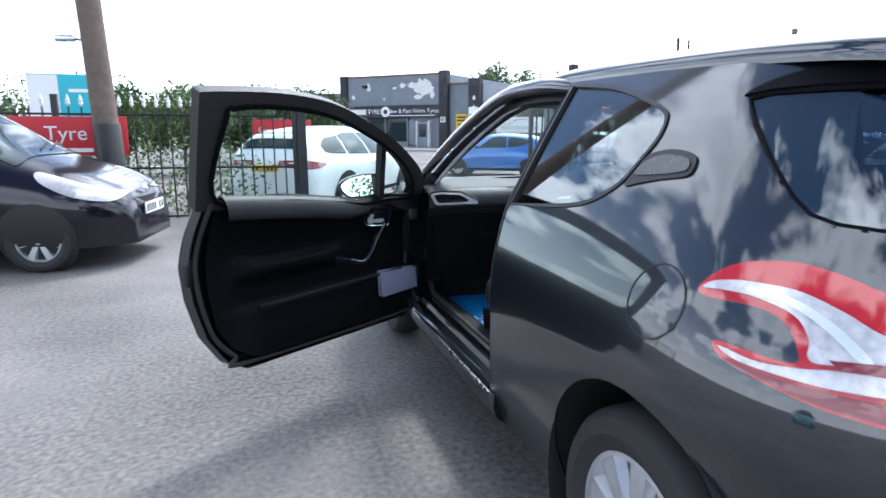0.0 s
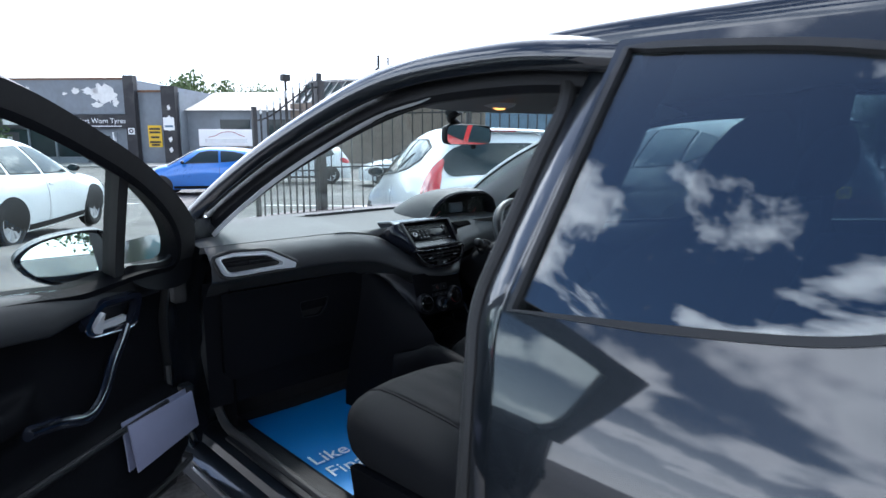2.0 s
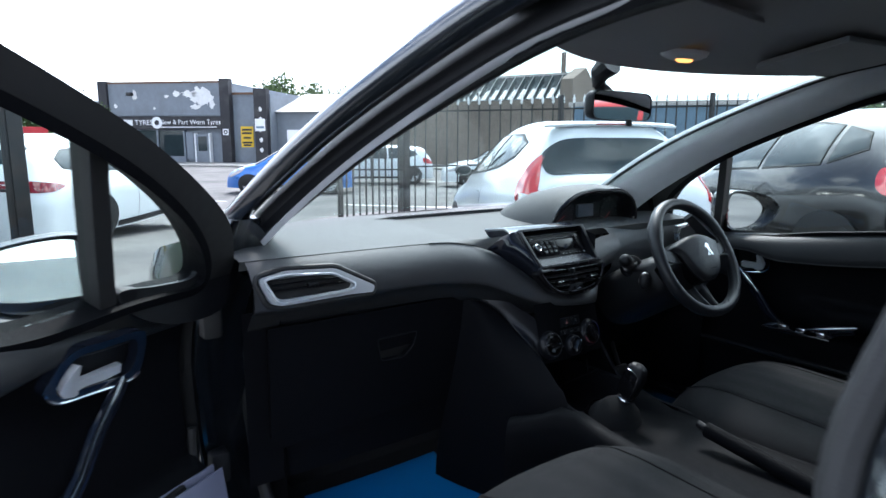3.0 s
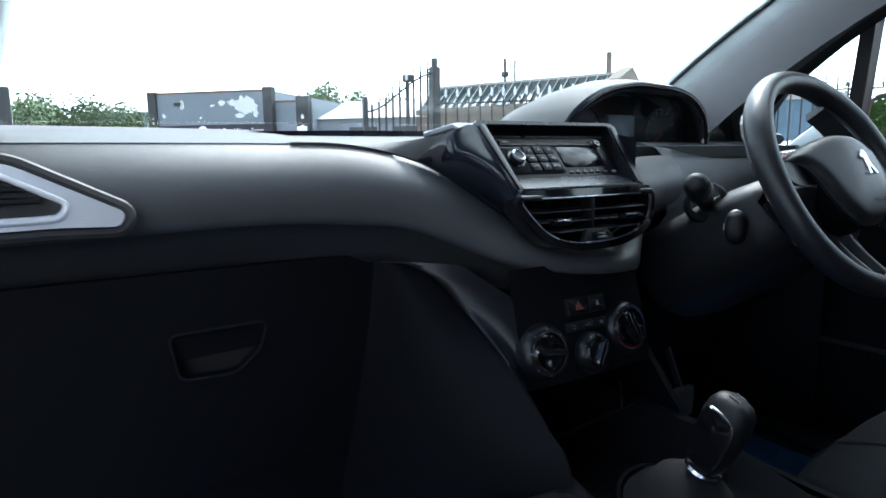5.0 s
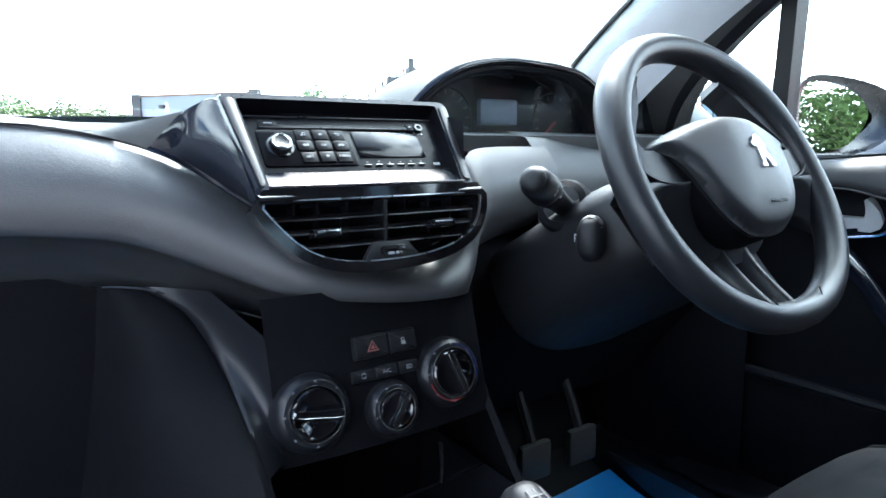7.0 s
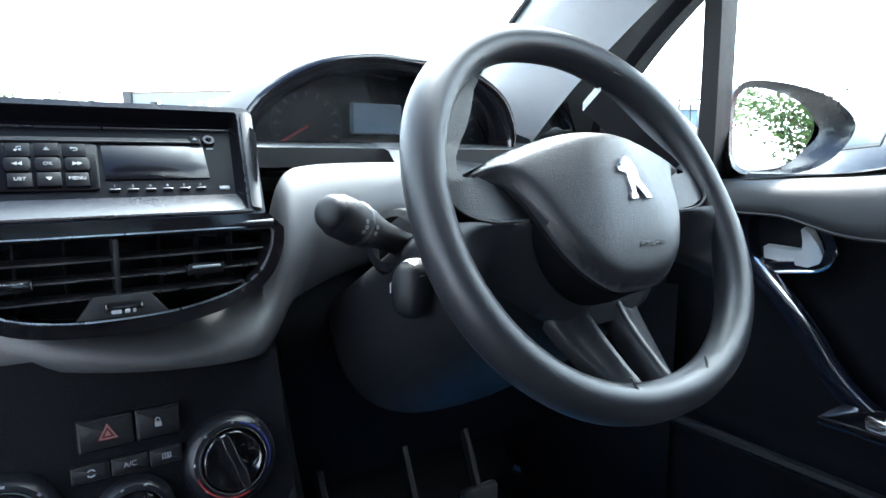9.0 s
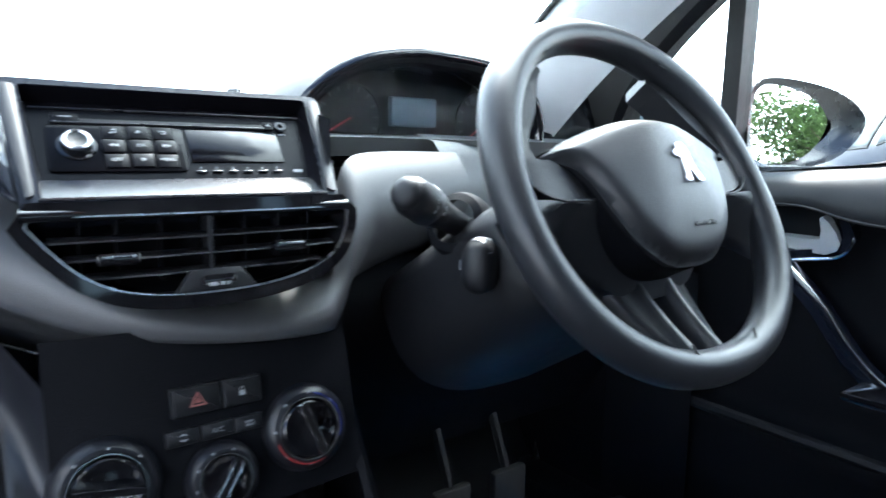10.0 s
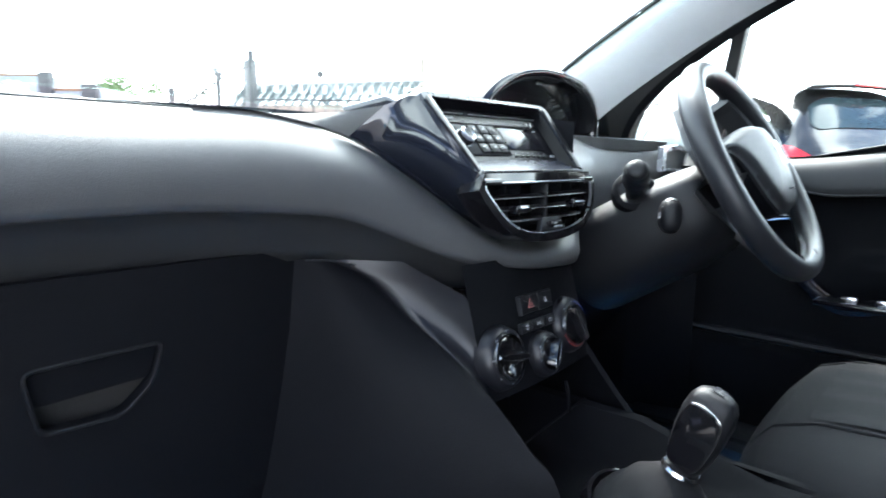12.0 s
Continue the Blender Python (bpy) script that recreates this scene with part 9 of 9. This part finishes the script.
for i, (x, y, z, h, r) in enumerate(((-6.5, 14.0, -0.3, 2.0, 1.6), (-8.8, 15.5, -0.3, 2.1, 1.8), (-3.9, 24.0, -0.4, 2.9, 2.0), (-11.5, 13.0, -0.2, 2.0, 2.0), (-1.8, 25.6, -0.4, 3.0, 1.8), (-0.2, 30.5, -0.4, 3.4, 2.2), (-5.6, 22.5, -0.4, 2.9, 2.2), (-8.2, 21.0, -0.3, 3.0, 2.3), (-11.0, 20.5, -0.3, 3.1, 2.4), (1.6, 35.0, -0.4, 3.6, 2.3),
                                      (2.5, 70, -0.4, 5.4, 4), (-5, 66, -0.4, 5.0, 5), (-14, 60, -0.4, 4.8, 5), (31.5, 78, -0.4, 9.3, 4.5), (37, 76, -0.4, 8.5, 4.5), (41, 74, -0.4, 8.0, 4.0), (0, 90, -0.4, 6.6, 5), (-24, 50, -0.4, 4.4, 5), (9.5, -22.0, -1.7, 4.9, 3.9), (14.0, -24.0, -1.8, 5.0, 4.4), (4.0, -30.0, 0.0, 5.0, 4.0), (34, 14, -0.4, 4.3, 3.0), (33, 10.5, -0.4, 4.0, 2.8), (32, 7, -0.4, 3.9, 2.8))):
    tree(x, y, z, h, r, i, 17000 if i in (18, 19) else 8500)


def hedge(name, p0, p1, h, seed, label):
    """Scrub growing through the railings."""
    rd = random.Random(seed)
    vs, fs = [], []
    a, b = Vector(p0), Vector(p1)
    for i in range(5200):
        k = rd.random()
        p = a + (b - a) * k + Vector((rd.gauss(0, 0.25), rd.gauss(0, 0.25), 0))
        p.z += h * rd.random() ** 1.3 * (0.6 + 0.4 * math.sin(k * 23 + seed) ** 2)
        s = 0.035 * (0.6 + rd.random())
        u = Vector((rd.gauss(0, 1), rd.gauss(0, 1), rd.gauss(0, 1))).normalized()
        v = u.orthogonal().normalized()
        n = len(vs)
        vs += [p - u * s, p + v * s * 0.5, p + u * s, p - v * s * 0.5]
        fs.append((n, n + 1, n + 2, n + 3))
    return tagged(obj(name, vs, fs, LEAF, smooth=False), label, "scrub", kind="stuff")


hedge("scrub", (-8.0, 9.0, -0.05), (-1.6, 8.9, -0.05), 1.4, 3, "green scrub growing behind the railings")
